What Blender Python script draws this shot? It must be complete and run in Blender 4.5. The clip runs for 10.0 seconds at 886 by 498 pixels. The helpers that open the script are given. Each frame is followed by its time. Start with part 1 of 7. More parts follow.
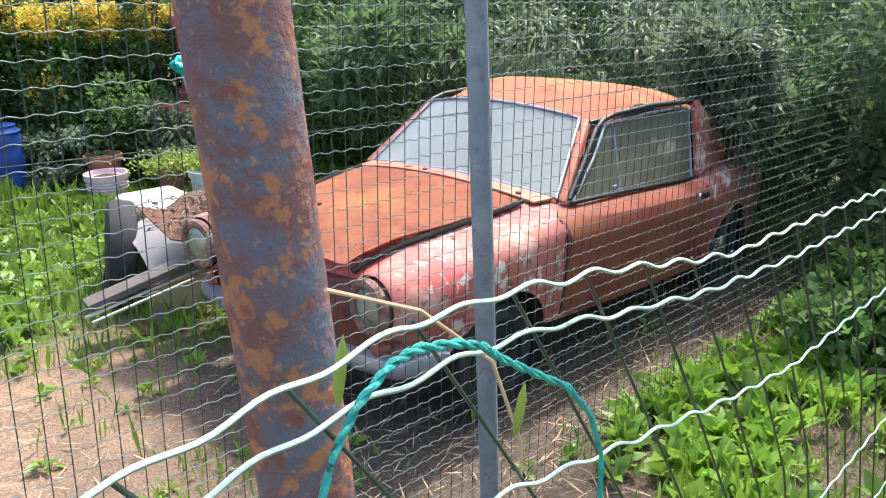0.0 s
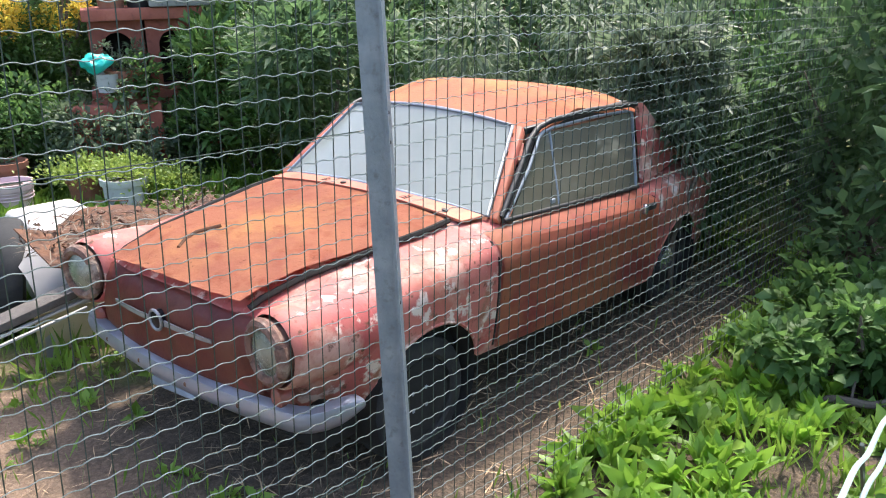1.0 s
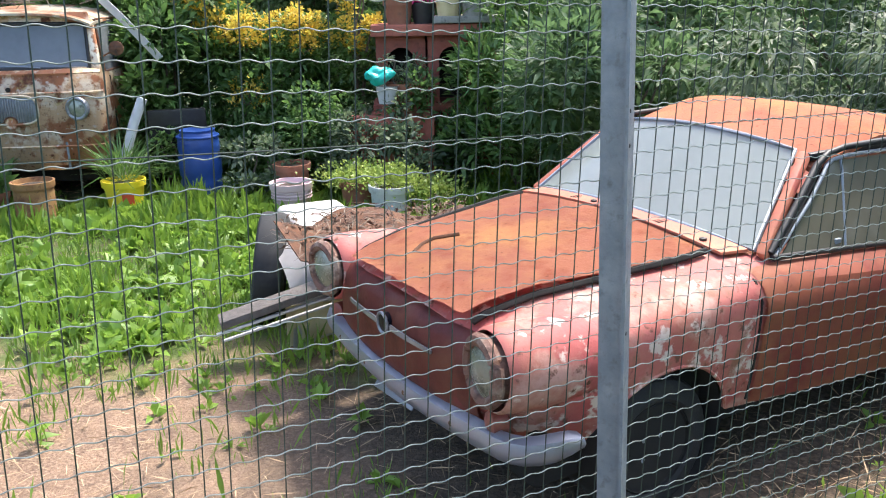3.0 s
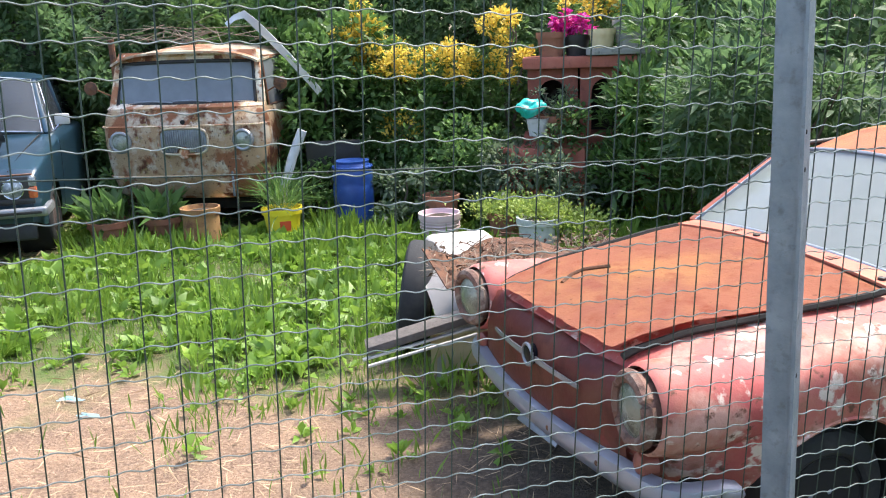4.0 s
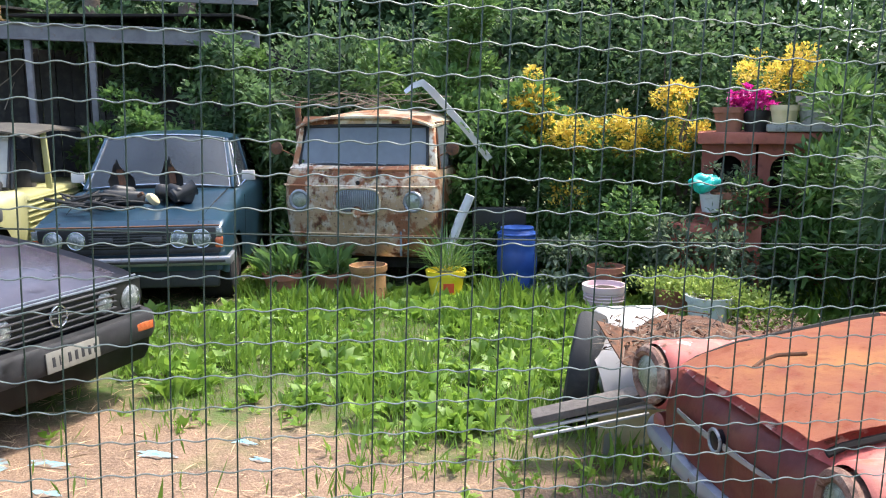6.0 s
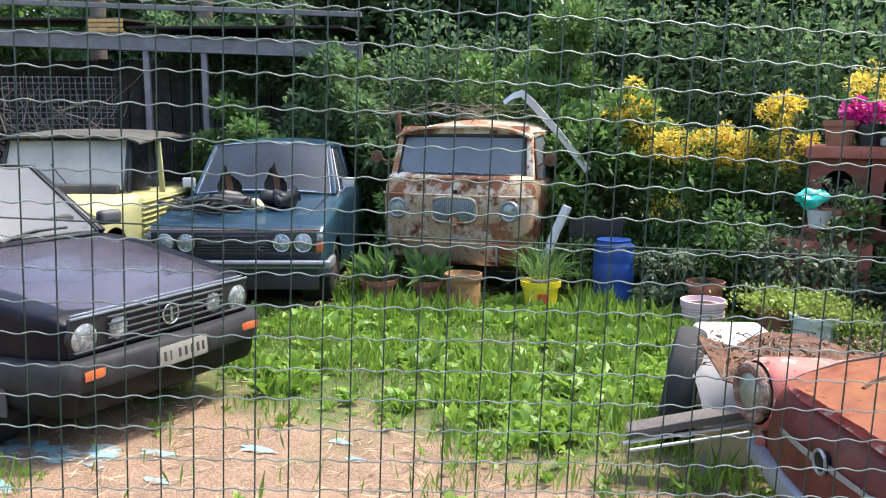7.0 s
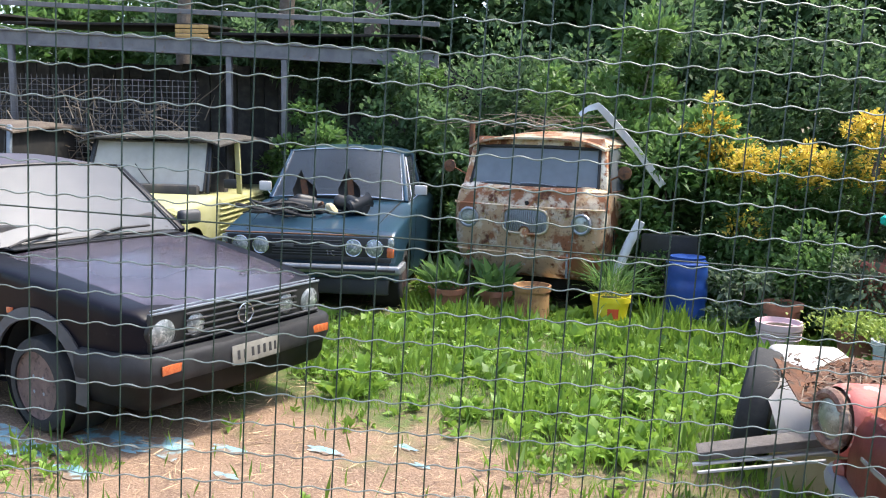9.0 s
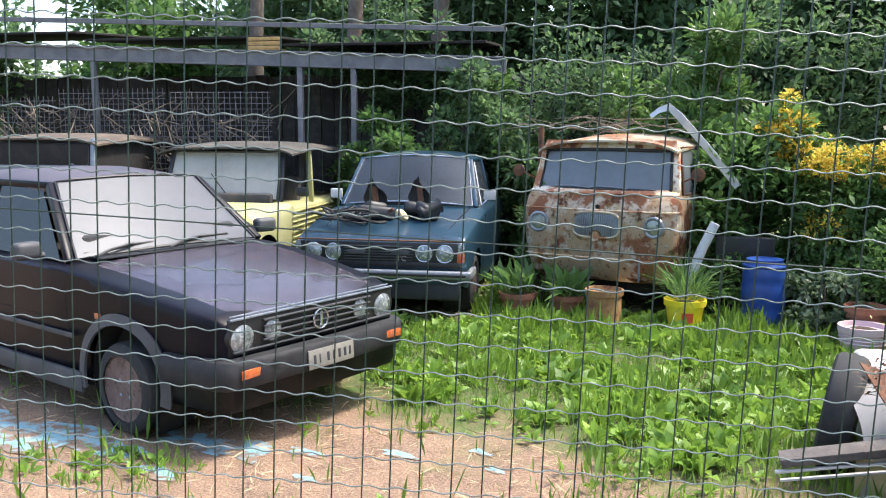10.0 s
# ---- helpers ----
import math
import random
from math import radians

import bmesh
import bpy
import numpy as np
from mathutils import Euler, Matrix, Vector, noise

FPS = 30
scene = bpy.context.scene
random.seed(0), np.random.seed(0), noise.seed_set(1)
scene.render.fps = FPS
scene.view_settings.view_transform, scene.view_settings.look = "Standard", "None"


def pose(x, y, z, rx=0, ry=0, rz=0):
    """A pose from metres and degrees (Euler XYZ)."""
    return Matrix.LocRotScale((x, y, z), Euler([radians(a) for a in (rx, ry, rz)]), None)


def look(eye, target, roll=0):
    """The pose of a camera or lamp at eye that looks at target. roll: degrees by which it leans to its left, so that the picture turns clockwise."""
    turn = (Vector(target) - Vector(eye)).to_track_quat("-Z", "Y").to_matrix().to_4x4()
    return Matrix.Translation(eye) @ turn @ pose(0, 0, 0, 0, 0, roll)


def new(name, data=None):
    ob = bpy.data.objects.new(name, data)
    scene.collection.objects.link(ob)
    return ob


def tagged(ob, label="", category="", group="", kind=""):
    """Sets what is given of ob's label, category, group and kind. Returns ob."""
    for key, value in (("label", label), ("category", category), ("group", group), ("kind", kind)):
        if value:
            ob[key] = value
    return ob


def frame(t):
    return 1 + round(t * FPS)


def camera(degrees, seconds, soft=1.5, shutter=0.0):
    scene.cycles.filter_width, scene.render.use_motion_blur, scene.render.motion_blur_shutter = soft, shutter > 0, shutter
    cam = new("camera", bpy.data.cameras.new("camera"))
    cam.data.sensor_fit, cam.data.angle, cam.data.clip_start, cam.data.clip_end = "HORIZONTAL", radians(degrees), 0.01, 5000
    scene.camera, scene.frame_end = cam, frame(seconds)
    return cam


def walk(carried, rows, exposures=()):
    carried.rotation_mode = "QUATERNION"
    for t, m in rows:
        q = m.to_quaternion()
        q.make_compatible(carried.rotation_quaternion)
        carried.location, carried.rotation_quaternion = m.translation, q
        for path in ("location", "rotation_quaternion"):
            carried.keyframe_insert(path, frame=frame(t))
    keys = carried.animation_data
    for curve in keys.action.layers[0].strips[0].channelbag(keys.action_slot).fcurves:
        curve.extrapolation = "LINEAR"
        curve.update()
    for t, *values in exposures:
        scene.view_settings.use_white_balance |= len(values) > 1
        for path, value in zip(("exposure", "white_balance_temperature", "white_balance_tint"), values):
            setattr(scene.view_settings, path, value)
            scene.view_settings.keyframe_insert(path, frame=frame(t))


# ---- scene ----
# ---------------------------------------------------------------- camera
cam = camera(55.2, 10.0, 1.1)
PATH = [
    (0, (3.156, -3.87, 1.854), (3.617, -2.031, 1.217), -1.1),
    (0.5, (3.291, -3.67, 1.857), (3.811, -1.844, 1.227), -2.1),
    (1, (3.4, -3.491, 1.838), (3.965, -1.687, 1.185), -0.9),
    (1.5, (3.346, -3.389, 1.803), (4.001, -1.615, 1.152), -0.5),
    (2, (3.364, -3.367, 1.774), (3.989, -1.564, 1.172), -0.3),
    (2.5, (3.424, -3.339, 1.761), (3.796, -1.459, 1.191), 0.4),
    (3, (3.536, -3.286, 1.73), (3.487, -1.373, 1.15), -1.0),
    (3.2, (3.557, -3.271, 1.721), (3.383, -1.364, 1.144), -1.7),
    (4.3, (3.482, -3.235, 1.692), (3.059, -1.333, 1.241), -1.8),
    (4.5, (3.457, -3.238, 1.692), (3.006, -1.337, 1.265), -1.7),
    (5, (3.473, -3.225, 1.71), (2.924, -1.34, 1.331), -1.7),
    (5.5, (3.428, -3.262, 1.709), (2.802, -1.395, 1.36), -1.2),
    (5.7, (3.404, -3.259, 1.704), (2.74, -1.403, 1.365), -0.9),
    (7, (3.389, -3.317, 1.696), (2.463, -1.57, 1.391), -0.1),
    (7.5, (3.387, -3.316, 1.697), (2.393, -1.602, 1.422), 0.3),
    (8, (3.392, -3.325, 1.693), (2.36, -1.63, 1.44), 0.9),
    (8.5, (3.391, -3.305, 1.692), (2.345, -1.621, 1.429), 1.2),
    (9, (3.37, -3.337, 1.695), (2.306, -1.667, 1.411), 1.3),
    (9.5, (3.356, -3.359, 1.696), (2.221, -1.738, 1.408), 0.6),
    (10, (3.357, -3.366, 1.697), (2.162, -1.785, 1.423), 0.1),
]
walk(cam, [(t, look(eye, target, roll)) for t, eye, target, roll in PATH], [(0, 1.98), (10, 1.9)])

# ---------------------------------------------------------------- light
SUN_AZ, SUN_EL = 48.0, 62.0     # degrees: counter-clockwise from +x, and above the horizon
world = bpy.data.worlds.new("sky")
scene.world = world
world.use_nodes = True
wn = world.node_tree.nodes
sky = wn.new("ShaderNodeTexSky")
sky.sky_type, sky.sun_disc = "NISHITA", False
sky.sun_elevation, sky.sun_rotation = radians(SUN_EL), radians(90 - SUN_AZ)
sky.dust_density, sky.air_density = 3.0, 1.0
wn["Background"].inputs["Strength"].default_value = 0.15
world.node_tree.links.new(sky.outputs[0], wn["Background"].inputs["Color"])
lamp = bpy.data.lights.new("sun", "SUN")
lamp.energy, lamp.angle, lamp.color = 1.75, radians(5.0), (1.0, 0.95, 0.86)
sun = new("sun", lamp)
sd = Vector((math.cos(radians(SUN_EL)) * math.cos(radians(SUN_AZ)), math.cos(radians(SUN_EL)) * math.sin(radians(SUN_AZ)), math.sin(radians(SUN_EL))))
sun.matrix_world = look(sd * 30, (0, 0, 0))
scene.view_settings.exposure = 0.0

# ---------------------------------------------------------------- materials
def nodes_of(name):
    m = bpy.data.materials.new(name)
    m.use_nodes = True
    t = m.node_tree
    return m, t.nodes, t.links, t.nodes["Principled BSDF"]

def noise_fac(n, l, scale, lo, hi, detail=6, coord="Object", rough=0.6):
    tc = n.new("ShaderNodeTexCoord")
    tx = n.new("ShaderNodeTexNoise")
    tx.inputs["Scale"].default_value, tx.inputs["Detail"].default_value = scale, detail
    tx.inputs["Roughness"].default_value = rough
    l.new(tc.outputs[coord], tx.inputs["Vector"])
    mr = n.new("ShaderNodeMapRange")
    mr.inputs["From Min"].default_value, mr.inputs["From Max"].default_value = lo, hi
    l.new(tx.outputs["Fac"], mr.inputs["Value"])
    return mr.outputs[0]

def mixed(n, l, fac, a, b):
    mx = n.new("ShaderNodeMix")
    mx.data_type = "RGBA"
    for sock, v in ((mx.inputs[0], fac), (mx.inputs[6], a), (mx.inputs[7], b)):
        if isinstance(v, tuple):
            sock.default_value = (*v, 1)
        elif isinstance(v, float):
            sock.default_value = v
        else:
            l.new(v, sock)
    return mx.outputs[2]

def bumped(n, l, p, scale, strength, dist=0.01, coord="Object"):
    f = noise_fac(n, l, scale, 0.2, 0.8, 8, coord)
    b = n.new("ShaderNodeBump")
    b.inputs["Strength"].default_value, b.inputs["Distance"].default_value = strength, dist
    l.new(f, b.inputs["Height"])
    l.new(b.outputs[0], p.inputs["Normal"])

def surface(name, base, layers=(), rough=0.6, metal=0.0, bump=(60, 0.15), rough2=None, coat=0.0, island=0.0, spec=0.5):
    """base colour under layers of (colour, noise scale, from, to), each worn through by its own noise."""
    m, n, l, p = nodes_of(name)
    col = base
    f = None
    for c, sc, lo, hi in layers:
        f = noise_fac(n, l, sc, lo, hi, 8)
        col = mixed(n, l, f, col, c)
    if island:
        g = n.new("ShaderNodeNewGeometry")
        oi = n.new("ShaderNodeObjectInfo")
        ad = n.new("ShaderNodeMath")
        ad.operation = "ADD"
        l.new(g.outputs["Random Per Island"], ad.inputs[0])
        l.new(oi.outputs["Random"], ad.inputs[1])
        fr = n.new("ShaderNodeMath")
        fr.operation = "FRACT"
        l.new(ad.outputs[0], fr.inputs[0])
        mr = n.new("ShaderNodeMapRange")
        mr.inputs["To Min"].default_value, mr.inputs["To Max"].default_value = 1 - island, 1 + island
        l.new(fr.outputs[0], mr.inputs["Value"])
        hs = n.new("ShaderNodeHueSaturation")
        l.new(mr.outputs[0], hs.inputs["Value"])
        if isinstance(col, tuple):
            hs.inputs["Color"].default_value = (*col, 1)
        else:
            l.new(col, hs.inputs["Color"])
        col = hs.outputs[0]
    if isinstance(col, tuple):
        p.inputs["Base Color"].default_value = (*col, 1)
    else:
        l.new(col, p.inputs["Base Color"])
    p.inputs["Metallic"].default_value = metal
    if rough2 is not None and f is not None:
        mr = n.new("ShaderNodeMapRange")
        mr.inputs["To Min"].default_value, mr.inputs["To Max"].default_value = rough, rough2
        l.new(f, mr.inputs["Value"])
        l.new(mr.outputs[0], p.inputs["Roughness"])
    else:
        p.inputs["Roughness"].default_value = rough
    p.inputs["Coat Weight"].default_value = coat
    p.inputs["Specular IOR Level"].default_value = spec
    if bump:
        bumped(n, l, p, bump[0], bump[1])
    return m

def leafy(name, a, b, rough=0.5, trans=0.35, spread=0.35):
    """Leaf: two greens picked leaf by leaf, thin enough to let light through."""
    m, n, l, p = nodes_of(name)
    g = n.new("ShaderNodeNewGeometry")
    col = mixed(n, l, g.outputs["Random Per Island"], a, b)
    f = noise_fac(n, l, 2.2, 0.35, 0.65, 3)
    col = mixed(n, l, f, col, tuple(c * (1 - spread) for c in a))
    l.new(col, p.inputs["Base Color"])
    p.inputs["Roughness"].default_value = rough
    tr = n.new("ShaderNodeBsdfTranslucent")
    tc = mixed(n, l, 0.5, col, tuple(min(1, c * 1.6) for c in b))
    l.new(tc, tr.inputs["Color"])
    ms = n.new("ShaderNodeMixShader")
    ms.inputs[0].default_value = trans
    l.new(p.outputs[0], ms.inputs[1])
    l.new(tr.outputs[0], ms.inputs[2])
    l.new(ms.outputs[0], n["Material Output"].inputs["Surface"])
    return m

def filmed_glass(name, tint, film_tint, film_amount, scale=3.0, low=0.75, high=1.2, gloss=0.22, detail=7, polish=0.05):
    """Glass under a dusty film, whose colour also carries the hatchback's sky glare."""
    m, n, l, p = nodes_of(name)
    p = n.new("ShaderNodeBsdfTransparent")
    p.inputs["Color"].default_value = (*tint, 1)
    d = n.new("ShaderNodeBsdfDiffuse")
    d.inputs["Color"].default_value = (*film_tint, 1)
    f = noise_fac(n, l, scale, 0.25, 0.75, detail)
    mr = n.new("ShaderNodeMapRange")
    mr.inputs["To Min"].default_value, mr.inputs["To Max"].default_value = film_amount * low, min(1, film_amount * high)
    l.new(f, mr.inputs["Value"])
    gl = n.new("ShaderNodeBsdfGlossy")
    gl.inputs["Roughness"].default_value = polish
    fn = n.new("ShaderNodeFresnel")
    fn.inputs["IOR"].default_value = 1.5
    ms = n.new("ShaderNodeMixShader")
    l.new(mr.outputs[0], ms.inputs[0])
    l.new(p.outputs[0], ms.inputs[1])
    l.new(d.outputs[0], ms.inputs[2])
    m2 = n.new("ShaderNodeMixShader")
    lim = n.new("ShaderNodeMath")
    lim.operation = "MINIMUM"
    lim.inputs[1].default_value = gloss
    l.new(fn.outputs[0], lim.inputs[0])
    l.new(lim.outputs[0], m2.inputs[0])
    l.new(ms.outputs[0], m2.inputs[1])
    l.new(gl.outputs[0], m2.inputs[2])
    l.new(m2.outputs[0], n["Material Output"].inputs["Surface"])
    return m

M = {}
# Faded red for the nose, darkened: shade on the sun-averted front is in the colour.
M["red_paint"] = surface("shaded_faded_red_paint", (0.20, 0.042, 0.035), [((0.27, 0.10, 0.06), 3.5, 0.42, 0.68), ((0.13, 0.03, 0.022), 9, 0.5, 0.7), ((0.40, 0.08, 0.07), 6, 0.6, 0.70), ((0.16, 0.06, 0.03), 22, 0.66, 0.76)], 0.45, 0, (40, 0.12), 0.8)
M["red_side"] = surface("red_door_paint", (0.42, 0.115, 0.075), [((0.47, 0.18, 0.09), 1.6, 0.35, 0.7), ((0.36, 0.07, 0.065), 2.3, 0.52, 0.62), ((0.28, 0.08, 0.05), 9, 0.55, 0.8), ((0.2, 0.08, 0.04), 30, 0.66, 0.78)], 0.6, 0, (40, 0.08), 0.8)
M["lamp_rim"] = surface("rusted_lamp_rim", (0.17, 0.085, 0.06), [((0.30, 0.23, 0.18), 12, 0.50, 0.66), ((0.09, 0.045, 0.032), 30, 0.5, 0.66)], 0.7, 0.1, (90, 0.3))
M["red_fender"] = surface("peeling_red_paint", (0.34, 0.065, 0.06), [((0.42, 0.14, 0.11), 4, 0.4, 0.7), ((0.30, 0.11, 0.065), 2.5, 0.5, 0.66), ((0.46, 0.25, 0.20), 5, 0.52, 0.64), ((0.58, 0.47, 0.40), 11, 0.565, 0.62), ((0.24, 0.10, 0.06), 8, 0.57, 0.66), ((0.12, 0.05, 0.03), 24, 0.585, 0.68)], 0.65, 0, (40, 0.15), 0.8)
M["orange_rust"] = surface("orange_rusted_sheet", (0.42, 0.165, 0.10), [((0.54, 0.28, 0.11), 1.5, 0.44, 0.66), ((0.34, 0.12, 0.085), 2.6, 0.48, 0.66), ((0.33, 0.10, 0.055), 11, 0.52, 0.72), ((0.14, 0.06, 0.035), 38, 0.62, 0.74), ((0.46, 0.22, 0.12), 17, 0.6, 0.75)], 0.85, 0, (70, 0.25), 0.95, spec=0.2)
M["roof_rust"] = surface("red_orange_rusted_roof", (0.37, 0.125, 0.075), [((0.44, 0.19, 0.075), 1.9, 0.46, 0.66), ((0.30, 0.085, 0.055), 4, 0.5, 0.7), ((0.13, 0.055, 0.035), 34, 0.60, 0.74)], 0.9, 0, (70, 0.25), 0.95, spec=0.15)
M["dark_rust"] = surface("dark_rust", (0.10, 0.045, 0.025), [((0.19, 0.08, 0.035), 8, 0.4, 0.7), ((0.04, 0.025, 0.02), 25, 0.5, 0.7)], 0.85, 0.1, (90, 0.4))
M["van_paint"] = surface("rusted_cream_paint", (0.60, 0.42, 0.26), [((0.74, 0.65, 0.52), 3.2, 0.48, 0.55), ((0.36, 0.15, 0.075), 3.0, 0.50, 0.55), ((0.50, 0.38, 0.15), 4.6, 0.58, 0.64), ((0.15, 0.055, 0.032), 4.5, 0.57, 0.63), ((0.30, 0.14, 0.075), 14, 0.58, 0.68), ((0.62, 0.55, 0.47), 19, 0.62, 0.68), ((0.09, 0.04, 0.025), 34, 0.60, 0.70)], 0.75, 0, (50, 0.3), 0.9, spec=0.3)
M["van_roof"] = surface("pale_rusted_roof", (0.42, 0.36, 0.26), [((0.28, 0.12, 0.055), 3.2, 0.48, 0.56), ((0.16, 0.07, 0.03), 12, 0.58, 0.7)], 0.7, 0, (50, 0.25))
M["blue_paint"] = surface("dull_blue_paint", (0.013, 0.038, 0.066), [((0.022, 0.062, 0.10), 1.5, 0.4, 0.7), ((0.10, 0.13, 0.15), 5, 0.60, 0.78), ((0.05, 0.04, 0.035), 18, 0.64, 0.76)], 0.3, 0.1, (40, 0.05), 0.55, 0.3)
M["dull_chrome"] = surface("tarnished_chrome", (0.22, 0.23, 0.25), [((0.34, 0.35, 0.37), 6, 0.45, 0.7), ((0.12, 0.09, 0.08), 30, 0.6, 0.75)], 0.45, 0.6, (80, 0.06), 0.65)
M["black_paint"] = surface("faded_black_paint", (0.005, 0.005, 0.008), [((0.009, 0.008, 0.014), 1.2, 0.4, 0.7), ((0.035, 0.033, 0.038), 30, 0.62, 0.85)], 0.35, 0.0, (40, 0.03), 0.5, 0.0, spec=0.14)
# Hatchback's top panels: sky sheen on black paint is put into the base colour.
M["roof_black"] = surface("dusty_maroon_sheen_roof", (0.05, 0.040, 0.050), [((0.085, 0.065, 0.075), 2.0, 0.4, 0.7), ((0.12, 0.11, 0.11), 25, 0.63, 0.85)], 0.5, 0.0, (14, 0.02), 0.65)
M["bonnet_sheen"] = surface("sky_sheen_black_bonnet", (0.10, 0.088, 0.12), [((0.17, 0.155, 0.195), 1.3, 0.4, 0.7), ((0.17, 0.15, 0.20), 0.9, 0.52, 0.72), ((0.13, 0.12, 0.13), 25, 0.63, 0.85)], 0.2, 0.0, (9, 0.02), 0.4, 0.4)
M["trim_black"] = surface("grey_black_plastic", (0.05, 0.05, 0.055), [((0.085, 0.085, 0.09), 5, 0.45, 0.75)], 0.6, 0, (150, 0.1))
M["grille_black"] = surface("matt_black_grille", (0.012, 0.012, 0.013), [((0.03, 0.03, 0.03), 9, 0.5, 0.8)], 0.5, 0, None)
M["yellow_paint"] = surface("pale_yellow_plastic", (0.38, 0.37, 0.17), [((0.46, 0.45, 0.26), 3, 0.45, 0.7), ((0.24, 0.22, 0.10), 14, 0.6, 0.8)], 0.55, 0, (40, 0.08))
M["soft_top"] = surface("dirty_canvas", (0.055, 0.05, 0.043), [((0.10, 0.088, 0.07), 3, 0.45, 0.7), ((0.04, 0.04, 0.035), 18, 0.5, 0.75)], 0.9, 0, (120, 0.3))
M["brown_roof"] = surface("brown_dusty_roof", (0.085, 0.065, 0.05), [((0.14, 0.115, 0.085), 4, 0.45, 0.7), ((0.05, 0.035, 0.03), 12, 0.55, 0.75)], 0.9, 0, (60, 0.3))
M["white_paint"] = surface("chalky_white_paint", (0.52, 0.49, 0.47), [((0.44, 0.40, 0.37), 3, 0.45, 0.7), ((0.30, 0.20, 0.13), 16, 0.66, 0.76)], 0.5, 0, (40, 0.08))
M["chrome"] = surface("pitted_chrome", (0.62, 0.64, 0.68), [((0.40, 0.42, 0.46), 8, 0.45, 0.75), ((0.28, 0.2, 0.15), 60, 0.7, 0.8)], 0.22, 0.9, (80, 0.06), 0.5)
M["bumper_chrome"] = surface("dulled_bumper_chrome", (0.50, 0.52, 0.60), [((0.62, 0.63, 0.66), 6, 0.45, 0.7), ((0.26, 0.2, 0.18), 45, 0.68, 0.78)], 0.38, 0.55, (80, 0.06), 0.6)
M["galvanised"] = surface("galvanised_steel", (0.19, 0.22, 0.26), [((0.28, 0.31, 0.35), 14, 0.4, 0.7), ((0.16, 0.17, 0.18), 40, 0.55, 0.75)], 0.5, 0.35, (120, 0.1), 0.7)
M["beam_steel"] = surface("weathered_steel", (0.11, 0.11, 0.12), [((0.17, 0.17, 0.175), 5, 0.4, 0.7), ((0.12, 0.08, 0.06), 11, 0.6, 0.75)], 0.8, 0.0, (50, 0.2))
M["pipe_rust"] = surface("rust_blotched_grey_pipe", (0.105, 0.11, 0.14), [((0.16, 0.065, 0.055), 26, 0.40, 0.60), ((0.34, 0.13, 0.06), 62, 0.52, 0.58), ((0.18, 0.055, 0.035), 48, 0.55, 0.66), ((0.30, 0.17, 0.10), 150, 0.6, 0.7)], 0.8, 0, (140, 0.4))
M["wire_green"] = surface("dark_green_plastic_wire", (0.020, 0.036, 0.028), [((0.045, 0.065, 0.055), 20, 0.5, 0.75)], 0.42, 0, None)
# Level wires: the sun's glint on green coating is put into a paler colour.
M["wire_sunlit"] = surface("sunlit_green_wire", (0.13, 0.16, 0.14), [((0.28, 0.31, 0.29), 15, 0.4, 0.65)], 0.35, 0.2, None)
M["wire_white"] = surface("whitened_green_wire", (0.26, 0.35, 0.31), [((0.38, 0.46, 0.42), 20, 0.4, 0.7), ((0.12, 0.2, 0.16), 30, 0.62, 0.7)], 0.5, 0, None)
M["rope"] = surface("turquoise_rope", (0.015, 0.24, 0.20), [((0.03, 0.36, 0.30), 60, 0.4, 0.6)], 0.7, 0, (300, 0.4))
M["rubber"] = surface("weathered_rubber", (0.018, 0.018, 0.019), [((0.045, 0.042, 0.038), 10, 0.5, 0.75)], 0.8, 0, (200, 0.2))
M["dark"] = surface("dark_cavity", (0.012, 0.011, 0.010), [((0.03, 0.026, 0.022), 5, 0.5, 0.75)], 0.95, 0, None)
M["seat"] = surface("worn_dark_seat", (0.03, 0.03, 0.032), [((0.07, 0.06, 0.05), 5, 0.45, 0.7)], 0.9, 0, (80, 0.2))
M["rim"] = surface("rusty_steel_rim", (0.13, 0.085, 0.075), [((0.20, 0.135, 0.115), 12, 0.4, 0.7), ((0.05, 0.035, 0.03), 30, 0.55, 0.7)], 0.8, 0.2, (80, 0.2))
M["lens"] = surface("ribbed_headlight_glass", (0.30, 0.32, 0.33), [((0.14, 0.16, 0.17), 14, 0.4, 0.62), ((0.62, 0.65, 0.66), 40, 0.5, 0.7)], 0.12, 0.4, (160, 0.25), 0.3, 0.6)
M["lens_old"] = surface("clouded_headlight_glass", (0.20, 0.215, 0.175), [((0.36, 0.38, 0.33), 9, 0.45, 0.68), ((0.08, 0.085, 0.065), 14, 0.5, 0.66)], 0.16, 0.25, (120, 0.2), 0.5, 0.15)
M["orange_lens"] = surface("orange_plastic_lens", (0.42, 0.085, 0.03), [((0.52, 0.14, 0.05), 60, 0.4, 0.6)], 0.25, 0, (200, 0.1), None, 0.5)
M["plate"] = surface("number_plate_white", (0.20, 0.19, 0.165), [((0.26, 0.25, 0.22), 14, 0.5, 0.7)], 0.5, 0, None)
M["plate_ink"] = surface("number_plate_ink", (0.03, 0.03, 0.035), [], 0.6, 0, None)
M["terracotta"] = surface("terracotta", (0.25, 0.095, 0.055), [((0.31, 0.14, 0.085), 7, 0.4, 0.7), ((0.16, 0.075, 0.05), 16, 0.55, 0.75)], 0.85, 0, (60, 0.2))
M["brick_red"] = surface("red_painted_masonry", (0.26, 0.075, 0.05), [((0.33, 0.11, 0.075), 6, 0.4, 0.7), ((0.14, 0.05, 0.04), 15, 0.55, 0.75)], 0.85, 0, (60, 0.25), island=0.2)
M["yellow_plastic"] = surface("yellow_plastic_pot", (0.72, 0.55, 0.02), [((0.80, 0.64, 0.06), 9, 0.4, 0.7)], 0.4, 0, (60, 0.05))
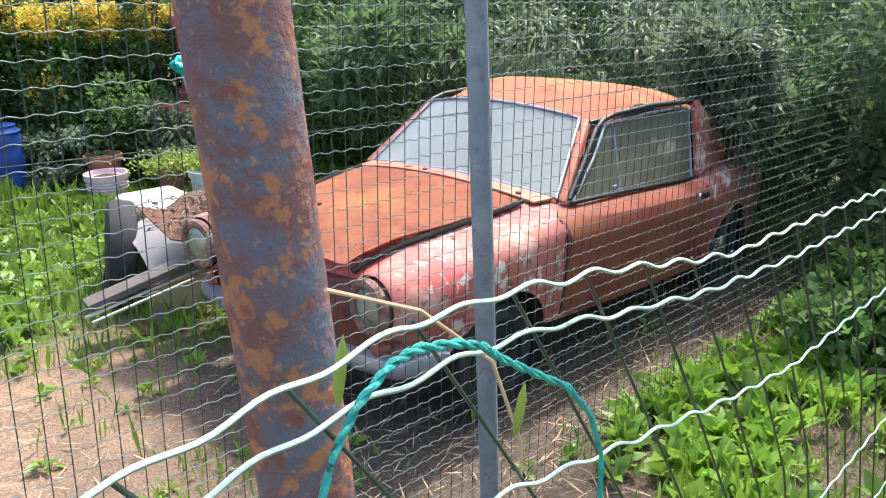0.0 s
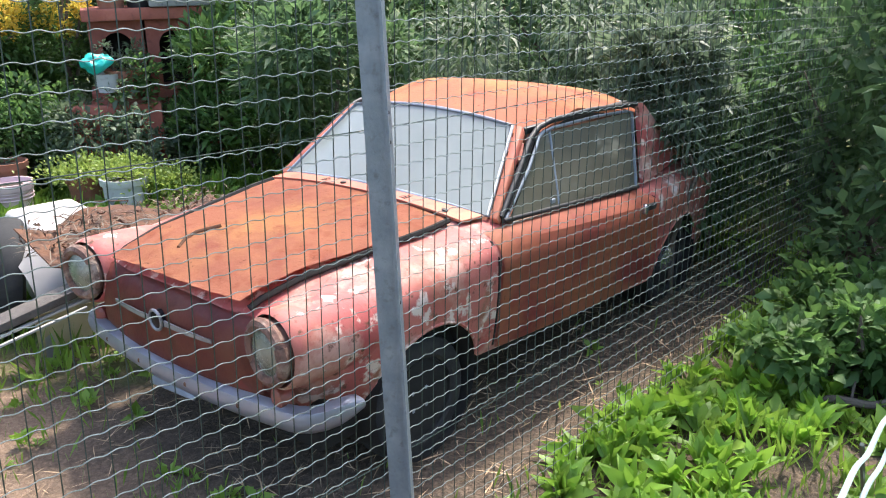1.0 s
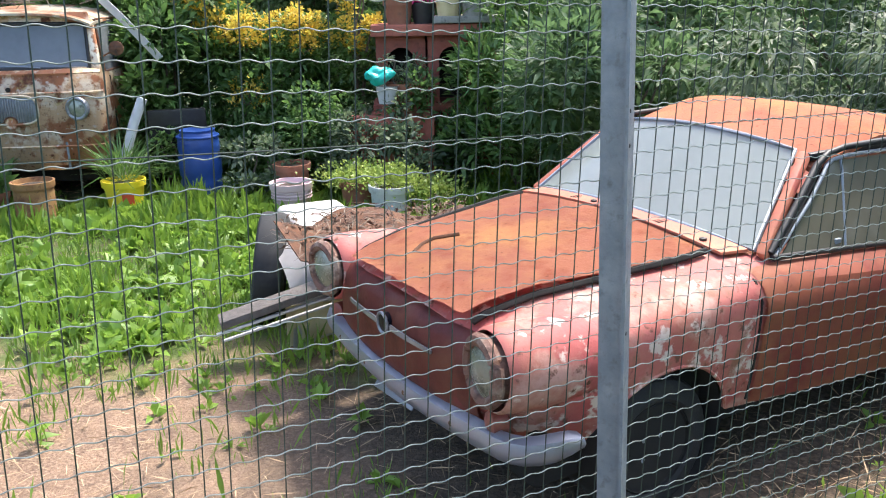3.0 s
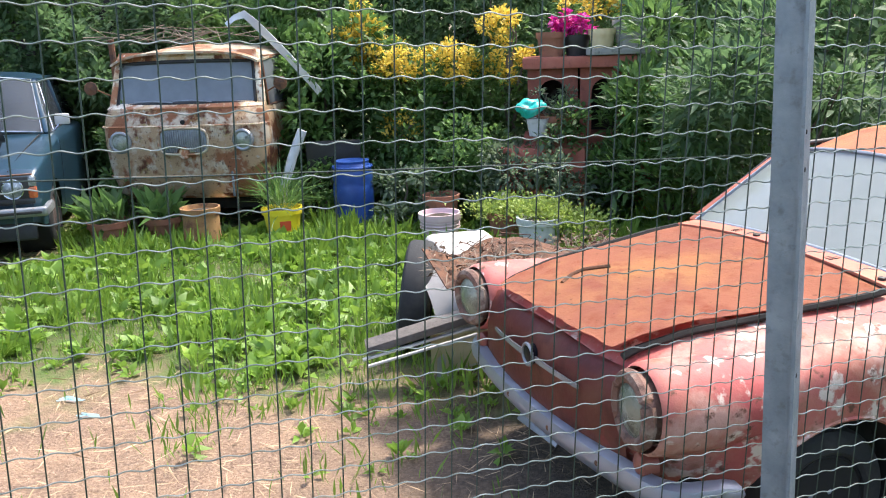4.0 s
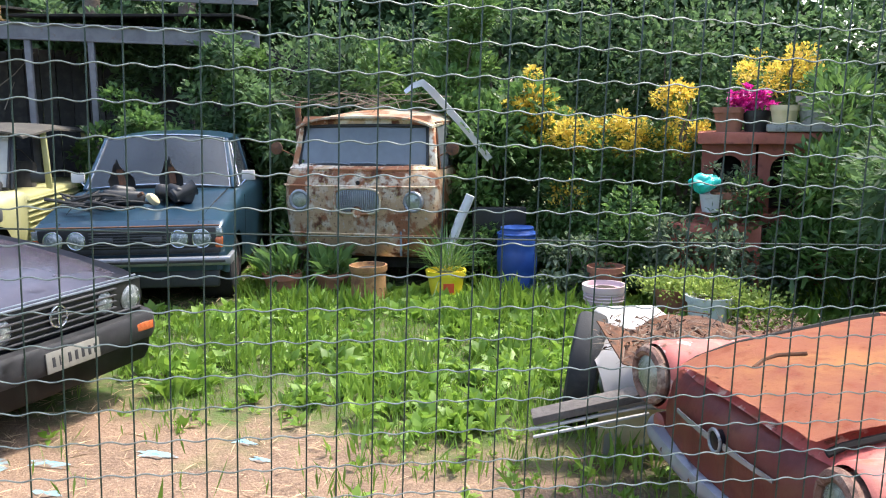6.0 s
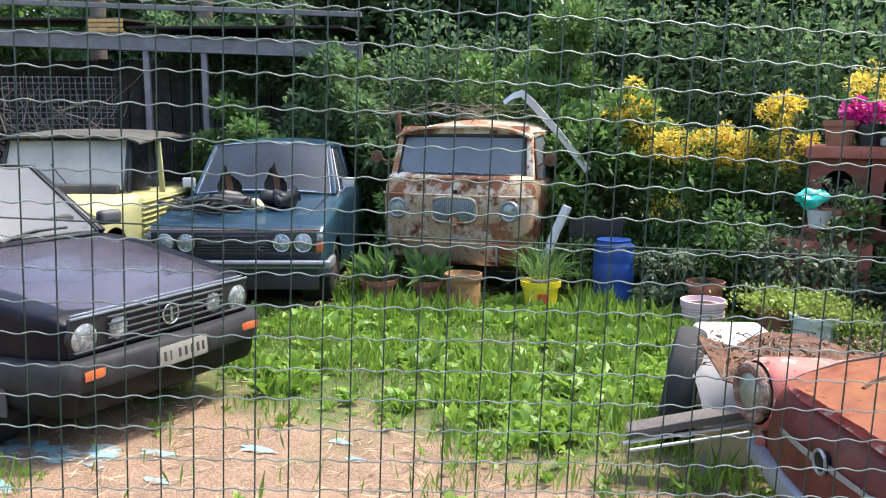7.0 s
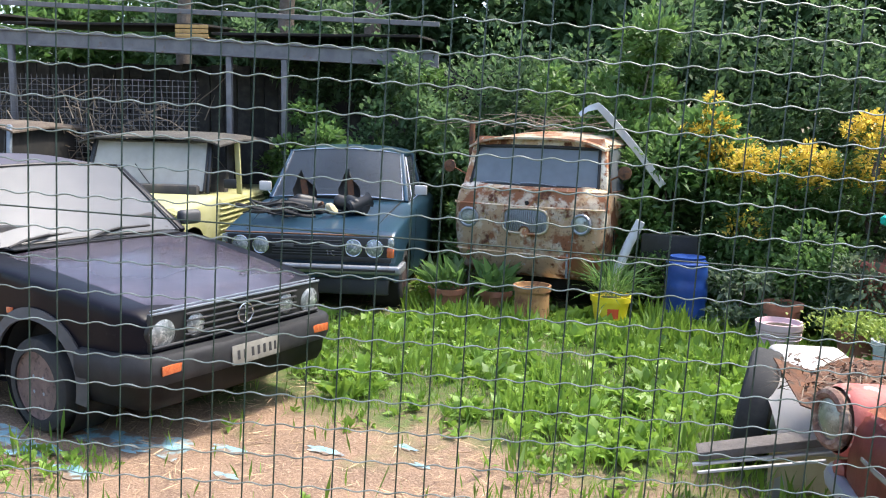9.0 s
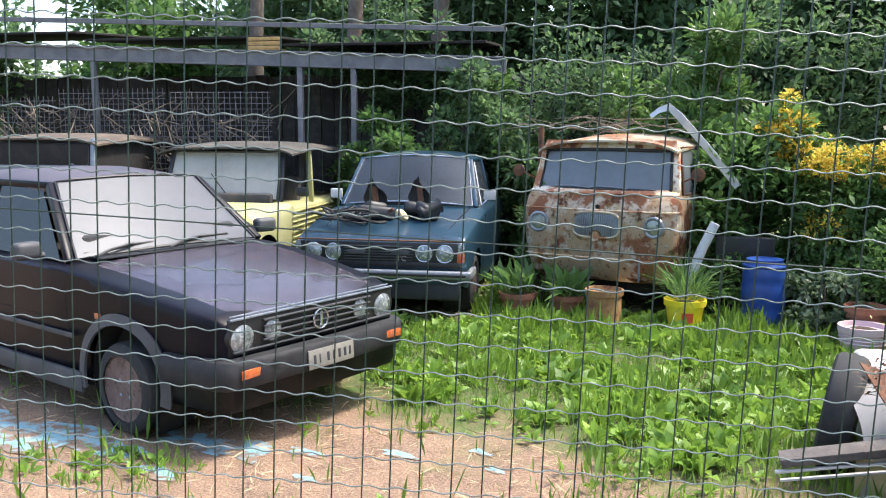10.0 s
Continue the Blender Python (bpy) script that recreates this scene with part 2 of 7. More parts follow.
M["red_label"] = surface("red_label", (0.6, 0.07, 0.03), [], 0.5, 0, None)
M["pink_plastic"] = surface("faded_pink_plastic", (0.58, 0.40, 0.42), [((0.66, 0.52, 0.53), 5, 0.4, 0.7)], 0.5, 0, (60, 0.08))
M["blue_plastic"] = surface("blue_plastic_drum", (0.010, 0.042, 0.20), [((0.02, 0.07, 0.27), 5, 0.4, 0.7)], 0.38, 0, (40, 0.06))
M["grey_bin"] = surface("whitish_weathered_bin", (0.46, 0.46, 0.47), [((0.58, 0.58, 0.58), 5, 0.4, 0.7), ((0.25, 0.24, 0.22), 14, 0.58, 0.75)], 0.7, 0, (60, 0.15))
M["teal_plastic"] = surface("teal_plastic", (0.01, 0.40, 0.33), [((0.02, 0.50, 0.42), 8, 0.4, 0.7)], 0.4, 0, None)
M["cream_pot"] = surface("cream_pot", (0.60, 0.50, 0.30), [((0.48, 0.38, 0.22), 8, 0.4, 0.7)], 0.7, 0, (60, 0.1))
M["old_wood"] = surface("grey_old_plank", (0.10, 0.085, 0.078), [((0.155, 0.135, 0.12), 12, 0.4, 0.7), ((0.06, 0.05, 0.045), 30, 0.55, 0.75)], 0.85, 0, (70, 0.5))
M["crate_wood"] = surface("ochre_crate_wood", (0.42, 0.27, 0.10), [((0.3, 0.18, 0.07), 15, 0.45, 0.7)], 0.8, 0, (70, 0.2))
# Boards near black: the deep shade around them is put into their colour.
M["shade_dark_wood"] = surface("shade_dark_boards", (0.028, 0.026, 0.025), [((0.055, 0.05, 0.045), 8, 0.45, 0.7)], 0.9, 0, (40, 0.5), island=0.3)
M["rust_drum"] = surface("ochre_rusted_drum", (0.30, 0.155, 0.06), [((0.40, 0.24, 0.10), 5, 0.45, 0.65), ((0.17, 0.07, 0.035), 9, 0.5, 0.65), ((0.09, 0.045, 0.03), 24, 0.58, 0.7)], 0.85, 0.1, (60, 0.3))
M["bark"] = surface("bark", (0.085, 0.065, 0.05), [((0.15, 0.12, 0.095), 10, 0.4, 0.7)], 0.9, 0, (40, 0.6))
M["soil"] = surface("potting_soil", (0.035, 0.026, 0.018), [((0.07, 0.05, 0.035), 25, 0.4, 0.7)], 0.95, 0, (80, 0.5))
M["tarp"] = surface("pale_blue_tarp", (0.19, 0.37, 0.44), [((0.27, 0.44, 0.50), 9, 0.4, 0.7), ((0.20, 0.14, 0.10), 8, 0.46, 0.56)], 0.6, 0, (60, 0.3))
M["concrete"] = surface("old_concrete", (0.24, 0.235, 0.22), [((0.32, 0.31, 0.29), 6, 0.4, 0.7), ((0.12, 0.12, 0.11), 18, 0.55, 0.75)], 0.9, 0, (60, 0.3))
M["straw"] = surface("dry_straw", (0.40, 0.27, 0.16), [((0.50, 0.37, 0.23), 9, 0.4, 0.7)], 0.9, 0, None, island=0.35)
M["glass_red"] = filmed_glass("dust_filmed_windscreen", (0.7, 0.75, 0.75), (0.27, 0.29, 0.27), 0.80, 1.6, 0.72, 1.2)
M["glass_side"] = filmed_glass("brown_dusty_side_glass", (0.35, 0.36, 0.30), (0.15, 0.14, 0.105), 0.80)
M["glass_car"] = filmed_glass("car_glass", (0.3, 0.36, 0.38), (0.07, 0.085, 0.105), 0.36, 1.2, 0.35, 1.6, 0.10, 2)
# Hatchback windscreen: its grey film is the sky's reflection put into colour.
M["glass_golf"] = filmed_glass("sky_glare_windscreen", (0.6, 0.64, 0.64), (0.125, 0.13, 0.145), 0.78, 1.5, 0.75, 1.2, 0.03, 3, 0.32)
M["glass_dark"] = filmed_glass("dark_car_glass", (0.10, 0.11, 0.11), (0.04, 0.045, 0.05), 0.35, 3.0, gloss=0.08)
M["glass_van"] = filmed_glass("grey_van_glass", (0.4, 0.44, 0.46), (0.17, 0.185, 0.205), 0.86)
M["glass_screen"] = filmed_glass("dusty_flat_windscreen", (0.6, 0.6, 0.56), (0.36, 0.35, 0.31), 0.85)
M["leaf_weed"] = leafy("weed_leaf", (0.13, 0.25, 0.03), (0.27, 0.41, 0.065), 0.5, 0.35, 0.3)
M["leaf_bright"] = leafy("lettuce_leaf", (0.16, 0.32, 0.03), (0.27, 0.44, 0.06), 0.45, 0.4, 0.2)
M["grass"] = leafy("grass_blade", (0.10, 0.20, 0.022), (0.22, 0.34, 0.05), 0.55, 0.35, 0.3)
M["leaf_dark"] = leafy("dark_hedge_leaf", (0.06, 0.125, 0.05), (0.15, 0.245, 0.10), 0.62, 0.42, 0.45)
M["leaf_mid"] = leafy("laurel_leaf", (0.06, 0.135, 0.034), (0.14, 0.25, 0.07), 0.58, 0.42, 0.4)
M["leaf_fresh"] = leafy("fresh_shoot_leaf", (0.08, 0.17, 0.042), (0.16, 0.265, 0.075), 0.4, 0.35, 0.3)
M["leaf_grey"] = leafy("silvery_leaf", (0.075, 0.12, 0.065), (0.19, 0.25, 0.15), 0.5, 0.4, 0.35)
M["leaf_yellow"] = leafy("yellow_leaf", (0.66, 0.42, 0.05), (0.76, 0.57, 0.11), 0.5, 0.45, 0.3)
M["leaf_lime"] = leafy("lime_succulent_leaf", (0.24, 0.34, 0.06), (0.38, 0.46, 0.12), 0.5, 0.35, 0.25)
M["petal"] = leafy("magenta_petal", (0.50, 0.012, 0.22), (0.66, 0.03, 0.34), 0.5, 0.3, 0.2)
M["dead_leaf"] = surface("dead_brown_leaf", (0.09, 0.05, 0.032), [((0.15, 0.085, 0.05), 9, 0.4, 0.7)], 0.9, 0, None, island=0.4)
M["twig"] = surface("dry_twig", (0.15, 0.12, 0.09), [((0.24, 0.19, 0.14), 9, 0.4, 0.7)], 0.9, 0, None)

# ---------------------------------------------------------------- mesh helpers
def thing(name, m, label, category, group="", kind=""):
    ob = new(name)
    ob.matrix_world = m
    return tagged(ob, label, category, group, kind)

def mesh_of(name, verts, faces, mat, smooth=None):
    me = bpy.data.meshes.new(name)
    me.from_pydata([tuple(v) for v in verts], [], faces)
    if mat:
        me.materials.append(mat)
    if smooth is not None:
        me.shade_smooth()
        me.set_sharp_from_angle(angle=radians(smooth))
    me.update()
    return me

def part(name, bm, material, parent, label="", smooth=35):
    """Links a bmesh, or (vertices, faces), as one mesh object under a thing or a part."""
    if isinstance(bm, tuple):
        me = mesh_of(name, bm[0], bm[1], material)
    else:
        me = bpy.data.meshes.new(name)
        bmesh.ops.recalc_face_normals(bm, faces=bm.faces)
        bm.to_mesh(me)
        bm.free()
        me.materials.append(material)
    if smooth:
        me.shade_smooth()
        me.set_sharp_from_angle(angle=radians(smooth))
    ob = new(name, me)
    ob.parent = parent
    return tagged(ob, label)

def box(size, at=(0, 0, 0), rot=(0, 0, 0), bevel=0.006, seg=2):
    bm = bmesh.new()
    bmesh.ops.create_cube(bm, size=1, matrix=pose(*at, *rot) @ Matrix.Diagonal((*size, 1)))
    if bevel:
        bmesh.ops.bevel(bm, geom=bm.edges[:], offset=bevel, segments=seg, affect="EDGES", profile=0.5)
    return bm

def lathe(profile, seg=24, m=None, cap=True):
    """Turns (radius, height) rows round z."""
    bm = bmesh.new()
    rings = []
    for r, z in profile:
        rings.append([bm.verts.new((r * math.cos(2 * math.pi * k / seg), r * math.sin(2 * math.pi * k / seg), z)) for k in range(seg)])
    for a, b in zip(rings, rings[1:]):
        for k in range(seg):
            bm.faces.new((a[k], a[(k + 1) % seg], b[(k + 1) % seg], b[k]))
    if cap and profile[0][0] > 1e-4:
        bm.faces.new(rings[0][::-1])
    if profile[-1][0] > 1e-4:
        bm.faces.new(rings[-1])
    bmesh.ops.remove_doubles(bm, verts=bm.verts, dist=1e-5)
    if m is not None:
        bm.transform(m)
    return bm

def tube(points, r, seg=6, closed=False, taper=None):
    """A round bar through points, as (vertices, faces)."""
    pts = [Vector(p) for p in points]
    n = len(pts)
    verts, faces = [], []
    for i, p in enumerate(pts):
        d = (pts[(i + 1) % n] - pts[i - 1]) if closed else (pts[min(i + 1, n - 1)] - pts[max(i - 1, 0)])
        d = d.normalized()
        a = d.cross(Vector((0, 0, 1)) if abs(d.z) < 0.9 else Vector((1, 0, 0))).normalized()
        b = d.cross(a)
        rr = r if taper is None else r + (taper - r) * i / max(1, n - 1)
        for k in range(seg):
            t = 2 * math.pi * k / seg
            verts.append(p + (a * math.cos(t) + b * math.sin(t)) * rr)
    for i in range(n if closed else n - 1):
        j = (i + 1) % n
        for k in range(seg):
            faces.append((i * seg + k, i * seg + (k + 1) % seg, j * seg + (k + 1) % seg, j * seg + k))
    if not closed:
        faces += [tuple(range(seg))[::-1], tuple(range((n - 1) * seg, n * seg))]
    return verts, faces

def joined(*pieces):
    verts, faces = [], []
    for v, f in pieces:
        k = len(verts)
        verts += v
        faces += [tuple(i + k for i in q) for q in f]
    return verts, faces

def strip(outline_a, outline_b, thick=0.004):
    """A sheet between two lines of points, with thickness."""
    n = len(outline_a)
    a, b = [Vector(p) for p in outline_a], [Vector(p) for p in outline_b]
    nor = [((a[min(i + 1, n - 1)] - a[max(i - 1, 0)]).cross(b[i] - a[i])).normalized() * thick for i in range(n)]
    verts = a + b + [p - q for p, q in zip(a, nor)] + [p - q for p, q in zip(b, nor)]
    faces = []
    for i in range(n - 1):
        faces += [(i, i + 1, n + i + 1, n + i), (2 * n + i + 1, 2 * n + i, 3 * n + i, 3 * n + i + 1), (i + 1, i, 2 * n + i, 2 * n + i + 1), (n + i, n + i + 1, 3 * n + i + 1, 3 * n + i)]
    faces += [(0, n, 3 * n, 2 * n), (2 * n - 1, n - 1, 3 * n - 1, 4 * n - 1)]
    return verts, faces

def disc_at(m, r, depth=0.02, dome=0.02, seg=24):
    """A domed disc facing the pose's local -x."""
    rows = [(0.0001, dome), (r * 0.35, dome * 0.9), (r * 0.7, dome * 0.55), (r, 0), (r, -depth)]
    return lathe(rows, seg, m @ Matrix.Rotation(radians(-90), 4, "Y"))

def ring_at(m, r, thick, seg=28):
    pts = [m @ Vector((0, r * math.cos(2 * math.pi * k / seg), r * math.sin(2 * math.pi * k / seg))) for k in range(seg)]
    return tube(pts, thick, 8, True)

# ---------------------------------------------------------------- leaves
def leaf_mesh(name, pos, out, size, mat, wide=0.42, seed=0, fold=0.25, droop=0.3):
    """Many leaves as one mesh: each a folded blade of six points. pos, out: arrays of places and growing directions; size: lengths."""
    rng = np.random.default_rng(seed)
    n = len(pos)
    d = out + rng.normal(0, 0.45, (n, 3))
    d /= np.linalg.norm(d, axis=1)[:, None] + 1e-9
    side = np.cross(d, rng.normal(0, 0.5, (n, 3)) + (0, 0, 1))
    side /= np.linalg.norm(side, axis=1)[:, None] + 1e-9
    up = np.cross(side, d)
    s = size[:, None]
    w = s * wide * 0.5
    mid = pos + d * s * 0.45 - up * s * 0.03
    tip = pos + d * s - np.array((0, 0, 1)) * s * droop
    v = np.stack([pos, mid + side * w + up * w * fold, mid, mid - side * w + up * w * fold, tip], 1).reshape(-1, 3)
    base = np.arange(n)[:, None] * 5
    tri = np.concatenate([base + np.array([[0, 1, 2]]), base + np.array([[0, 2, 3]]), base + np.array([[1, 4, 2]]), base + np.array([[2, 4, 3]])], 1).reshape(-1)
    me = bpy.data.meshes.new(name)
    me.vertices.add(len(v))
    me.vertices.foreach_set("co", v.astype(np.float32).ravel())
    me.loops.add(len(tri))
    me.loops.foreach_set("vertex_index", tri.astype(np.int32))
    k = len(tri) // 3
    me.polygons.add(k)
    me.polygons.foreach_set("loop_start", (np.arange(k) * 3).astype(np.int32))
    me.polygons.foreach_set("loop_total", np.full(k, 3, np.int32))
    me.materials.append(mat)
    me.update(calc_edges=True)
    return me

def clump_points(rng, centres, radii, n, flat=1.0, shell=0.55):
    """Places in lumps round centres, and directions away from the lumps' middles."""
    w = radii ** 2 / (radii ** 2).sum()
    pick = rng.choice(len(centres), n, p=w)
    d = rng.normal(0, 1, (n, 3))
    d /= np.linalg.norm(d, axis=1)[:, None]
    r = radii[pick] * (shell + (1 - shell) * rng.random(n)) * (0.75 + 0.5 * rng.random(n))
    p = centres[pick] + d * r[:, None] * (1, 1, flat)
    return p, d

def bush(name, at, spread, height, n, leaf, mat, label, seed, wide=0.42, lumps=26, stems=5, category="bush", lift=0.0, kind="", group="", upright=0.5, lump=0.22, droop=0.25):
    """A shrub: stems from the ground, and a crown of many leaves in uneven lumps."""
    rng = np.random.default_rng(seed)
    ob = thing(name, pose(*at), label, category, group, kind)
    sx, sy = spread
    c = rng.uniform(-1, 1, (lumps * 3, 3))
    c = c[np.linalg.norm(c, axis=1) < 1][:lumps]
    c = c * (sx, sy, (height - lift) * 0.5) * (1, 1, 1)
    c[:, 2] += lift + (height - lift) * 0.5
    rad = rng.uniform(0.6, 1.5, len(c)) * lump * (sx * sy * height) ** (1 / 3) * 1.1
    p, d = clump_points(rng, c, rad, n, 0.9)
    keep = p[:, 2] > 0.02
    p, d = p[keep], d[keep]
    d[:, 2] += upright
    me = leaf_mesh(name + "_leaves", p, d, leaf * rng.uniform(0.55, 1.25, len(p)), mat, wide, seed + 1, 0.25, droop)
    crown = new("crown", me)
    crown.parent = ob
    pieces = []
    for k in range(stems):
        e = c[rng.integers(len(c))]
        b = Vector((rng.uniform(-0.25, 0.25) * sx, rng.uniform(-0.25, 0.25) * sy, -0.02))
        pieces.append(tube([b, b.lerp(Vector(e), 0.4) + Vector(rng.normal(0, 0.03, 3)), b.lerp(Vector(e), 0.75) + Vector(rng.normal(0, 0.04, 3)), Vector(e)], 0.014 + 0.006 * height, 6, False, 0.004))
    if pieces:
        part("trunk", joined(*pieces), M["bark"], ob)
    return ob

# ---------------------------------------------------------------- ground
def ground_material():
    m, n, l, p = nodes_of("soil_needles_and_turf")
    soil = mixed(n, l, noise_fac(n, l, 3, 0.38, 0.62, 9), (0.26, 0.165, 0.105), (0.16, 0.10, 0.065))
    soil = mixed(n, l, noise_fac(n, l, 70, 0.45, 0.7, 8), soil, (0.36, 0.25, 0.17))
    soil = mixed(n, l, noise_fac(n, l, 130, 0.55, 0.72, 4), soil, (0.10, 0.06, 0.04))
    # Soil blends to a darker brown as x grows, along a noisy edge.
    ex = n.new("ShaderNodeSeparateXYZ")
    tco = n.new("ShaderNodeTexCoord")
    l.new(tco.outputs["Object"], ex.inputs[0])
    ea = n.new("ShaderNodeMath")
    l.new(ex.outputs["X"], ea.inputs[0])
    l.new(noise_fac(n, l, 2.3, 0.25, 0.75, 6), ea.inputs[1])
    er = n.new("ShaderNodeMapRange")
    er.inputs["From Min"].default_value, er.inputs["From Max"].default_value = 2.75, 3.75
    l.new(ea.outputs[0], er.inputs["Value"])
    dark_soil = mixed(n, l, noise_fac(n, l, 45, 0.42, 0.68, 8), (0.065, 0.047, 0.033), (0.15, 0.105, 0.07))
    soil = mixed(n, l, er.outputs[0], soil, dark_soil)
    turf = mixed(n, l, noise_fac(n, l, 9, 0.4, 0.65, 8), (0.07, 0.12, 0.02), (0.10, 0.085, 0.04))
    tc = n.new("ShaderNodeTexCoord")
    dp = n.new("ShaderNodeVectorMath")
    dp.operation = "DOT_PRODUCT"
    dp.inputs[1].default_value = (-0.10, 0.995, 0)
    l.new(tc.outputs["Object"], dp.inputs[0])
    wob = noise_fac(n, l, 1.7, 0.3, 0.7, 5)
    ad = n.new("ShaderNodeMath")
    l.new(dp.outputs["Value"], ad.inputs[0])
    l.new(wob, ad.inputs[1])
    mr = n.new("ShaderNodeMapRange")
    mr.inputs["From Min"].default_value, mr.inputs["From Max"].default_value = 0.55, 1.15
    l.new(ad.outputs[0], mr.inputs["Value"])
    # Turf on the unseen ground behind the camera, added to darken car reflections.
    d2 = n.new("ShaderNodeVectorMath")
    d2.operation = "DOT_PRODUCT"
    d2.inputs[1].default_value = (-0.515, 0.857, 0)
    l.new(tc.outputs["Object"], d2.inputs[0])
    m2 = n.new("ShaderNodeMapRange")
    m2.inputs["From Min"].default_value, m2.inputs["From Max"].default_value = -4.3, -4.9
    l.new(d2.outputs["Value"], m2.inputs["Value"])
    mx = n.new("ShaderNodeMath")
    mx.operation = "MAXIMUM"
    l.new(mr.outputs[0], mx.inputs[0])
    l.new(m2.outputs[0], mx.inputs[1])
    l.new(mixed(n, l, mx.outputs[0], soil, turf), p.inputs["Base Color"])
    p.inputs["Roughness"].default_value = 0.95
    bumped(n, l, p, 60, 0.6, 0.02)
    return m

def ground():
    xs = sorted(set(np.round(np.concatenate([np.linspace(-9, 9, 73), [-400, -120, -40, -20, -13, 13, 20, 40, 120, 400]]), 3)))
    ys = sorted(set(np.round(np.concatenate([np.linspace(-5, 8, 53), [-400, -120, -40, -15, 12, 20, 40, 120, 400]]), 3)))
    verts = [(x, y, (noise.noise((x * 0.9, y * 0.9, 0)) * 0.025 if -9 < x < 9 and -5 < y < 8 else 0)) for y in ys for x in xs]
    w = len(xs)
    faces = [(j * w + i, j * w + i + 1, (j + 1) * w + i + 1, (j + 1) * w + i) for j in range(len(ys) - 1) for i in range(w - 1)]
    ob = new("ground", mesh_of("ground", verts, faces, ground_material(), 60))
    tagged(ob, "dry needle-strewn soil passing into rough green turf", "ground", kind="structure")
ground()

# ---------------------------------------------------------------- fences
def curve(keys, x):
    return float(np.interp(x, [k[0] for k in keys], [k[1] for k in keys]))

FN = Vector((-0.515, 0.857, 0))          # away from the path, across the tall fence
FD = Vector((0.857, 0.515, 0))           # along it
FP = Vector((3.815, -1.549, 0))          # foot of the galvanised post
LEAN_IN_PLANE = 2.3
def fence_frame(foot):
    return Matrix.Translation(foot) @ Matrix((FD, FN, Vector((0, 0, 1)))).transposed().to_4x4() @ Matrix.Rotation(radians(LEAN_IN_PLANE), 4, "Y")

def tall_fence():
    f = thing("wire_fence", fence_frame(FP), "tall green plastic-coated welded wire fence on galvanised posts", "fence")
    def post(x):
        bm = bmesh.new()
        w, t, hgt = 0.062, 0.006, 2.7
        prof = [(-w / 2, 0), (w / 2, 0), (w / 2, t), (t / 2, t), (t / 2, w), (-t / 2, w), (-t / 2, t), (-w / 2, t)]
        lo = [bm.verts.new((a, b - 0.008 - w, -0.3)) for a, b in prof]
        hi = [bm.verts.new((a, b - 0.008 - w, hgt)) for a, b in prof]
        k = len(prof)
        for i in range(k):
            bm.faces.new((lo[i], lo[(i + 1) % k], hi[(i + 1) % k], hi[i]))
        bm.faces.new(hi)
        bm.transform(Matrix.Translation((x + 0.045, 0, 0)) @ Matrix.Rotation(radians(-4.3), 4, "Y") @ Matrix.Rotation(radians(38), 4, "Z"))
        turn = Matrix.Translation((x + 0.045, 0, 0)) @ Matrix.Rotation(radians(-4.3), 4, "Y") @ Matrix.Rotation(radians(38), 4, "Z")
        ob = part("post", bm, M["galvanised"], f, "galvanised steel angle post with bolt holes", 20)
        for z in (1.02, 1.43, 1.50, 1.95):
            part("bolt_hole", lathe([(0.0045, 0), (0.0045, 0.0012), (0.0001, 0.0013)], 10, turn @ pose(-0.014, -0.008 - w, z, 90, 0, 0)), M["dark"], ob)
        return ob
    for x in (0.0, 4.3, -3.6):
        p = post(x)
    x0, x1, z0, z1, s = -4.6, 4.6, 0.05, 2.6, 0.05
    vx = np.arange(x0, x1 + 1e-6, s)
    vme = mesh_of("upright_wire", *tube([(0, 0, z0 - 0.05), (0, 0, 0.9), (0, 0, 1.8), (0, 0, z1)], 0.00135, 5), M["wire_green"], 60)
    rng = random.Random(4)
    for x in vx:
        o = new("upright_wire", vme)
        o.parent = f
        o.matrix_basis = pose(x + rng.uniform(-0.002, 0.002), 0, 0, 0, rng.uniform(-0.12, 0.12), 0)
    pts = []
    for i in range(int(round((x1 - x0) / s)) * 6 + 1):
        x = x0 + i * s / 6
        pts.append((x, -0.0026, 0.0024 * math.sin(2 * math.pi * i / 6) + 0.006 * noise.noise((x * 1.3, 0, 0))))
    # Paler copy of the wire colour, for the sunlit tops of the level wires.
    hme = mesh_of("level_wire", *tube(pts, 0.00125, 5), M["wire_sunlit"], 60)
    for z in np.arange(z0, z1 + 1e-6, s):
        o = new("level_wire", hme)
        o.parent = f
        o.matrix_basis = pose(0, 0, z, 0, rng.uniform(-0.05, 0.05), 0)
    for z in (0.55, 1.47, 2.38):
        part("tension_wire", tube([(x, 0.006, z - 0.02 * math.cos(x * 0.9)) for x in np.linspace(x0, x1, 25)], 0.0013, 5), M["wire_green"], f)
tall_fence()

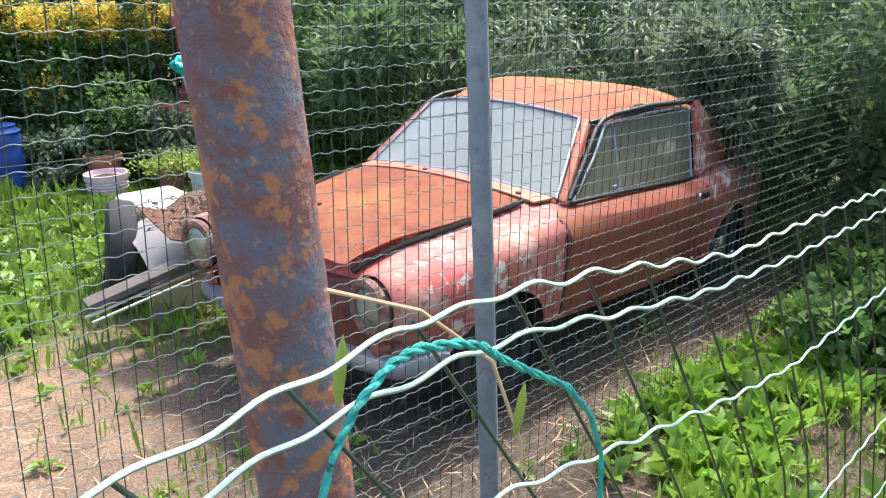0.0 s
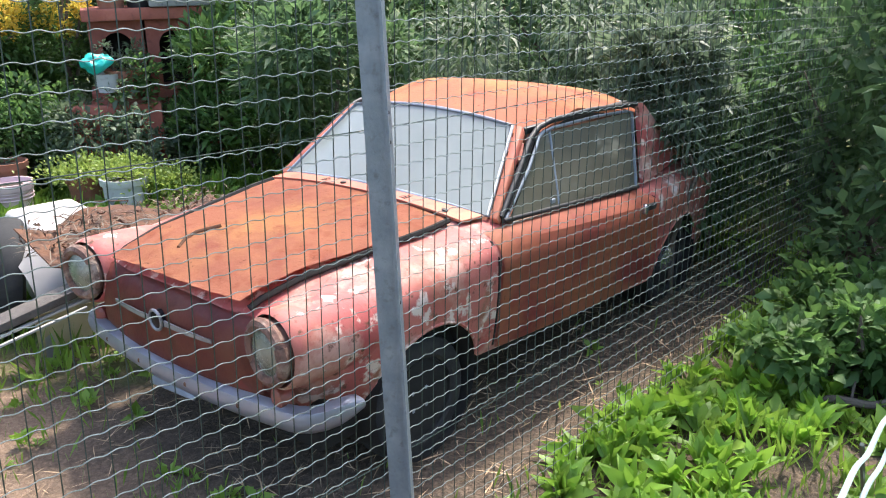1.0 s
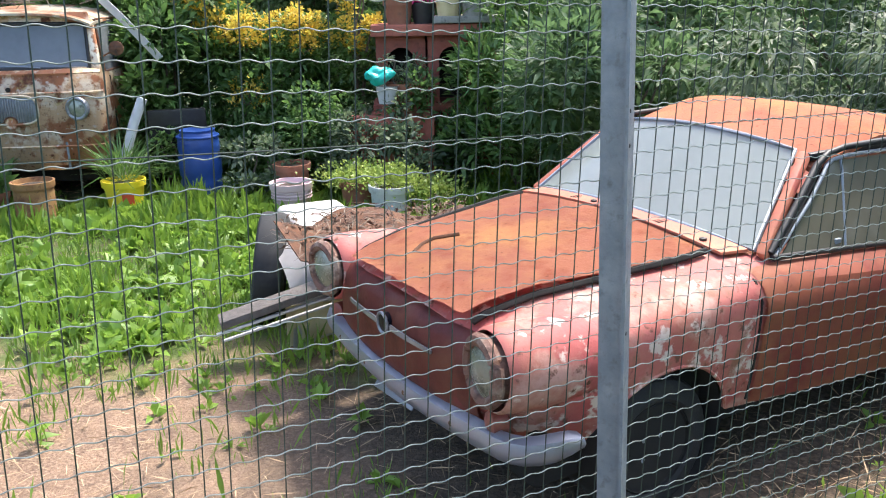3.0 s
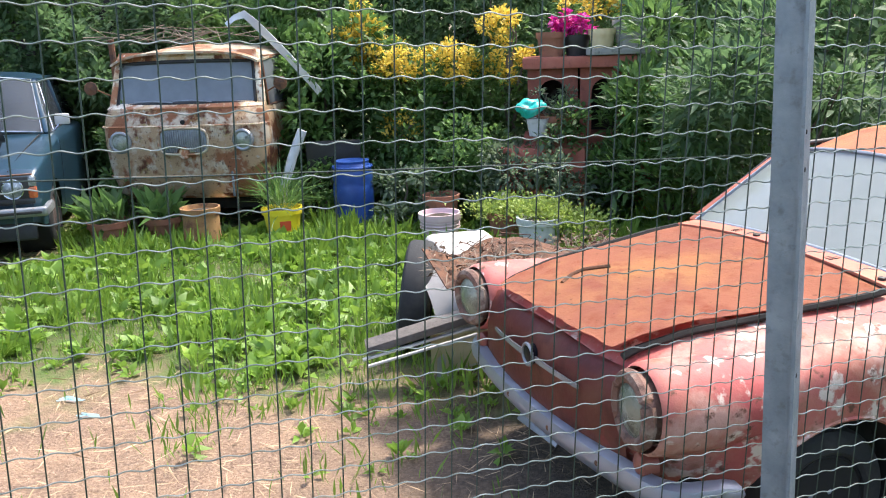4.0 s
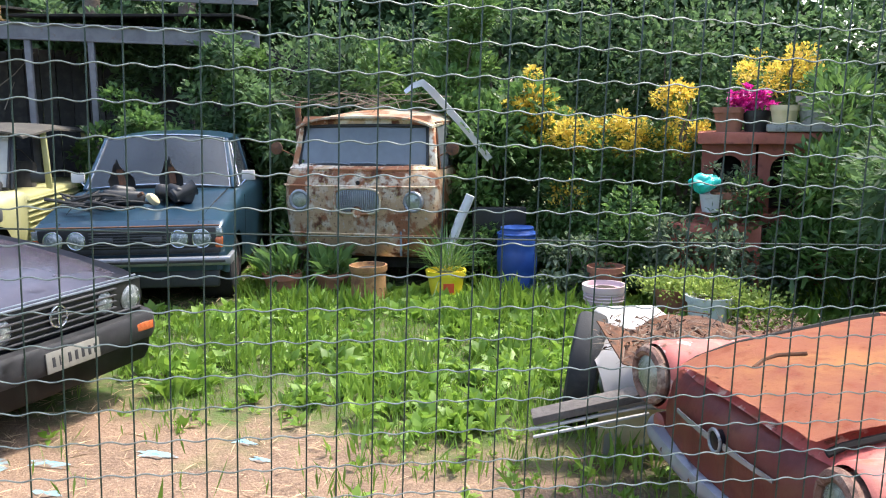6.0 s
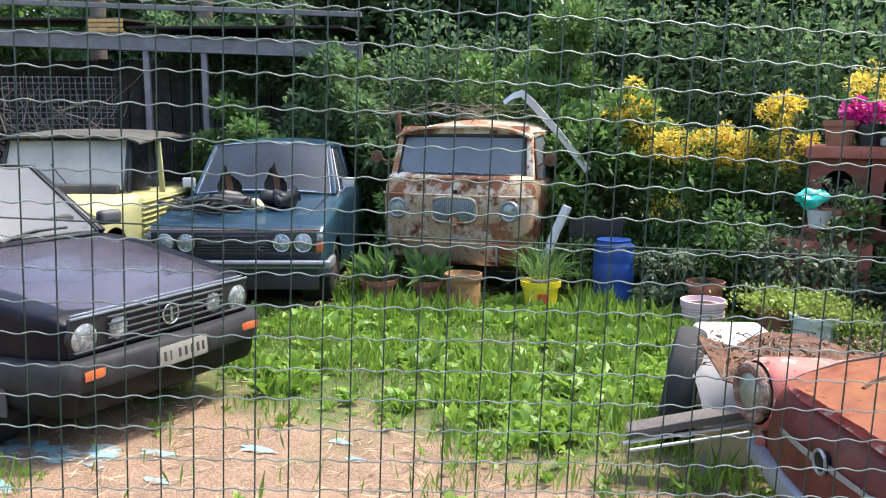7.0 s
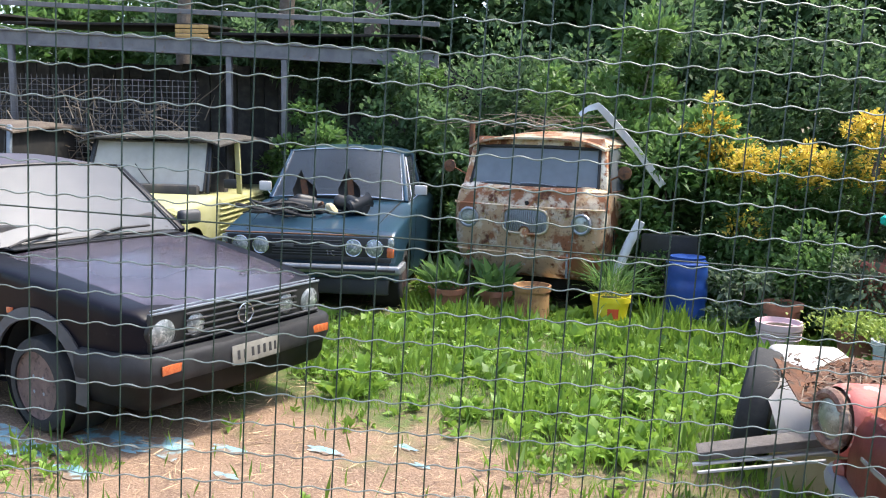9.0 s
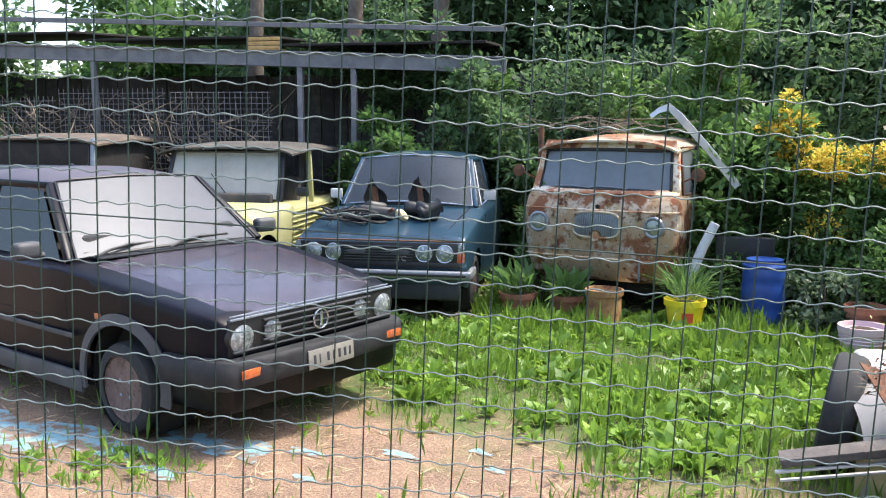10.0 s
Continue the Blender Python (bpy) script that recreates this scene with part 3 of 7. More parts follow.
def low_fence():
    foot, along, across = Vector((3.325, -3.482, 0)), Vector((0.819, 0.574, 0)), Vector((-0.574, 0.819, 0))
    turn = Matrix.Translation(foot) @ Matrix((along, across, Vector((0, 0, 1)))).transposed().to_4x4()
    f = thing("low_wire_fence", turn, "low sagging wire fence with whitened green coating", "fence")
    x0, x1 = -0.7, 3.2
    top = [(-0.7, 1.66), (-0.27, 1.708), (-0.137, 1.715), (-0.06, 1.708), (0.048, 1.689), (0.122, 1.671), (0.216, 1.652), (0.31, 1.645), (0.53, 1.624), (0.637, 1.612), (1.5, 1.54), (3.2, 1.45)]
    second = [(-0.7, 1.65), (-0.179, 1.692), (-0.102, 1.688), (-0.036, 1.680), (0.051, 1.660), (0.171, 1.636), (0.35, 1.613), (0.65, 1.587), (1.5, 1.51), (3.2, 1.42)]
    third = [(-0.7, 1.60), (-0.073, 1.601), (0.06, 1.568), (0.141, 1.549), (0.245, 1.524), (0.38, 1.498), (0.574, 1.485), (0.71, 1.473), (1.5, 1.41), (3.2, 1.33)]
    wires = [(top, 0), (second, 0), (third, 0), (third, 0.22), (third, 0.36), (third, 0.52), (third, 0.70), (third, 0.88), (third, 1.06), (third, 1.22)]
    for ph, (line, off) in enumerate(wires):
        pts = [(x, -0.002, curve(line, x) - off + 0.0019 * math.sin(2 * math.pi * x / 0.054 + ph) + 0.0015 * noise.noise((x * 30, ph, 0))) for x in np.arange(x0, x1, 0.006)]
        part("level_wire", tube(pts, 0.00125, 6), M["wire_white"], f, smooth=60)
    for x in np.arange(x0 + 0.03, x1, 0.068):
        z = curve(top, x)
        part("upright_wire", tube([(x, 0.001, z + 0.001), (x + 0.11, 0.001, z - 0.16), (x + 0.19, 0.001, z - 0.28), (x + 0.32, 0.0, z - 0.6), (x + 0.5, 0, 0.0)], 0.0011, 5), M["wire_green"], f, smooth=60)
    o = thing("fence_pipe", pose(3.276, -3.399, 0) @ pose(0, 0, 0, 0, -3.5, 0), "leaning iron pipe post blotched with rust over grey paint", "post")
    part("pipe", lathe([(0.030, -0.3), (0.030, 0.6), (0.030, 1.4), (0.030, 2.35), (0.027, 2.36), (0.0001, 2.362)], 28), M["pipe_rust"], o)
    loop = ((-0.192, 1.650), (-0.178, 1.680), (-0.164, 1.695), (-0.147, 1.704), (-0.131, 1.7055), (-0.106, 1.699), (-0.086, 1.690), (-0.073, 1.679), (-0.046, 1.661), (-0.014, 1.640), (0.011, 1.612), (0.025, 1.579), (0.026, 1.547), (0.028, 1.40))
    path = [foot + along * u - across * 0.006 + Vector((0, 0, z)) for u, z in loop]
    fine = [path[i].lerp(path[i + 1], k / 8) for i in range(len(path) - 1) for k in range(8)]
    ro = thing("rope", pose(0, 0, 0), "twisted turquoise nylon rope looped over the low fence", "rope")
    for ph in (0, math.pi):
        pts = [q + Vector((0, math.cos(i * 0.8 + ph) * 0.0011, math.sin(i * 0.8 + ph) * 0.0013)) for i, q in enumerate(fine)]
        part("strand", tube(pts, 0.0014, 6), M["rope"], ro, smooth=60)
    # a dry stalk leaning over the wires
    st = thing("grass_stalk", pose(0, 0, 0), "dry seed stalk leaning through the fence", "grass stalk")
    part("stalk", tube([(3.195, -3.47, 1.70), (3.25, -3.44, 1.67), (3.30, -3.415, 1.62), (3.325, -3.40, 1.55), (3.33, -3.39, 1.40)], 0.0013, 6), M["straw"], st)
    for k, (x, y, z) in enumerate(((3.199, -3.475, 1.655), (3.322, -3.405, 1.575))):
        part("seed_head", lathe([(0.0001, -0.022), (0.0028, -0.012), (0.0034, 0.0), (0.0026, 0.014), (0.0001, 0.024)], 10, pose(x, y, z, 8, 6, 0)), M["leaf_lime"], st)
low_fence()

# ---------------------------------------------------------------- vehicles
def car_body(parent, mat, length, top, width, crease, power, sill, wheels, arch, name="body", label="", x0=0.0, tuck=0.05, steps=70, nose_tuck=0.0):
    """Lofted shell. x back from the nose; half widths, crease heights and top heights by x; arches open over the wheels.
    Returns a function that gives the half width at (x, z)."""
    xs = set(np.linspace(x0, length, steps))
    for wx, wz in wheels:
        xs |= set(wx + arch * np.cos(np.linspace(0, math.pi, 19)))
    xs = sorted(x for x in xs if x0 <= x <= length)
    def bottom(x):
        z = curve(sill, x)
        for wx, wz in wheels:
            if abs(x - wx) < arch:
                z = max(z, wz + math.sqrt(max(0, arch ** 2 - (x - wx) ** 2)))
        return z
    def half(x, z):
        w, zc, zt, zb = curve(width, x), curve(crease, x), curve(top, x), curve(sill, x)
        if z <= zc:
            k = (zc - z) / max(1e-3, zc - zb)
            return w * (1 - (tuck + nose_tuck * max(0.0, 1 - x / 0.55)) * k * k)
        q = min(1.0, (z - zc) / max(1e-3, zt - zc))
        n = curve(power, x)
        return w * max(0.0, 1 - q ** n) ** (1 / n)
    rows = []
    for x in xs:
        zb, zc, zt = bottom(x), curve(crease, x), curve(top, x)
        zb = min(zb, zc - 0.01)
        n = curve(power, x)
        w = curve(width, x)
        side = [(half(x, zb + (zc - zb) * k / 6), zb + (zc - zb) * k / 6) for k in range(7)]
        for k in range(1, 13):
            t = math.pi / 2 * k / 12
            side.append((w * max(0, math.cos(t)) ** (2 / n), zc + (zt - zc) * math.sin(t) ** (2 / n)))
        side[-1] = (0.0, zt)
        rows.append([(x, -y, z) for y, z in side] + [(x, y, z) for y, z in side[-2::-1]])
    verts = [v for r in rows for v in r]
    m = len(rows[0])
    faces = [(i * m + k, i * m + k + 1, (i + 1) * m + k + 1, (i + 1) * m + k) for i in range(len(rows) - 1) for k in range(m - 1)]
    for i in (0, len(rows) - 1):
        h = m // 2
        for k in range(h):
            q = (i * m + k, i * m + k + 1, i * m + m - 2 - k, i * m + m - 1 - k)
            faces.append(tuple(dict.fromkeys(q if i else q[::-1])))
    faces = [f for f in faces if len(set(f)) > 2]
    part(name, (verts, faces), mat, parent, label, 32)
    return half

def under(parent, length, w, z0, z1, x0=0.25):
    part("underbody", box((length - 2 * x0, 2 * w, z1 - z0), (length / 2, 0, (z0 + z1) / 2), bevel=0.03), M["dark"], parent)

def wheel(parent, x, y, z, r, w, flat=0.0, rim_mat="rim", turn=0.0, rim=0.67):
    """Tyre with rounded shoulders and a dished steel rim with holes; the axle lies along y."""
    sgn = -1 if y < 0 else 1
    m = pose(x, y, z, -90 * sgn, 0, 0) if not turn else pose(x, y, z, -90 * sgn, 0, turn)
    ri = r * rim
    prof = [(ri, -w / 2), (r * 0.90, -w / 2), (r * 0.97, -w * 0.42), (r, -w * 0.28), (r, w * 0.28), (r * 0.97, w * 0.42), (r * 0.9, w / 2), (r * 0.72, w * 0.52), (ri, w * 0.46), (ri, -w / 2)]
    t = part("tyre", lathe(prof, 40, m), M["rubber"], parent, "worn black rubber tyre")
    part("rim", lathe([(ri, w * 0.40), (ri * 0.96, w * 0.46), (ri * 0.92, w * 0.36), (ri * 0.8, w * 0.25), (ri * 0.72, w * 0.33), (ri * 0.45, w * 0.36), (ri * 0.4, w * 0.30), (ri * 0.22, w * 0.32), (ri * 0.2, w * 0.4), (0.0001, w * 0.41)], 32, m), M[rim_mat], t, "rusted steel wheel rim")
    for k in range(4):
        a = 2 * math.pi * (k + 0.5) / 4
        part("wheel_nut", lathe([(ri * 0.055, w * 0.30), (ri * 0.055, w * 0.40), (0.0001, w * 0.41)], 6, m @ Matrix.Translation((ri * 0.31 * math.cos(a), ri * 0.31 * math.sin(a), 0))), M["galvanised"], t)
    for k in range(8):
        a = 2 * math.pi * k / 8
        part("rim_hole", lathe([(ri * 0.085, w * 0.20), (ri * 0.085, w * 0.345), (0.0001, w * 0.346)], 10, m @ Matrix.Translation((ri * 0.62 * math.cos(a), ri * 0.62 * math.sin(a), 0))), M["dark"], t)

def headlight(parent, x, y, z, r, lens="lens", rim="chrome", depth=0.05, yaw=0.0, ringr=None, name="headlight"):
    m = pose(x, y, z, 0, 0, yaw)
    h = part(name, disc_at(m, r, 0.02, r * 0.28), M[lens], parent, "round ribbed glass headlight")
    part("lamp_ring", ring_at(m, r * 1.03, ringr or r * 0.09), M[rim], h)
    part("lamp_bowl", lathe([(r * 1.1, 0.0), (r * 1.1, -depth), (r * 0.6, -depth * 1.2)], 24, m @ Matrix.Rotation(radians(-90), 4, "Y")), M[rim], h)

def pane(parent, corners, mat, name, trim=None, r=0.007, bow=0.0, thick=0.005, n=8, inset=0.0):
    """A glass between four corners (bottom-a, bottom-b, top-b, top-a), bowed outwards, with an optional trim round it."""
    a, b, c, d = [Vector(p) for p in corners]
    nor = (b - a).cross(d - a).normalized()
    lo, hi = [], []
    for i in range(n + 1):
        t = i / n
        o = nor * bow * (1 - (2 * t - 1) ** 2)
        lo.append(a.lerp(b, t) + o)
        hi.append(d.lerp(c, t) + o)
    g = part(name, strip(lo, hi, thick), M[mat], parent)
    g.visible_shadow = False
    if trim:
        line = lo + hi[::-1]
        part("window_trim", tube([p + nor * 0.003 for p in line], r, 6, True), M[trim], g, smooth=60)
    return g

def pillar(parent, p, q, w, t, mat, name="pillar", facing=(0, 1, 0)):
    p, q = Vector(p), Vector(q)
    d = (q - p).normalized()
    s = d.cross(Vector(facing)).normalized() * w / 2
    f = Vector(facing).normalized() * t / 2
    v = [e + a * s + b * f for e in (p, q) for a, b in ((1, 1), (-1, 1), (-1, -1), (1, -1))]
    fa = [(0, 1, 2, 3)[::-1], (4, 5, 6, 7), (0, 1, 5, 4), (1, 2, 6, 5), (2, 3, 7, 6), (3, 0, 4, 7)]
    bm = bmesh.new()
    vs = [bm.verts.new(x) for x in v]
    for q4 in fa:
        bm.faces.new([vs[i] for i in q4])
    bmesh.ops.bevel(bm, geom=bm.edges[:], offset=min(w, t) * 0.25, segments=2, affect="EDGES", profile=0.5)
    return part(name, bm, mat, parent)

def roof(parent, xf, xr, wf, wr, zf, zm, zr, mat, edge=0.05, name="roof", label="", front_bow=0.05, n=5.0):
    """A crowned roof skin from the windscreen's top to the rear window's top, turned down at its sides."""
    rows, nx = [], 22
    for i in range(nx + 1):
        t = i / nx
        w = wf + (wr - wf) * t
        zc = np.interp(t, (0, 0.4, 1), (zf, zm, zr)) + 0.018 * math.sin(math.pi * t)
        r = []
        for k in range(-14, 15):
            u = k / 14
            y = w * math.copysign(abs(u) ** 0.9, u)
            z = zc - edge * (abs(u) ** n) - 0.025 * u * u
            x = xf + (xr - xf) * t - front_bow * (1 - u * u) * (1 - 2 * t)
            r.append((x, y, z))
        rows.append(r)
    m = len(rows[0])
    v = [p for r in rows for p in r]
    lowv = [(x, y, z - 0.02) for x, y, z in v]
    f = [(i * m + k, (i + 1) * m + k, (i + 1) * m + k + 1, i * m + k + 1) for i in range(nx) for k in range(m - 1)]
    o = len(v)
    f += [tuple(o + i for i in q[::-1]) for q in f]
    rim = [i * m for i in range(nx + 1)] + [nx * m + k for k in range(1, m)] + [i * m + m - 1 for i in range(nx - 1, -1, -1)] + list(range(m - 2, 0, -1))
    for a, b in zip(rim, rim[1:] + rim[:1]):
        f.append((b, a, a + o, b + o))
    return part(name, (v + lowv, f), mat, parent, label, 40)

def seam(parent, half, pts, side, r=0.004, mat="dark", name="panel_gap"):
    part(name, tube([(x, side * (half(x, z) - 0.001), z) for x, z in pts], r, 5), M[mat], parent, smooth=60)

def seats(parent, x, zs, w, mat="seat", dash=True):
    for y in (-w, w):
        s = part("seat", box((0.45, 0.42, 0.16), (x, y, zs), bevel=0.04), M[mat], parent)
        part("backrest", box((0.14, 0.42, 0.55), (x + 0.26, y, zs + 0.3), (0, 14, 0), 0.04), M[mat], s)
    if dash:
        part("dashboard", box((0.25, 2 * w + 0.5, 0.16), (x - 0.62, 0, zs + 0.36), bevel=0.04), M["seat"], parent)
    pts = [(x - 0.34 + 0.06 * math.sin(a), -w + 0.19 * math.cos(a), zs + 0.42 + 0.18 * math.sin(a)) for a in np.linspace(0, 2 * math.pi, 25)[:-1]]
    part("steering_wheel", tube(pts, 0.011, 6, True), M["grille_black"], parent)

def red_coupe():
    c = thing("coupe", pose(3.263, -0.524, 0, 0, 0, 31.95), "abandoned small red coupe with rusty orange bonnet and roof", "car")
    wheels = [(0.65, 0.30), (2.66, 0.25)]
    top = [(0.02, 0.60), (0.04, 0.69), (0.07, 0.735), (0.12, 0.765), (0.3, 0.805), (0.7, 0.84), (1.0, 0.862), (1.15, 0.865), (1.6, 0.825), (2.05, 0.785), (2.35, 0.765), (2.7, 0.80), (3.1, 0.77), (3.35, 0.69), (3.45, 0.58), (3.47, 0.53)]
    width = [(0.02, 0.30), (0.05, 0.45), (0.075, 0.53), (0.11, 0.60), (0.16, 0.655), (0.3, 0.715), (0.65, 0.745), (1.6, 0.765), (2.6, 0.76), (3.1, 0.70), (3.4, 0.58), (3.47, 0.5)]
    crease = [(0.02, 0.50), (0.08, 0.60), (0.4, 0.665), (1.0, 0.70), (1.6, 0.68), (2.3, 0.63), (2.6, 0.62), (3.2, 0.60), (3.47, 0.47)]
    power = [(0.02, 2.6), (0.1, 2.8), (0.6, 3.0), (1.2, 3.4), (2.5, 3.6), (3.2, 2.8), (3.47, 2.6)]
    sill = [(0.02, 0.42), (0.08, 0.39), (0.3, 0.36), (0.9, 0.345), (1.4, 0.305), (2.3, 0.245), (3.0, 0.25), (3.47, 0.34)]
    half = car_body(c, M["red_fender"], 3.47, top, width, crease, power, sill, wheels, 0.275, "body", "faded red body with peeling paint", x0=0.02, nose_tuck=0.22)
    under(c, 3.3, 0.6, 0.2, 0.62, 0.2)
    # bonnet lid, rusted through at its front corners
    nb, m = 22, 25
    v = []
    for i in range(nb + 1):
        t = i / nb
        w = 0.41 + 0.125 * min(1, t * 1.15)
        for k in range(m):
            u = (k - 12) / 12
            x = 0.062 + t * 0.913 - 0.030 * (1 - u * u) * (1 - t)
            lift = 0.030 * max(0.0, -u) ** 2 * (1 - t) ** 0.7
            wear = (0.010 * noise.noise((u * 7, 0.3, 4)) + 0.006 * noise.noise((u * 23, 0.3, 4))) if i == 0 else 0
            v.append((x + wear, u * w, curve(top, max(x, 0.075)) + 0.020 + 0.016 * (1 - t) ** 2 + 0.014 * (1 - u * u) - 0.022 * u * u + lift + 0.003 * noise.noise((x * 5, u * 4, 2))))
    bm = bmesh.new()
    vs = [bm.verts.new(p) for p in v]
    for i in range(nb):
        for k in range(m - 1):
            bm.faces.new([vs[j] for j in (i * m + k, (i + 1) * m + k, (i + 1) * m + k + 1, i * m + k + 1)])
    bmesh.ops.solidify(bm, geom=bm.faces[:], thickness=0.009)
    bonnet = part("bonnet", bm, M["orange_rust"], c, "orange rusted bonnet lid with holed front edge", 40)
    part("bonnet_scar", tube([(0.181, 0.120, 0.823), (0.243, 0.162, 0.834), (0.295, 0.166, 0.846), (0.335, 0.150, 0.851), (0.383, 0.128, 0.857)], 0.007, 6), M["dark_rust"], bonnet)
    for sg in (-1, 1):
        edge = [(x, sg * (0.41 + 0.125 * min(1, (x - 0.075) / 0.90 * 1.15) + 0.004), curve(top, x) + 0.000) for x in np.linspace(0.09, 0.97, 20)]
        part("bonnet_gap", tube(edge, 0.012, 6), M["dark"], bonnet)
    part("bonnet_rear_gap", tube([(0.985, y, 0.868 - 0.03 * (y / .55) ** 2) for y in np.linspace(-0.53, 0.53, 13)], 0.007, 6), M["dark"], bonnet)
    # cowl with vent slots
    part("cowl", strip([(1.0, y, 0.886 - 0.04 * (y / .6) ** 2) for y in np.linspace(-0.58, 0.58, 13)], [(1.11, y, 0.888 - 0.04 * (y / .6) ** 2) for y in np.linspace(-0.6, 0.6, 13)], 0.01), M["red_side"], c)
    for k in range(9):
        for y in (-0.2, 0.2):
            part("vent_slot", box((0.05, 0.006, 0.004), (1.045, y + (k - 4) * 0.014, 0.889), bevel=0), M["dark"], c)
    for y in (-0.47, 0.12):
        part("wiper_spindle", lathe([(0.014, 0), (0.014, 0.018), (0.0001, 0.022)], 12, pose(1.03, y, 0.862 if y < -0.3 else 0.884)), M["grille_black"], c)
    # nose: bar, badge, lamps
    def nose_x(y):
        return -0.002 + 0.055 * (abs(y) / 0.5) ** 2.2
    rows = []
    for z, back in ((0.36, 0.05), (0.42, 0.016), (0.50, 0.0), (0.60, 0.0), (0.68, 0.012), (0.722, 0.04), (0.735, 0.09)):
        rows.append([(nose_x(y) + back, y, z - 0.012 * (abs(y) / 0.5) ** 2) for y in np.linspace(-0.5, 0.5, 21)])
    fv = [p for r in rows for p in r]
    ff = [(i * 21 + k, i * 21 + k + 1, (i + 1) * 21 + k + 1, (i + 1) * 21 + k) for i in range(len(rows) - 1) for k in range(20)]
    bm = bmesh.new()
    vs = [bm.verts.new(p) for p in fv]
    for q in ff:
        bm.faces.new([vs[i] for i in q])
    bmesh.ops.solidify(bm, geom=bm.faces[:], thickness=0.006)
    # Darker red than the wings, to put the nose's shade into the paint.
    front = part("front_panel", bm, M["red_paint"], c, "dull red front panel darkened for the shaded nose", 50)
    for s in (-1, 1):
        part("nose_strip", strip([(nose_x(y) - 0.012, y, 0.615) for y in np.linspace(0.045 * s, 0.30 * s, 9)], [(nose_x(y) - 0.011, y, 0.637 - 0.010 * abs(y) / 0.34) for y in np.linspace(0.045 * s, 0.30 * s, 9)], 0.006), M["dull_chrome"], front)
    part("badge", disc_at(pose(-0.014, 0, 0.628), 0.036, 0.03, 0.006), M["black_paint"], front, "round chrome-ringed badge")
    part("badge_ring", ring_at(pose(-0.017, 0, 0.628), 0.037, 0.006), M["dull_chrome"], front)
    for s in (-1, 1):
        headlight(c, 0.020, 0.584 * s, 0.663, 0.092, "lens_old", "lamp_rim", 0.10, 7 * s, 0.022)
        pod = lathe([(0.122, 0.0), (0.132, -0.012), (0.136, -0.05), (0.138, -0.15), (0.130, -0.30), (0.10, -0.46), (0.05, -0.56), (0.0001, -0.58)], 36, pose(0.040, 0.584 * s, 0.660, 0, 3, 4 * s) @ Matrix.Rotation(radians(-90), 4, "Y"), False)
        part("headlight_pod", pod, M["red_fender"], c, "peeling headlamp end of the front wing")
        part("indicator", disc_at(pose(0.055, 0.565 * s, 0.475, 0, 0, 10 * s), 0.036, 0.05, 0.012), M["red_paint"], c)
    part("side_indicator", lathe([(0.028, 0), (0.026, 0.008), (0.014, 0.016), (0.0001, 0.02)], 16, pose(0.30, -half(0.30, 0.62) + 0.002, 0.62, 90, 0, 0)), M["dark_rust"], c)
    # bumper
    turn = [(0.002 + 0.052 * (abs(y) / 0.58) ** 2, y) for y in np.linspace(-0.58, 0.58, 25)]
    end = [(0.060, 0.615), (0.074, 0.65), (0.100, 0.682), (0.138, 0.703), (0.19, 0.714), (0.25, 0.716), (0.285, 0.714)]
    line = [(x, -y) for x, y in end[::-1]] + turn + end
    prof = [(0.026, -0.046), (-0.006, -0.044), (-0.024, -0.022), (-0.030, 0.006), (-0.020, 0.034), (0.016, 0.046)]
    v = []
    for i, (x, y) in enumerate(line):
        d = Vector(line[min(i + 1, len(line) - 1)]) - Vector(line[max(i - 1, 0)])
        d = Vector((-d.y, d.x)).normalized()
        d = d if d.x * 1.0 - d.y * y * 1.0 > 0 or abs(y) < 0.3 else -d
        d = -d if abs(y) < 0.6 and d.x < 0 else d
        tap = 1 - 0.5 * max(0, (x - 0.19) / 0.10) ** 2
        for a, b in prof:
            v.append((x + d.x * a, y + d.y * a, 0.418 + b * tap))
    k = len(prof)
    bm = bmesh.new()
    vs = [bm.verts.new(p) for p in v]
    for i in range(len(line) - 1):
        for j in range(k - 1):
            bm.faces.new([vs[q] for q in (i * k + j, i * k + j + 1, (i + 1) * k + j + 1, (i + 1) * k + j)])
    bmesh.ops.solidify(bm, geom=bm.faces[:], thickness=0.004)
    bp = part("bumper", bm, M["bumper_chrome"], c, "dulled wraparound chrome bumper", 50)
    for y in (-0.42, -0.15, 0.15, 0.42):
        part("bumper_bolt", disc_at(pose(0.052 * (y / 0.58) ** 2 - 0.026, y, 0.423), 0.009, 0.004, 0.004), M["dark_rust"], bp)
    part("number_plate", box((0.008, 0.26, 0.06), (0.06, 0.06, 0.32), (0, 40, 5), 0.003), M["dull_chrome"], c, "rusted unreadable number plate hanging below the bumper")
    # Near-black sheet: the shade under the nose is put into its colour.
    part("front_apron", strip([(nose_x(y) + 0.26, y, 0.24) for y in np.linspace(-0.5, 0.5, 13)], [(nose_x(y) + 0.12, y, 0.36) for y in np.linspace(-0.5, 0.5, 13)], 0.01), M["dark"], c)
    # doors and side
    for s in (-1, 1):
        xs = np.linspace(1.03, 2.28, 28)
        v, mm = [], 16
        for x in xs:
            zl, zh = curve(sill, x) + 0.012, curve(top, x) - 0.022 - 0.05 * max(0, (x - 2.18) / 0.10) ** 2
            for j in range(mm):
                z = zl + (zh - zl) * j / (mm - 1)
                zc = 0.695 - 0.075 * (x - 1.03)
                v.append((x, s * (half(x, z) + 0.009 + 0.010 * math.exp(-((z - zc) / 0.03) ** 2) + (0.018 * (x - 1.03) / 1.25)), z))
        bm = bmesh.new()
        vs = [bm.verts.new(p) for p in v]
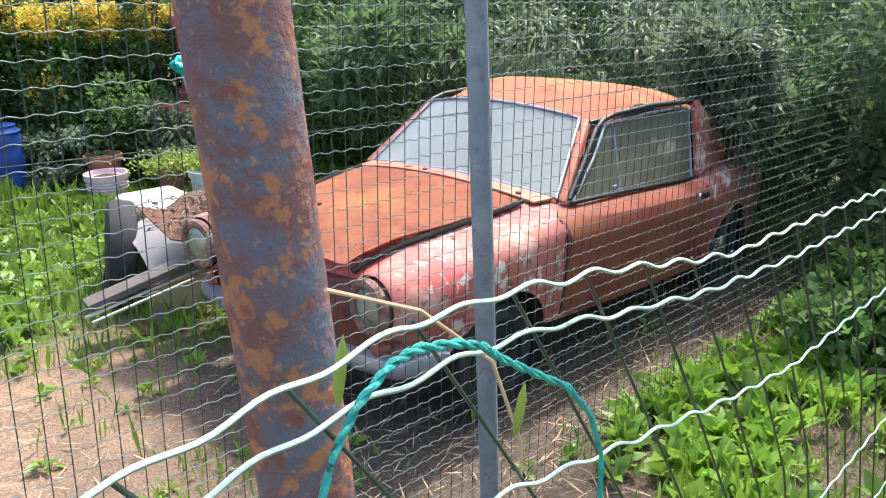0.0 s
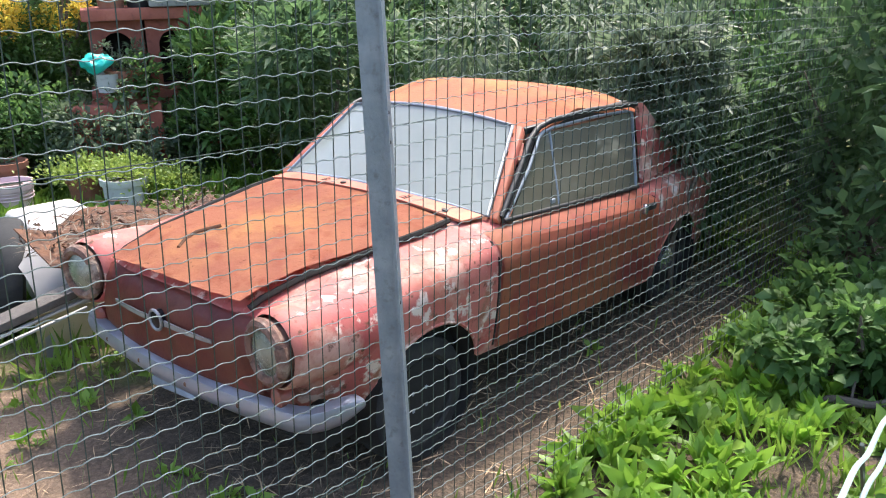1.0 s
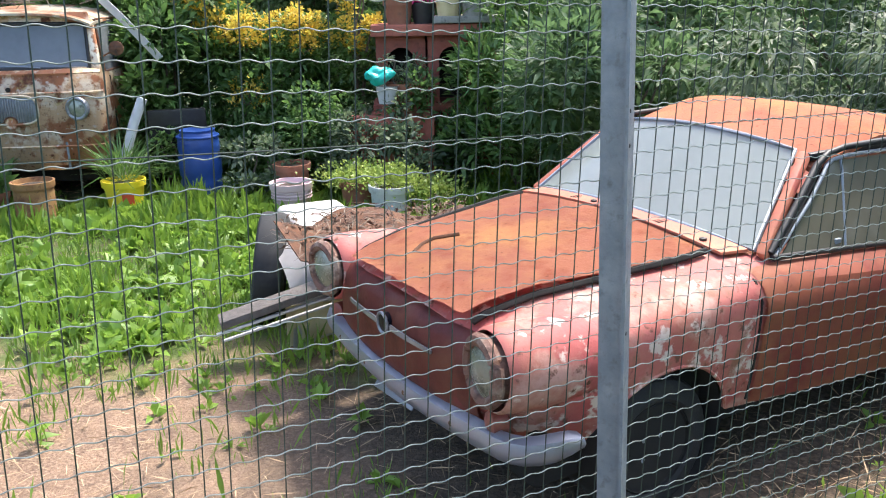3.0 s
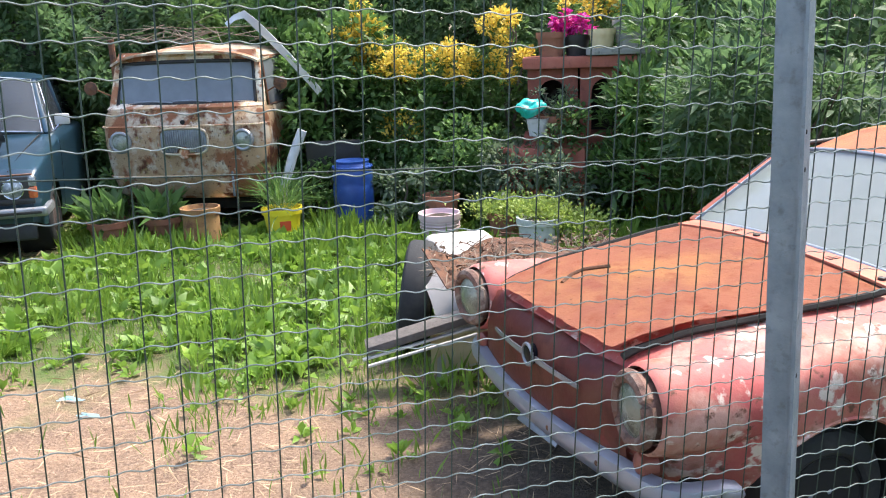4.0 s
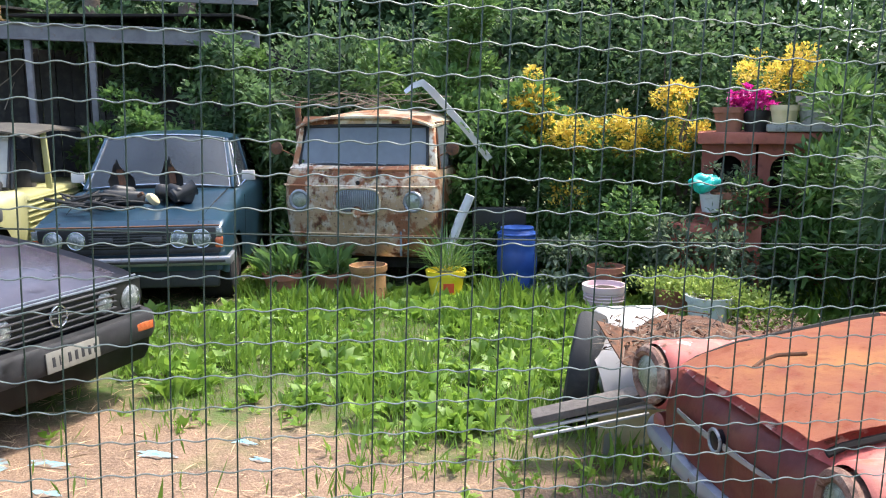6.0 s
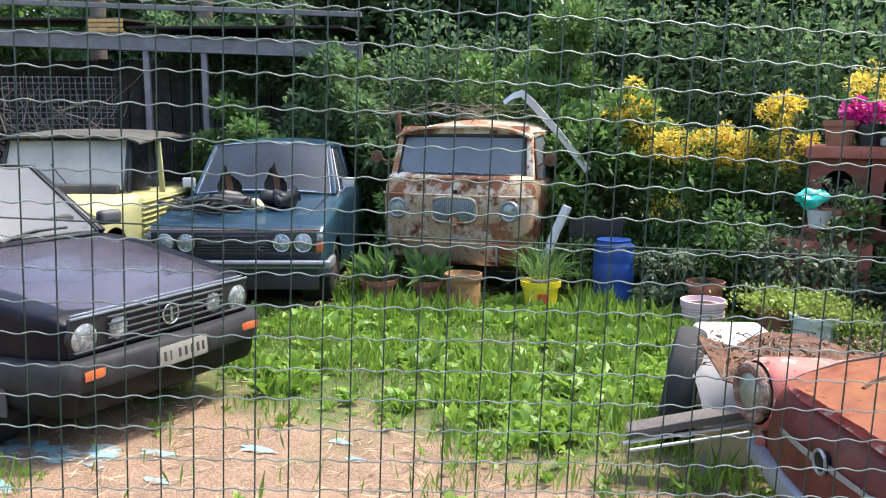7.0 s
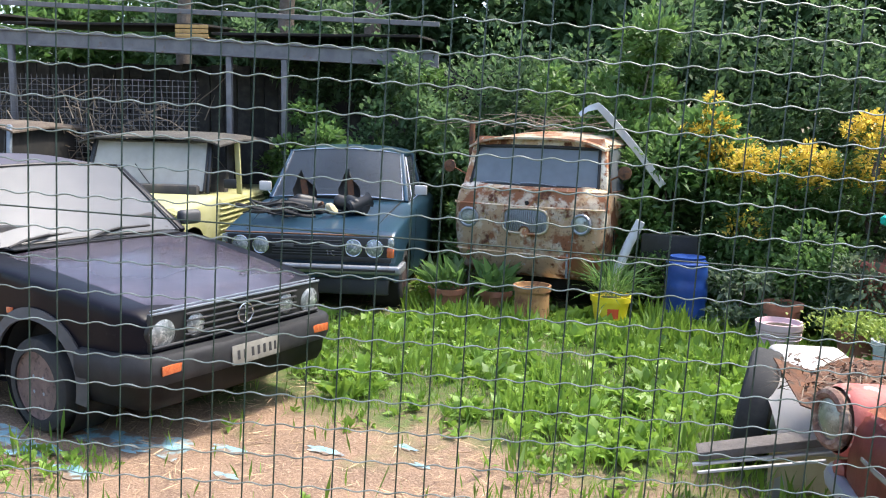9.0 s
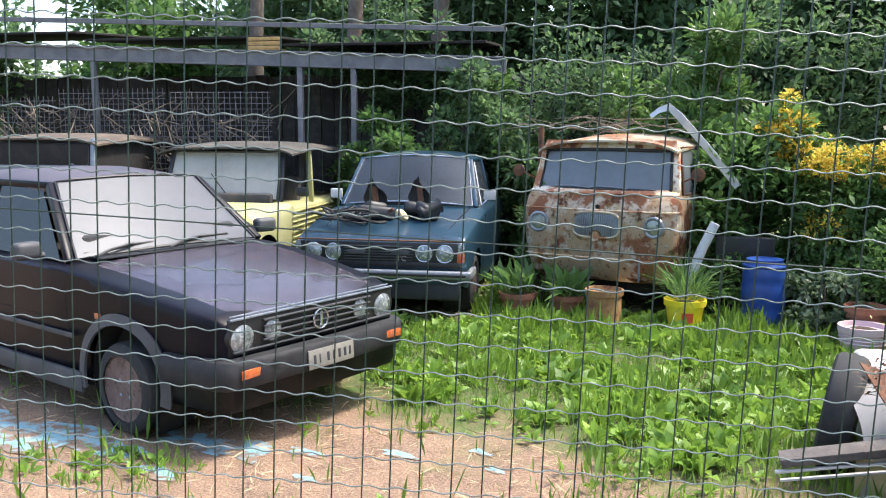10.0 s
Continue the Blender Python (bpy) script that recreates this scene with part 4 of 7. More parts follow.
        for i in range(len(xs) - 1):
            for j in range(mm - 1):
                bm.faces.new([vs[q] for q in (i * mm + j, i * mm + j + 1, (i + 1) * mm + j + 1, (i + 1) * mm + j)])
        bmesh.ops.solidify(bm, geom=bm.faces[:], thickness=0.012)
        d = part("door", bm, M["red_side"], c, "faded red door with orange tinge, not quite shut", 30)
        hy = s * (half(2.16, 0.68) + 0.04)
        part("door_handle", box((0.10, 0.020, 0.034), (2.17, hy, 0.685), (0, 4, 0), 0.009), M["grille_black"], d, "black door handle with a chrome end")
        part("handle_button", box((0.03, 0.028, 0.050), (2.115, hy, 0.685), bevel=0.009), M["chrome"], d)
        seam(c, half, [(1.018, z) for z in np.linspace(0.36, 0.85, 9)], s, 0.006)
        seam(c, half, [(2.30, z) for z in np.linspace(0.26, 0.75, 9)], s, 0.010)
        for wx, wz in wheels:
            # Rims near black instead of rusty: the arch's shade is painted into them.
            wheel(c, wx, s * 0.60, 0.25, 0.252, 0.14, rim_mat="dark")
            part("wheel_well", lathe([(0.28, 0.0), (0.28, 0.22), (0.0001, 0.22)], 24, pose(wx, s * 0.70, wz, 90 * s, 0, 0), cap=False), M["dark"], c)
            part("arch_lip", tube([(wx + 0.275 * math.cos(a), s * (half(wx + 0.275 * math.cos(a), wz + 0.275 * math.sin(a)) - 0.002), wz + 0.275 * math.sin(a)) for a in np.linspace(0.2, math.pi - 0.2, 21)], 0.007, 6), M["red_fender"], c)
        part("hub_cap", lathe([(0.075, 0.0), (0.07, 0.02), (0.04, 0.035), (0.0001, 0.04)], 20, pose(2.66, s * 0.655, 0.25, -90 * s, 0, 0)), M["chrome"], c, "chrome hub cap")
    # greenhouse
    roof(c, 1.50, 2.42, 0.535, 0.575, 1.172, 1.245, 1.165, M["roof_rust"], 0.06, "roof", "rusted orange domed roof", 0.07, 3.4)
    pane(c, ((1.125, 0.615, 0.85), (1.125, -0.615, 0.85), (1.475, -0.480, 1.148), (1.475, 0.480, 1.148)), "glass_red", "windscreen", "galvanised", 0.008, 0.06)
    pane(c, ((2.75, -0.55, 0.82), (2.75, 0.55, 0.82), (2.42, 0.48, 1.12), (2.42, -0.48, 1.12)), "glass_side", "rear_window", "chrome", 0.008, 0.03)
    for s in (-1, 1):
        pillar(c, (1.13, 0.645 * s, 0.835), (1.50, 0.503 * s, 1.135), 0.042, 0.04, M["red_side"], "windscreen_pillar")
        pillar(c, (1.5, 0.515 * s, 1.125), (2.34, 0.545 * s, 1.135), 0.03, 0.03, M["grille_black"], "roof_rail")
        q = [(1.21, 0.665 * s, 0.832), (2.25, 0.67 * s, 0.748), (2.33, 0.575 * s, 1.095), (1.585, 0.558 * s, 1.108)]
        w = pane(c, q if s < 0 else [q[1], q[0], q[3], q[2]], "glass_side", "side_window", None, 0.008, 0.006)
        frame_line = [(1.17, 0.667 * s, 0.835), (1.40, 0.615 * s, 0.99), (1.50, 0.587 * s, 1.075), (1.53, 0.575 * s, 1.100), (1.575, 0.566 * s, 1.115), (1.66, 0.566 * s, 1.122), (2.0, 0.572 * s, 1.120), (2.28, 0.578 * s, 1.107), (2.335, 0.582 * s, 1.095), (2.25, 0.674 * s, 0.745)]
        part("window_frame", tube(frame_line, 0.008, 8), M["galvanised"], w, smooth=60)
        part("sill_seal", tube([(1.15, 0.674 * s, 0.838), (1.7, 0.682 * s, 0.795), (2.25, 0.684 * s, 0.747)], 0.011, 8), M["grille_black"], w, smooth=60)
        part("quarterlight_bar", tube([(1.56, 0.668 * s, 0.81), (1.63, 0.563 * s, 1.108)], 0.007, 6), M["galvanised"], w)
        part("quarterlight_catch", box((0.035, 0.015, 0.02), (1.52, 0.66 * s, 0.835), bevel=0.004), M["galvanised"], w)
        part("drip_gutter", tube([(1.15, 0.662 * s, 0.85), (1.36, 0.605 * s, 1.01), (1.48, 0.570 * s, 1.105), (1.55, 0.562 * s, 1.140), (1.64, 0.567 * s, 1.156), (1.95, 0.580 * s, 1.160), (2.36, 0.588 * s, 1.132)], 0.013, 8), M["grille_black"], c, smooth=60)
        part("door_post_gap", tube([(1.20, 0.655 * s, 0.86), (1.38, 0.603 * s, 1.00), (1.50, 0.565 * s, 1.10)], 0.012, 8), M["dark"], c, smooth=60)
        lower = [Vector((2.30, 0.668 * s, 0.745)).lerp(Vector((2.80, 0.62 * s, 0.79)), t) for t in np.linspace(0, 1, 8)]
        upper = [Vector((2.36, 0.580 * s, 1.135)).lerp(Vector((2.46, 0.555 * s, 1.12)), t) for t in np.linspace(0, 1, 8)]
        part("rear_pillar", strip(lower, upper, 0.02 * s), M["red_fender"], c)
    seats(c, 1.85, 0.42, 0.3)
red_coupe()

def hatchback():
    c = thing("hatchback", pose(0, 0, 0, 0, 0, 180), "black boxy hatchback with twin round headlights and plastic bumper", "car")
    wheels = [(0.83, 0.31), (3.285, 0.30)]
    top = [(0.09, 0.69), (0.115, 0.735), (0.16, 0.755), (0.5, 0.82), (1.0, 0.89), (1.38, 0.925), (1.5, 0.925), (3.75, 0.93), (3.9, 0.88), (3.95, 0.6)]
    width = [(0.09, 0.63), (0.13, 0.665), (0.25, 0.715), (0.8, 0.785), (1.5, 0.825), (3.2, 0.825), (3.8, 0.78), (3.95, 0.74)]
    crease = [(0.09, 0.66), (0.2, 0.68), (0.8, 0.78), (1.3, 0.85), (2.0, 0.87), (3.9, 0.86), (3.95, 0.55)]
    power = [(0.09, 8), (0.5, 6), (1.3, 5), (3.9, 5)]
    sill = [(0.09, 0.35), (0.4, 0.27), (1.2, 0.22), (2.9, 0.20), (3.6, 0.26), (3.95, 0.36)]
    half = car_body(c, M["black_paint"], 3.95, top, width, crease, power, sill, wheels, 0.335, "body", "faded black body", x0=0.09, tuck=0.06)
    under(c, 3.9, 0.62, 0.2, 0.7, 0.35)
    nb, m = 12, 17
    v = []
    for i in range(nb + 1):
        t = i / nb
        x = 0.10 + t * 1.18
        for k in range(-8, 9):
            u = k / 8
            v.append((x - 0.012 * (1 - u * u) * (1 - t), u * (0.63 + 0.10 * t ** 0.8), curve(top, x) + 0.007 + 0.012 * (1 - u * u) - 0.028 * abs(u) ** 6))
    bm = bmesh.new()
    vs = [bm.verts.new(p) for p in v]
    for i in range(nb):
        for k in range(m - 1):
            bm.faces.new([vs[j] for j in (i * m + k, (i + 1) * m + k, (i + 1) * m + k + 1, i * m + k + 1)])
    bmesh.ops.solidify(bm, geom=bm.faces[:], thickness=0.014)
    # Paler than the body's black because its colour carries the sheen.
    b = part("bonnet", bm, M["bonnet_sheen"], c, "black bonnet with the sky's purple-grey sheen in its colour", 40)
    # Pale thin strip: the highlight along the bonnet's front edge, put into colour.
    part("bonnet_edge_glint", box((0.010, 1.24, 0.009), (0.096, 0, 0.746), bevel=0.003), M["galvanised"], b)
    part("cowl_grille", box((0.12, 1.2, 0.012), (1.36, 0, 0.938), bevel=0.004), M["grille_black"], c)
    for k in range(30):
        part("cowl_slat", box((0.075, 0.006, 0.01), (1.345, 0.30 - k * 0.016, 0.946), bevel=0), M["trim_black"], c)
    # grille
    g = part("grille", box((0.03, 1.27, 0.20), (0.095, 0, 0.635), (0, -4, 0), 0.006), M["grille_black"], c, "black slatted grille")
    for k in range(5):
        part("grille_slat", box((0.022, 0.84 if k else 1.24, 0.009), (0.074 - 0.002 * k, 0, 0.560 + k * 0.036), bevel=0.002), M["trim_black"], g)
    part("grille_edge", box((0.012, 1.27, 0.012), (0.072, 0, 0.734), bevel=0.003), M["galvanised"], g)
    part("emblem", disc_at(pose(0.066, 0, 0.64), 0.058, 0.012, 0.004), M["grille_black"], g, "round silver emblem")
    part("emblem_ring", ring_at(pose(0.062, 0, 0.64), 0.056, 0.006), M["chrome"], g)
    part("emblem_bar", box((0.008, 0.018, 0.085), (0.058, 0, 0.64), bevel=0.002), M["chrome"], g)
    for s in (-1, 1):
        headlight(c, 0.085, 0.553 * s, 0.632, 0.085, "lens", "grille_black", 0.05, 0, 0.006)
        headlight(c, 0.076, 0.345 * s, 0.638, 0.064, "lens", "grille_black", 0.05, 0, 0.006, "driving_lamp")
    # bumper, wrapped round to the wheel arch
    def bx(y):
        return 0.0 + 0.035 * (abs(y) / 0.8) ** 2
    line = [(0.49, -0.775), (0.20, -0.745), (0.10, -0.715), (0.05, -0.685)] + [(bx(y), y) for y in np.linspace(-0.64, 0.64, 13)] + [(0.05, 0.685), (0.10, 0.715), (0.20, 0.745), (0.49, 0.775)]
    prof = [(0.06, 0.532), (0.005, 0.525), (-0.012, 0.505), (-0.014, 0.415), (0.004, 0.375), (0.030, 0.365)]
    low = [(0.024, 0.37), (0.034, 0.29), (0.07, 0.235), (0.12, 0.22)]
    def wrapped(rows):
        """A band swept along the bumper's line."""
        bm = bmesh.new()
        grid = []
        for x, y in line:
            n = Vector((1, 0)) if abs(y) <= 0.64 else Vector((0.6, -math.copysign(0.7, y))) if abs(y) < 0.72 else Vector((0, -math.copysign(1, y)))
            grid.append([bm.verts.new((x + n.x * a, y + n.y * a, z)) for a, z in rows])
        for p, q in zip(grid, grid[1:]):
            for j in range(len(rows) - 1):
                bm.faces.new((p[j], p[j + 1], q[j + 1], q[j]))
        bmesh.ops.solidify(bm, geom=bm.faces[:], thickness=0.004)
        return bm
    bp = part("bumper", wrapped(prof), M["trim_black"], c, "weathered grey-black plastic bumper", 40)
    part("front_valance", wrapped(low), M["grille_black"], c, "dull black front valance", 40)
    for s in (-1, 1):
        part("indicator", box((0.012, 0.17, 0.048), (bx(0.545) - 0.012, 0.545 * s, 0.455), (0, 0, 4 * s), 0.004), M["orange_lens"], bp, "orange indicator")
    pl = part("number_plate", box((0.008, 0.36, 0.108), (-0.020, 0, 0.44), (0, 4, 0), 0.003), M["plate"], bp, "white number plate with dark characters")
    for k, (y, w) in enumerate(((-0.135, 0.03), (-0.095, 0.012), (-0.03, 0.03), (0.015, 0.03), (0.06, 0.03), (0.105, 0.03), (0.145, 0.025))):
        part("plate_bar", box((0.003, w * 0.6, 0.05), (-0.0245, -y, 0.44), (0, 4, 0), 0), M["plate_ink"], pl)
    for s in (-1, 1):
        for wx, wz in wheels:
            wheel(c, wx, s * 0.71, 0.270, 0.262, 0.165, rim=0.75)
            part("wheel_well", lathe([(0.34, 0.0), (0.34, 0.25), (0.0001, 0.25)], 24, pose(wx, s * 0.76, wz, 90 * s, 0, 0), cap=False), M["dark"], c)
            arc = np.linspace(-0.25, math.pi + 0.25, 26)
            inner = [(wx + 0.325 * math.cos(a), s * (curve(width, wx + 0.33 * math.cos(a)) + 0.022), wz + 0.325 * math.sin(a)) for a in arc]
            outer = [(wx + 0.39 * math.cos(a), s * (curve(width, wx + 0.39 * math.cos(a)) + 0.010), wz + 0.39 * math.sin(a)) for a in arc]
            part("arch_trim", strip(inner, outer, 0.014 * s), M["trim_black"], c, "grey plastic wheel-arch trim")
        part("side_skirt", box((1.72, 0.03, 0.12), (2.05, s * 0.815, 0.25), bevel=0.01), M["trim_black"], c)
        part("side_repeater", box((0.05, 0.012, 0.035), (1.03, s * (half(1.03, 0.66) + 0.004), 0.66), bevel=0.003), M["orange_lens"], c)
        part("side_moulding", box((1.9, 0.012, 0.03), (2.2, s * 0.826, 0.52), bevel=0.004), M["trim_black"], c)
        seam(c, half, [(1.34, z) for z in np.linspace(0.24, 0.91, 9)], s)
        seam(c, half, [(2.5, z) for z in np.linspace(0.24, 0.91, 9)], s)
        seam(c, half, [(x, 0.60) for x in np.linspace(1.36, 2.5, 6)], s, 0.003)
        part("door_handle", box((0.16, 0.03, 0.03), (2.36, s * 0.835, 0.78), bevel=0.008), M["grille_black"], c)
        mi = part("wing_mirror", box((0.09, 0.17, 0.105), (1.57, s * 0.91, 1.0), (0, 0, 8 * s), 0.03, 3), M["trim_black"], c, "black plastic wing mirror")
        part("mirror_arm", tube([(1.58, s * 0.8, 0.96), (1.6, s * 0.88, 0.985)], 0.02, 8), M["trim_black"], mi)
        # pillars and glass
        pillar(c, (1.43, 0.725 * s, 0.92), (1.92, 0.562 * s, 1.36), 0.055, 0.05, M["black_paint"], "windscreen_pillar")
        pillar(c, (1.90, 0.57 * s, 1.355), (3.5, 0.565 * s, 1.36), 0.045, 0.05, M["black_paint"], "roof_rail")
        pillar(c, (2.55, 0.715 * s, 0.92), (2.58, 0.58 * s, 1.36), 0.07, 0.03, M["black_paint"], "door_pillar")
        pillar(c, (3.78, 0.68 * s, 0.91), (3.52, 0.56 * s, 1.35), 0.30, 0.05, M["black_paint"], "rear_pillar")
        q = [(1.52, 0.735 * s, 0.925), (3.6, 0.715 * s, 0.925), (3.42, 0.575 * s, 1.34), (1.97, 0.578 * s, 1.34)]
        pane(c, q if s < 0 else [q[1], q[0], q[3], q[2]], "glass_dark", "side_window")
    roof(c, 1.905, 3.62, 0.59, 0.575, 1.395, 1.425, 1.38, M["roof_black"], 0.035, "roof", "black roof with sky sheen in its colour", 0.03, 6)
    pane(c, ((1.425, 0.685, 0.93), (1.425, -0.685, 0.93), (1.895, -0.535, 1.372), (1.895, 0.535, 1.372)), "glass_golf", "windscreen", "grille_black", 0.011, 0.035)
    pane(c, ((3.82, -0.6, 0.92), (3.82, 0.6, 0.92), (3.6, 0.52, 1.34), (3.6, -0.52, 1.34)), "glass_car", "rear_window", "grille_black")
    for y0 in (-0.02, 0.50):
        wp = part("wiper", tube([(1.40, y0, 0.968), (1.435, y0 - 0.22, 0.988), (1.45, y0 - 0.44, 0.985)], 0.008, 6), M["grille_black"], c)
        part("wiper_arm", tube([(1.35, y0 + 0.10, 0.950), (1.375, y0 - 0.02, 0.980), (1.425, y0 - 0.2, 0.994)], 0.008, 6), M["grille_black"], wp)
    part("cabin_lining", box((2.0, 1.24, 0.02), (2.45, 0, 0.957), bevel=0.004), M["seat"], c)
    seats(c, 2.25, 0.62, 0.34)
hatchback()

def saloon():
    c = thing("saloon", pose(-1.60, 2.24, 0, 0, 0, 117), "dusty blue saloon with four round headlights, junk on its bonnet", "car")
    wheels = [(0.72, 0.28), (3.14, 0.28)]
    top = [(0.02, 0.70), (0.05, 0.76), (0.1, 0.785), (0.6, 0.87), (1.22, 0.95), (1.4, 0.95), (3.2, 0.95), (3.9, 0.90), (4.0, 0.6)]
    width = [(0.02, 0.74), (0.1, 0.775), (0.6, 0.80), (2.0, 0.81), (3.4, 0.80), (4.0, 0.74)]
    crease = [(0.02, 0.66), (0.2, 0.72), (1.2, 0.84), (3.8, 0.84), (4.0, 0.5)]
    power = [(0.02, 6), (1.2, 5), (4.0, 5)]
    sill = [(0.02, 0.36), (0.3, 0.28), (1.2, 0.2), (3.0, 0.2), (4.0, 0.36)]
    half = car_body(c, M["blue_paint"], 4.0, top, width, crease, power, sill, wheels, 0.32, "body", "dull blue body", x0=0.02, steps=50)
    under(c, 3.9, 0.6, 0.2, 0.7, 0.35)
    g = part("grille", box((0.03, 1.44, 0.185), (0.005, 0, 0.635), bevel=0.006), M["grille_black"], c, "matt black grille")
    for k in range(6):
        part("grille_slat", box((0.02, 0.62, 0.006), (-0.014, 0, 0.575 + k * 0.024), bevel=0), M["trim_black"], g)
    for y in (-0.2, 0.2):
        part("grille_block", box((0.02, 0.16, 0.04), (-0.018, y, 0.64), bevel=0.003), M["trim_black"], g)
    cu = bpy.data.curves.new("grille_lettering", "FONT")
    cu.body, cu.size, cu.extrude = "TC", 0.07, 0.003
    tx = new("grille_lettering", cu)
    cu.materials.append(M["chrome"])
    tx.parent = g
    tx.matrix_basis = Matrix(((0, 0, -1, -0.020), (-1, 0, 0, -0.17), (0, 1, 0, 0.565), (0, 0, 0, 1)))
    for s in (-1, 1):
        headlight(c, -0.012, 0.60 * s, 0.635, 0.074, "lens", "chrome", 0.04, 0, 0.006)
        headlight(c, -0.012, 0.415 * s, 0.635, 0.070, "lens", "chrome", 0.04, 0, 0.006)
        t = part("indicator", box((0.05, 0.07, 0.09), (0.015, 0.735 * s, 0.60), bevel=0.008), M["orange_lens"], c, "orange and clear corner indicator")
        part("clear_lens", box((0.05, 0.068, 0.075), (0.018, 0.735 * s, 0.685), bevel=0.008), M["lens"], t)
        for wx, wz in wheels:
            wheel(c, wx, s * 0.69, 0.27, 0.28, 0.16)
            part("wheel_well", lathe([(0.325, 0.0), (0.325, 0.25), (0.0001, 0.25)], 24, pose(wx, s * 0.75, wz, 90 * s, 0, 0), cap=False), M["dark"], c)
        pillar(c, (1.24, 0.70 * s, 0.94), (1.66, 0.585 * s, 1.40), 0.045, 0.045, M["blue_paint"], "windscreen_pillar")
        pillar(c, (1.65, 0.595 * s, 1.405), (3.1, 0.57 * s, 1.40), 0.04, 0.05, M["blue_paint"], "roof_rail")
        pillar(c, (2.3, 0.71 * s, 0.94), (2.32, 0.60 * s, 1.40), 0.05, 0.03, M["blue_paint"], "door_pillar")
        pillar(c, (3.4, 0.67 * s, 0.94), (3.08, 0.56 * s, 1.39), 0.2, 0.05, M["blue_paint"], "rear_pillar")
        q = [(1.31, 0.71 * s, 0.945), (3.25, 0.71 * s, 0.945), (3.0, 0.585 * s, 1.39), (1.71, 0.60 * s, 1.39)]
        pane(c, q if s < 0 else [q[1], q[0], q[3], q[2]], "glass_car", "side_window", "chrome", 0.006)
        part("quarterlight_bar", tube([(1.53, 0.715 * s, 0.95), (1.76, 0.605 * s, 1.39)], 0.008, 6), M["chrome"], c)
        seam(c, half, [(1.2, z) for z in np.linspace(0.24, 0.88, 8)], s)
        mi = part("wing_mirror", box((0.03, 0.13, 0.10), (1.43, s * 0.82, 1.05), bevel=0.012), M["white_paint"], c, "pale round-edged wing mirror")
        part("mirror_stalk", tube([(1.40, s * 0.74, 0.95), (1.43, s * 0.81, 1.03)], 0.007, 6), M["chrome"], mi)
    b = part("bumper", box((0.06, 1.68, 0.075), (-0.06, 0, 0.455), bevel=0.02, seg=3), M["dull_chrome"], c, "dulled chrome bumper")
    part("bumper_rubber", box((0.012, 1.6, 0.022), (-0.093, 0, 0.455), bevel=0.004), M["rubber"], b)
    for s in (-1, 1):
        part("bumper_end", box((0.35, 0.05, 0.075), (0.09, 0.82 * s, 0.455), bevel=0.018), M["dull_chrome"], b)
    part("front_apron", box((0.04, 1.45, 0.20), (0.06, 0, 0.31), (0, 12, 0), 0.02), M["grille_black"], c)
    part("dark_lip", box((0.03, 1.5, 0.045), (0.0, 0, 0.535), bevel=0.008), M["grille_black"], c)
    part("bonnet_lip", box((0.03, 1.50, 0.014), (0.012, 0, 0.742), bevel=0.005), M["dark_rust"], c)
    for s in (-1, 1):
        part("bonnet_line", tube([(x, s * (0.56 + 0.08 * x), curve(top, x) - 0.012 * (1 - x)) for x in np.linspace(0.08, 1.15, 12)], 0.006, 5), M["dark"], c)
    roof(c, 1.64, 3.12, 0.61, 0.585, 1.432, 1.468, 1.425, M["blue_paint"], 0.04, "roof", "", 0.05, 5)
    pane(c, ((1.20, 0.67, 0.955), (1.20, -0.67, 0.955), (1.63, -0.565, 1.412), (1.63, 0.565, 1.412)), "glass_car", "windscreen", "chrome", 0.008, 0.06)
    pane(c, ((3.5, -0.6, 0.95), (3.5, 0.6, 0.95), (3.13, 0.54, 1.39), (3.13, -0.54, 1.39)), "glass_car", "rear_window", "chrome")
    part("cabin_lining", box((1.8, 1.24, 0.02), (2.3, 0, 0.965), bevel=0.004), M["seat"], c)
    seats(c, 2.0, 0.6, 0.33)
    m = c.matrix_world
    def put(name, at, label, cat, rz=0):
        return thing(name, m @ pose(*at, 0, 0, rz), label, cat)
    # mangled dark parts lying on the bonnet
    def shell(y, x, h, lean, rz):
        """A torn moulded shell: a hollow upright trough, pointed at the top, on a lumpy foot."""
        o = put("seat_shell", (x, y, 0.90), "dark torn moulded shell standing on the bonnet", "car part", rz)
        rows = []
        for i in range(11):
            t = i / 10
            w = 0.105 * (1 - 0.75 * max(0, t - 0.55) / 0.45) * (0.85 + 0.25 * math.sin(2.6 * t))
            for k in range(9):
                u = (k - 4) / 4
                rows.append((0.05 * (1 - u * u) + lean * t * h, u * w + 0.05 * t * t, h * t + 0.012 * math.sin(9 * t + 4 * u) - 0.05 * abs(u) * t))
        bm = bmesh.new()
        vs = [bm.verts.new(p) for p in rows]
        for i in range(10):
            for k in range(8):
                bm.faces.new([vs[q] for q in (i * 9 + k, i * 9 + k + 1, (i + 1) * 9 + k + 1, (i + 1) * 9 + k)])
        bmesh.ops.solidify(bm, geom=bm.faces[:], thickness=0.018)
        part("shell", bm, M["grille_black"], o, "", 30)
        part("rust_patch", strip([(0.035 + lean * t * h, -0.03 + 0.05 * t * t, h * t) for t in np.linspace(0.35, 0.75, 6)], [(0.035 + lean * t * h, 0.03 + 0.05 * t * t, h * t) for t in np.linspace(0.35, 0.75, 6)], 0.006), M["dark_rust"], o)
        part("foot", box((0.20, 0.22, 0.12), (-0.06, 0.02, 0.06), (12, 18, 25), 0.045, 3), M["grille_black"], o)
    shell(0.20, 0.72, 0.36, 0.10, 14)
    shell(-0.22, 0.74, 0.38, 0.12, -10)
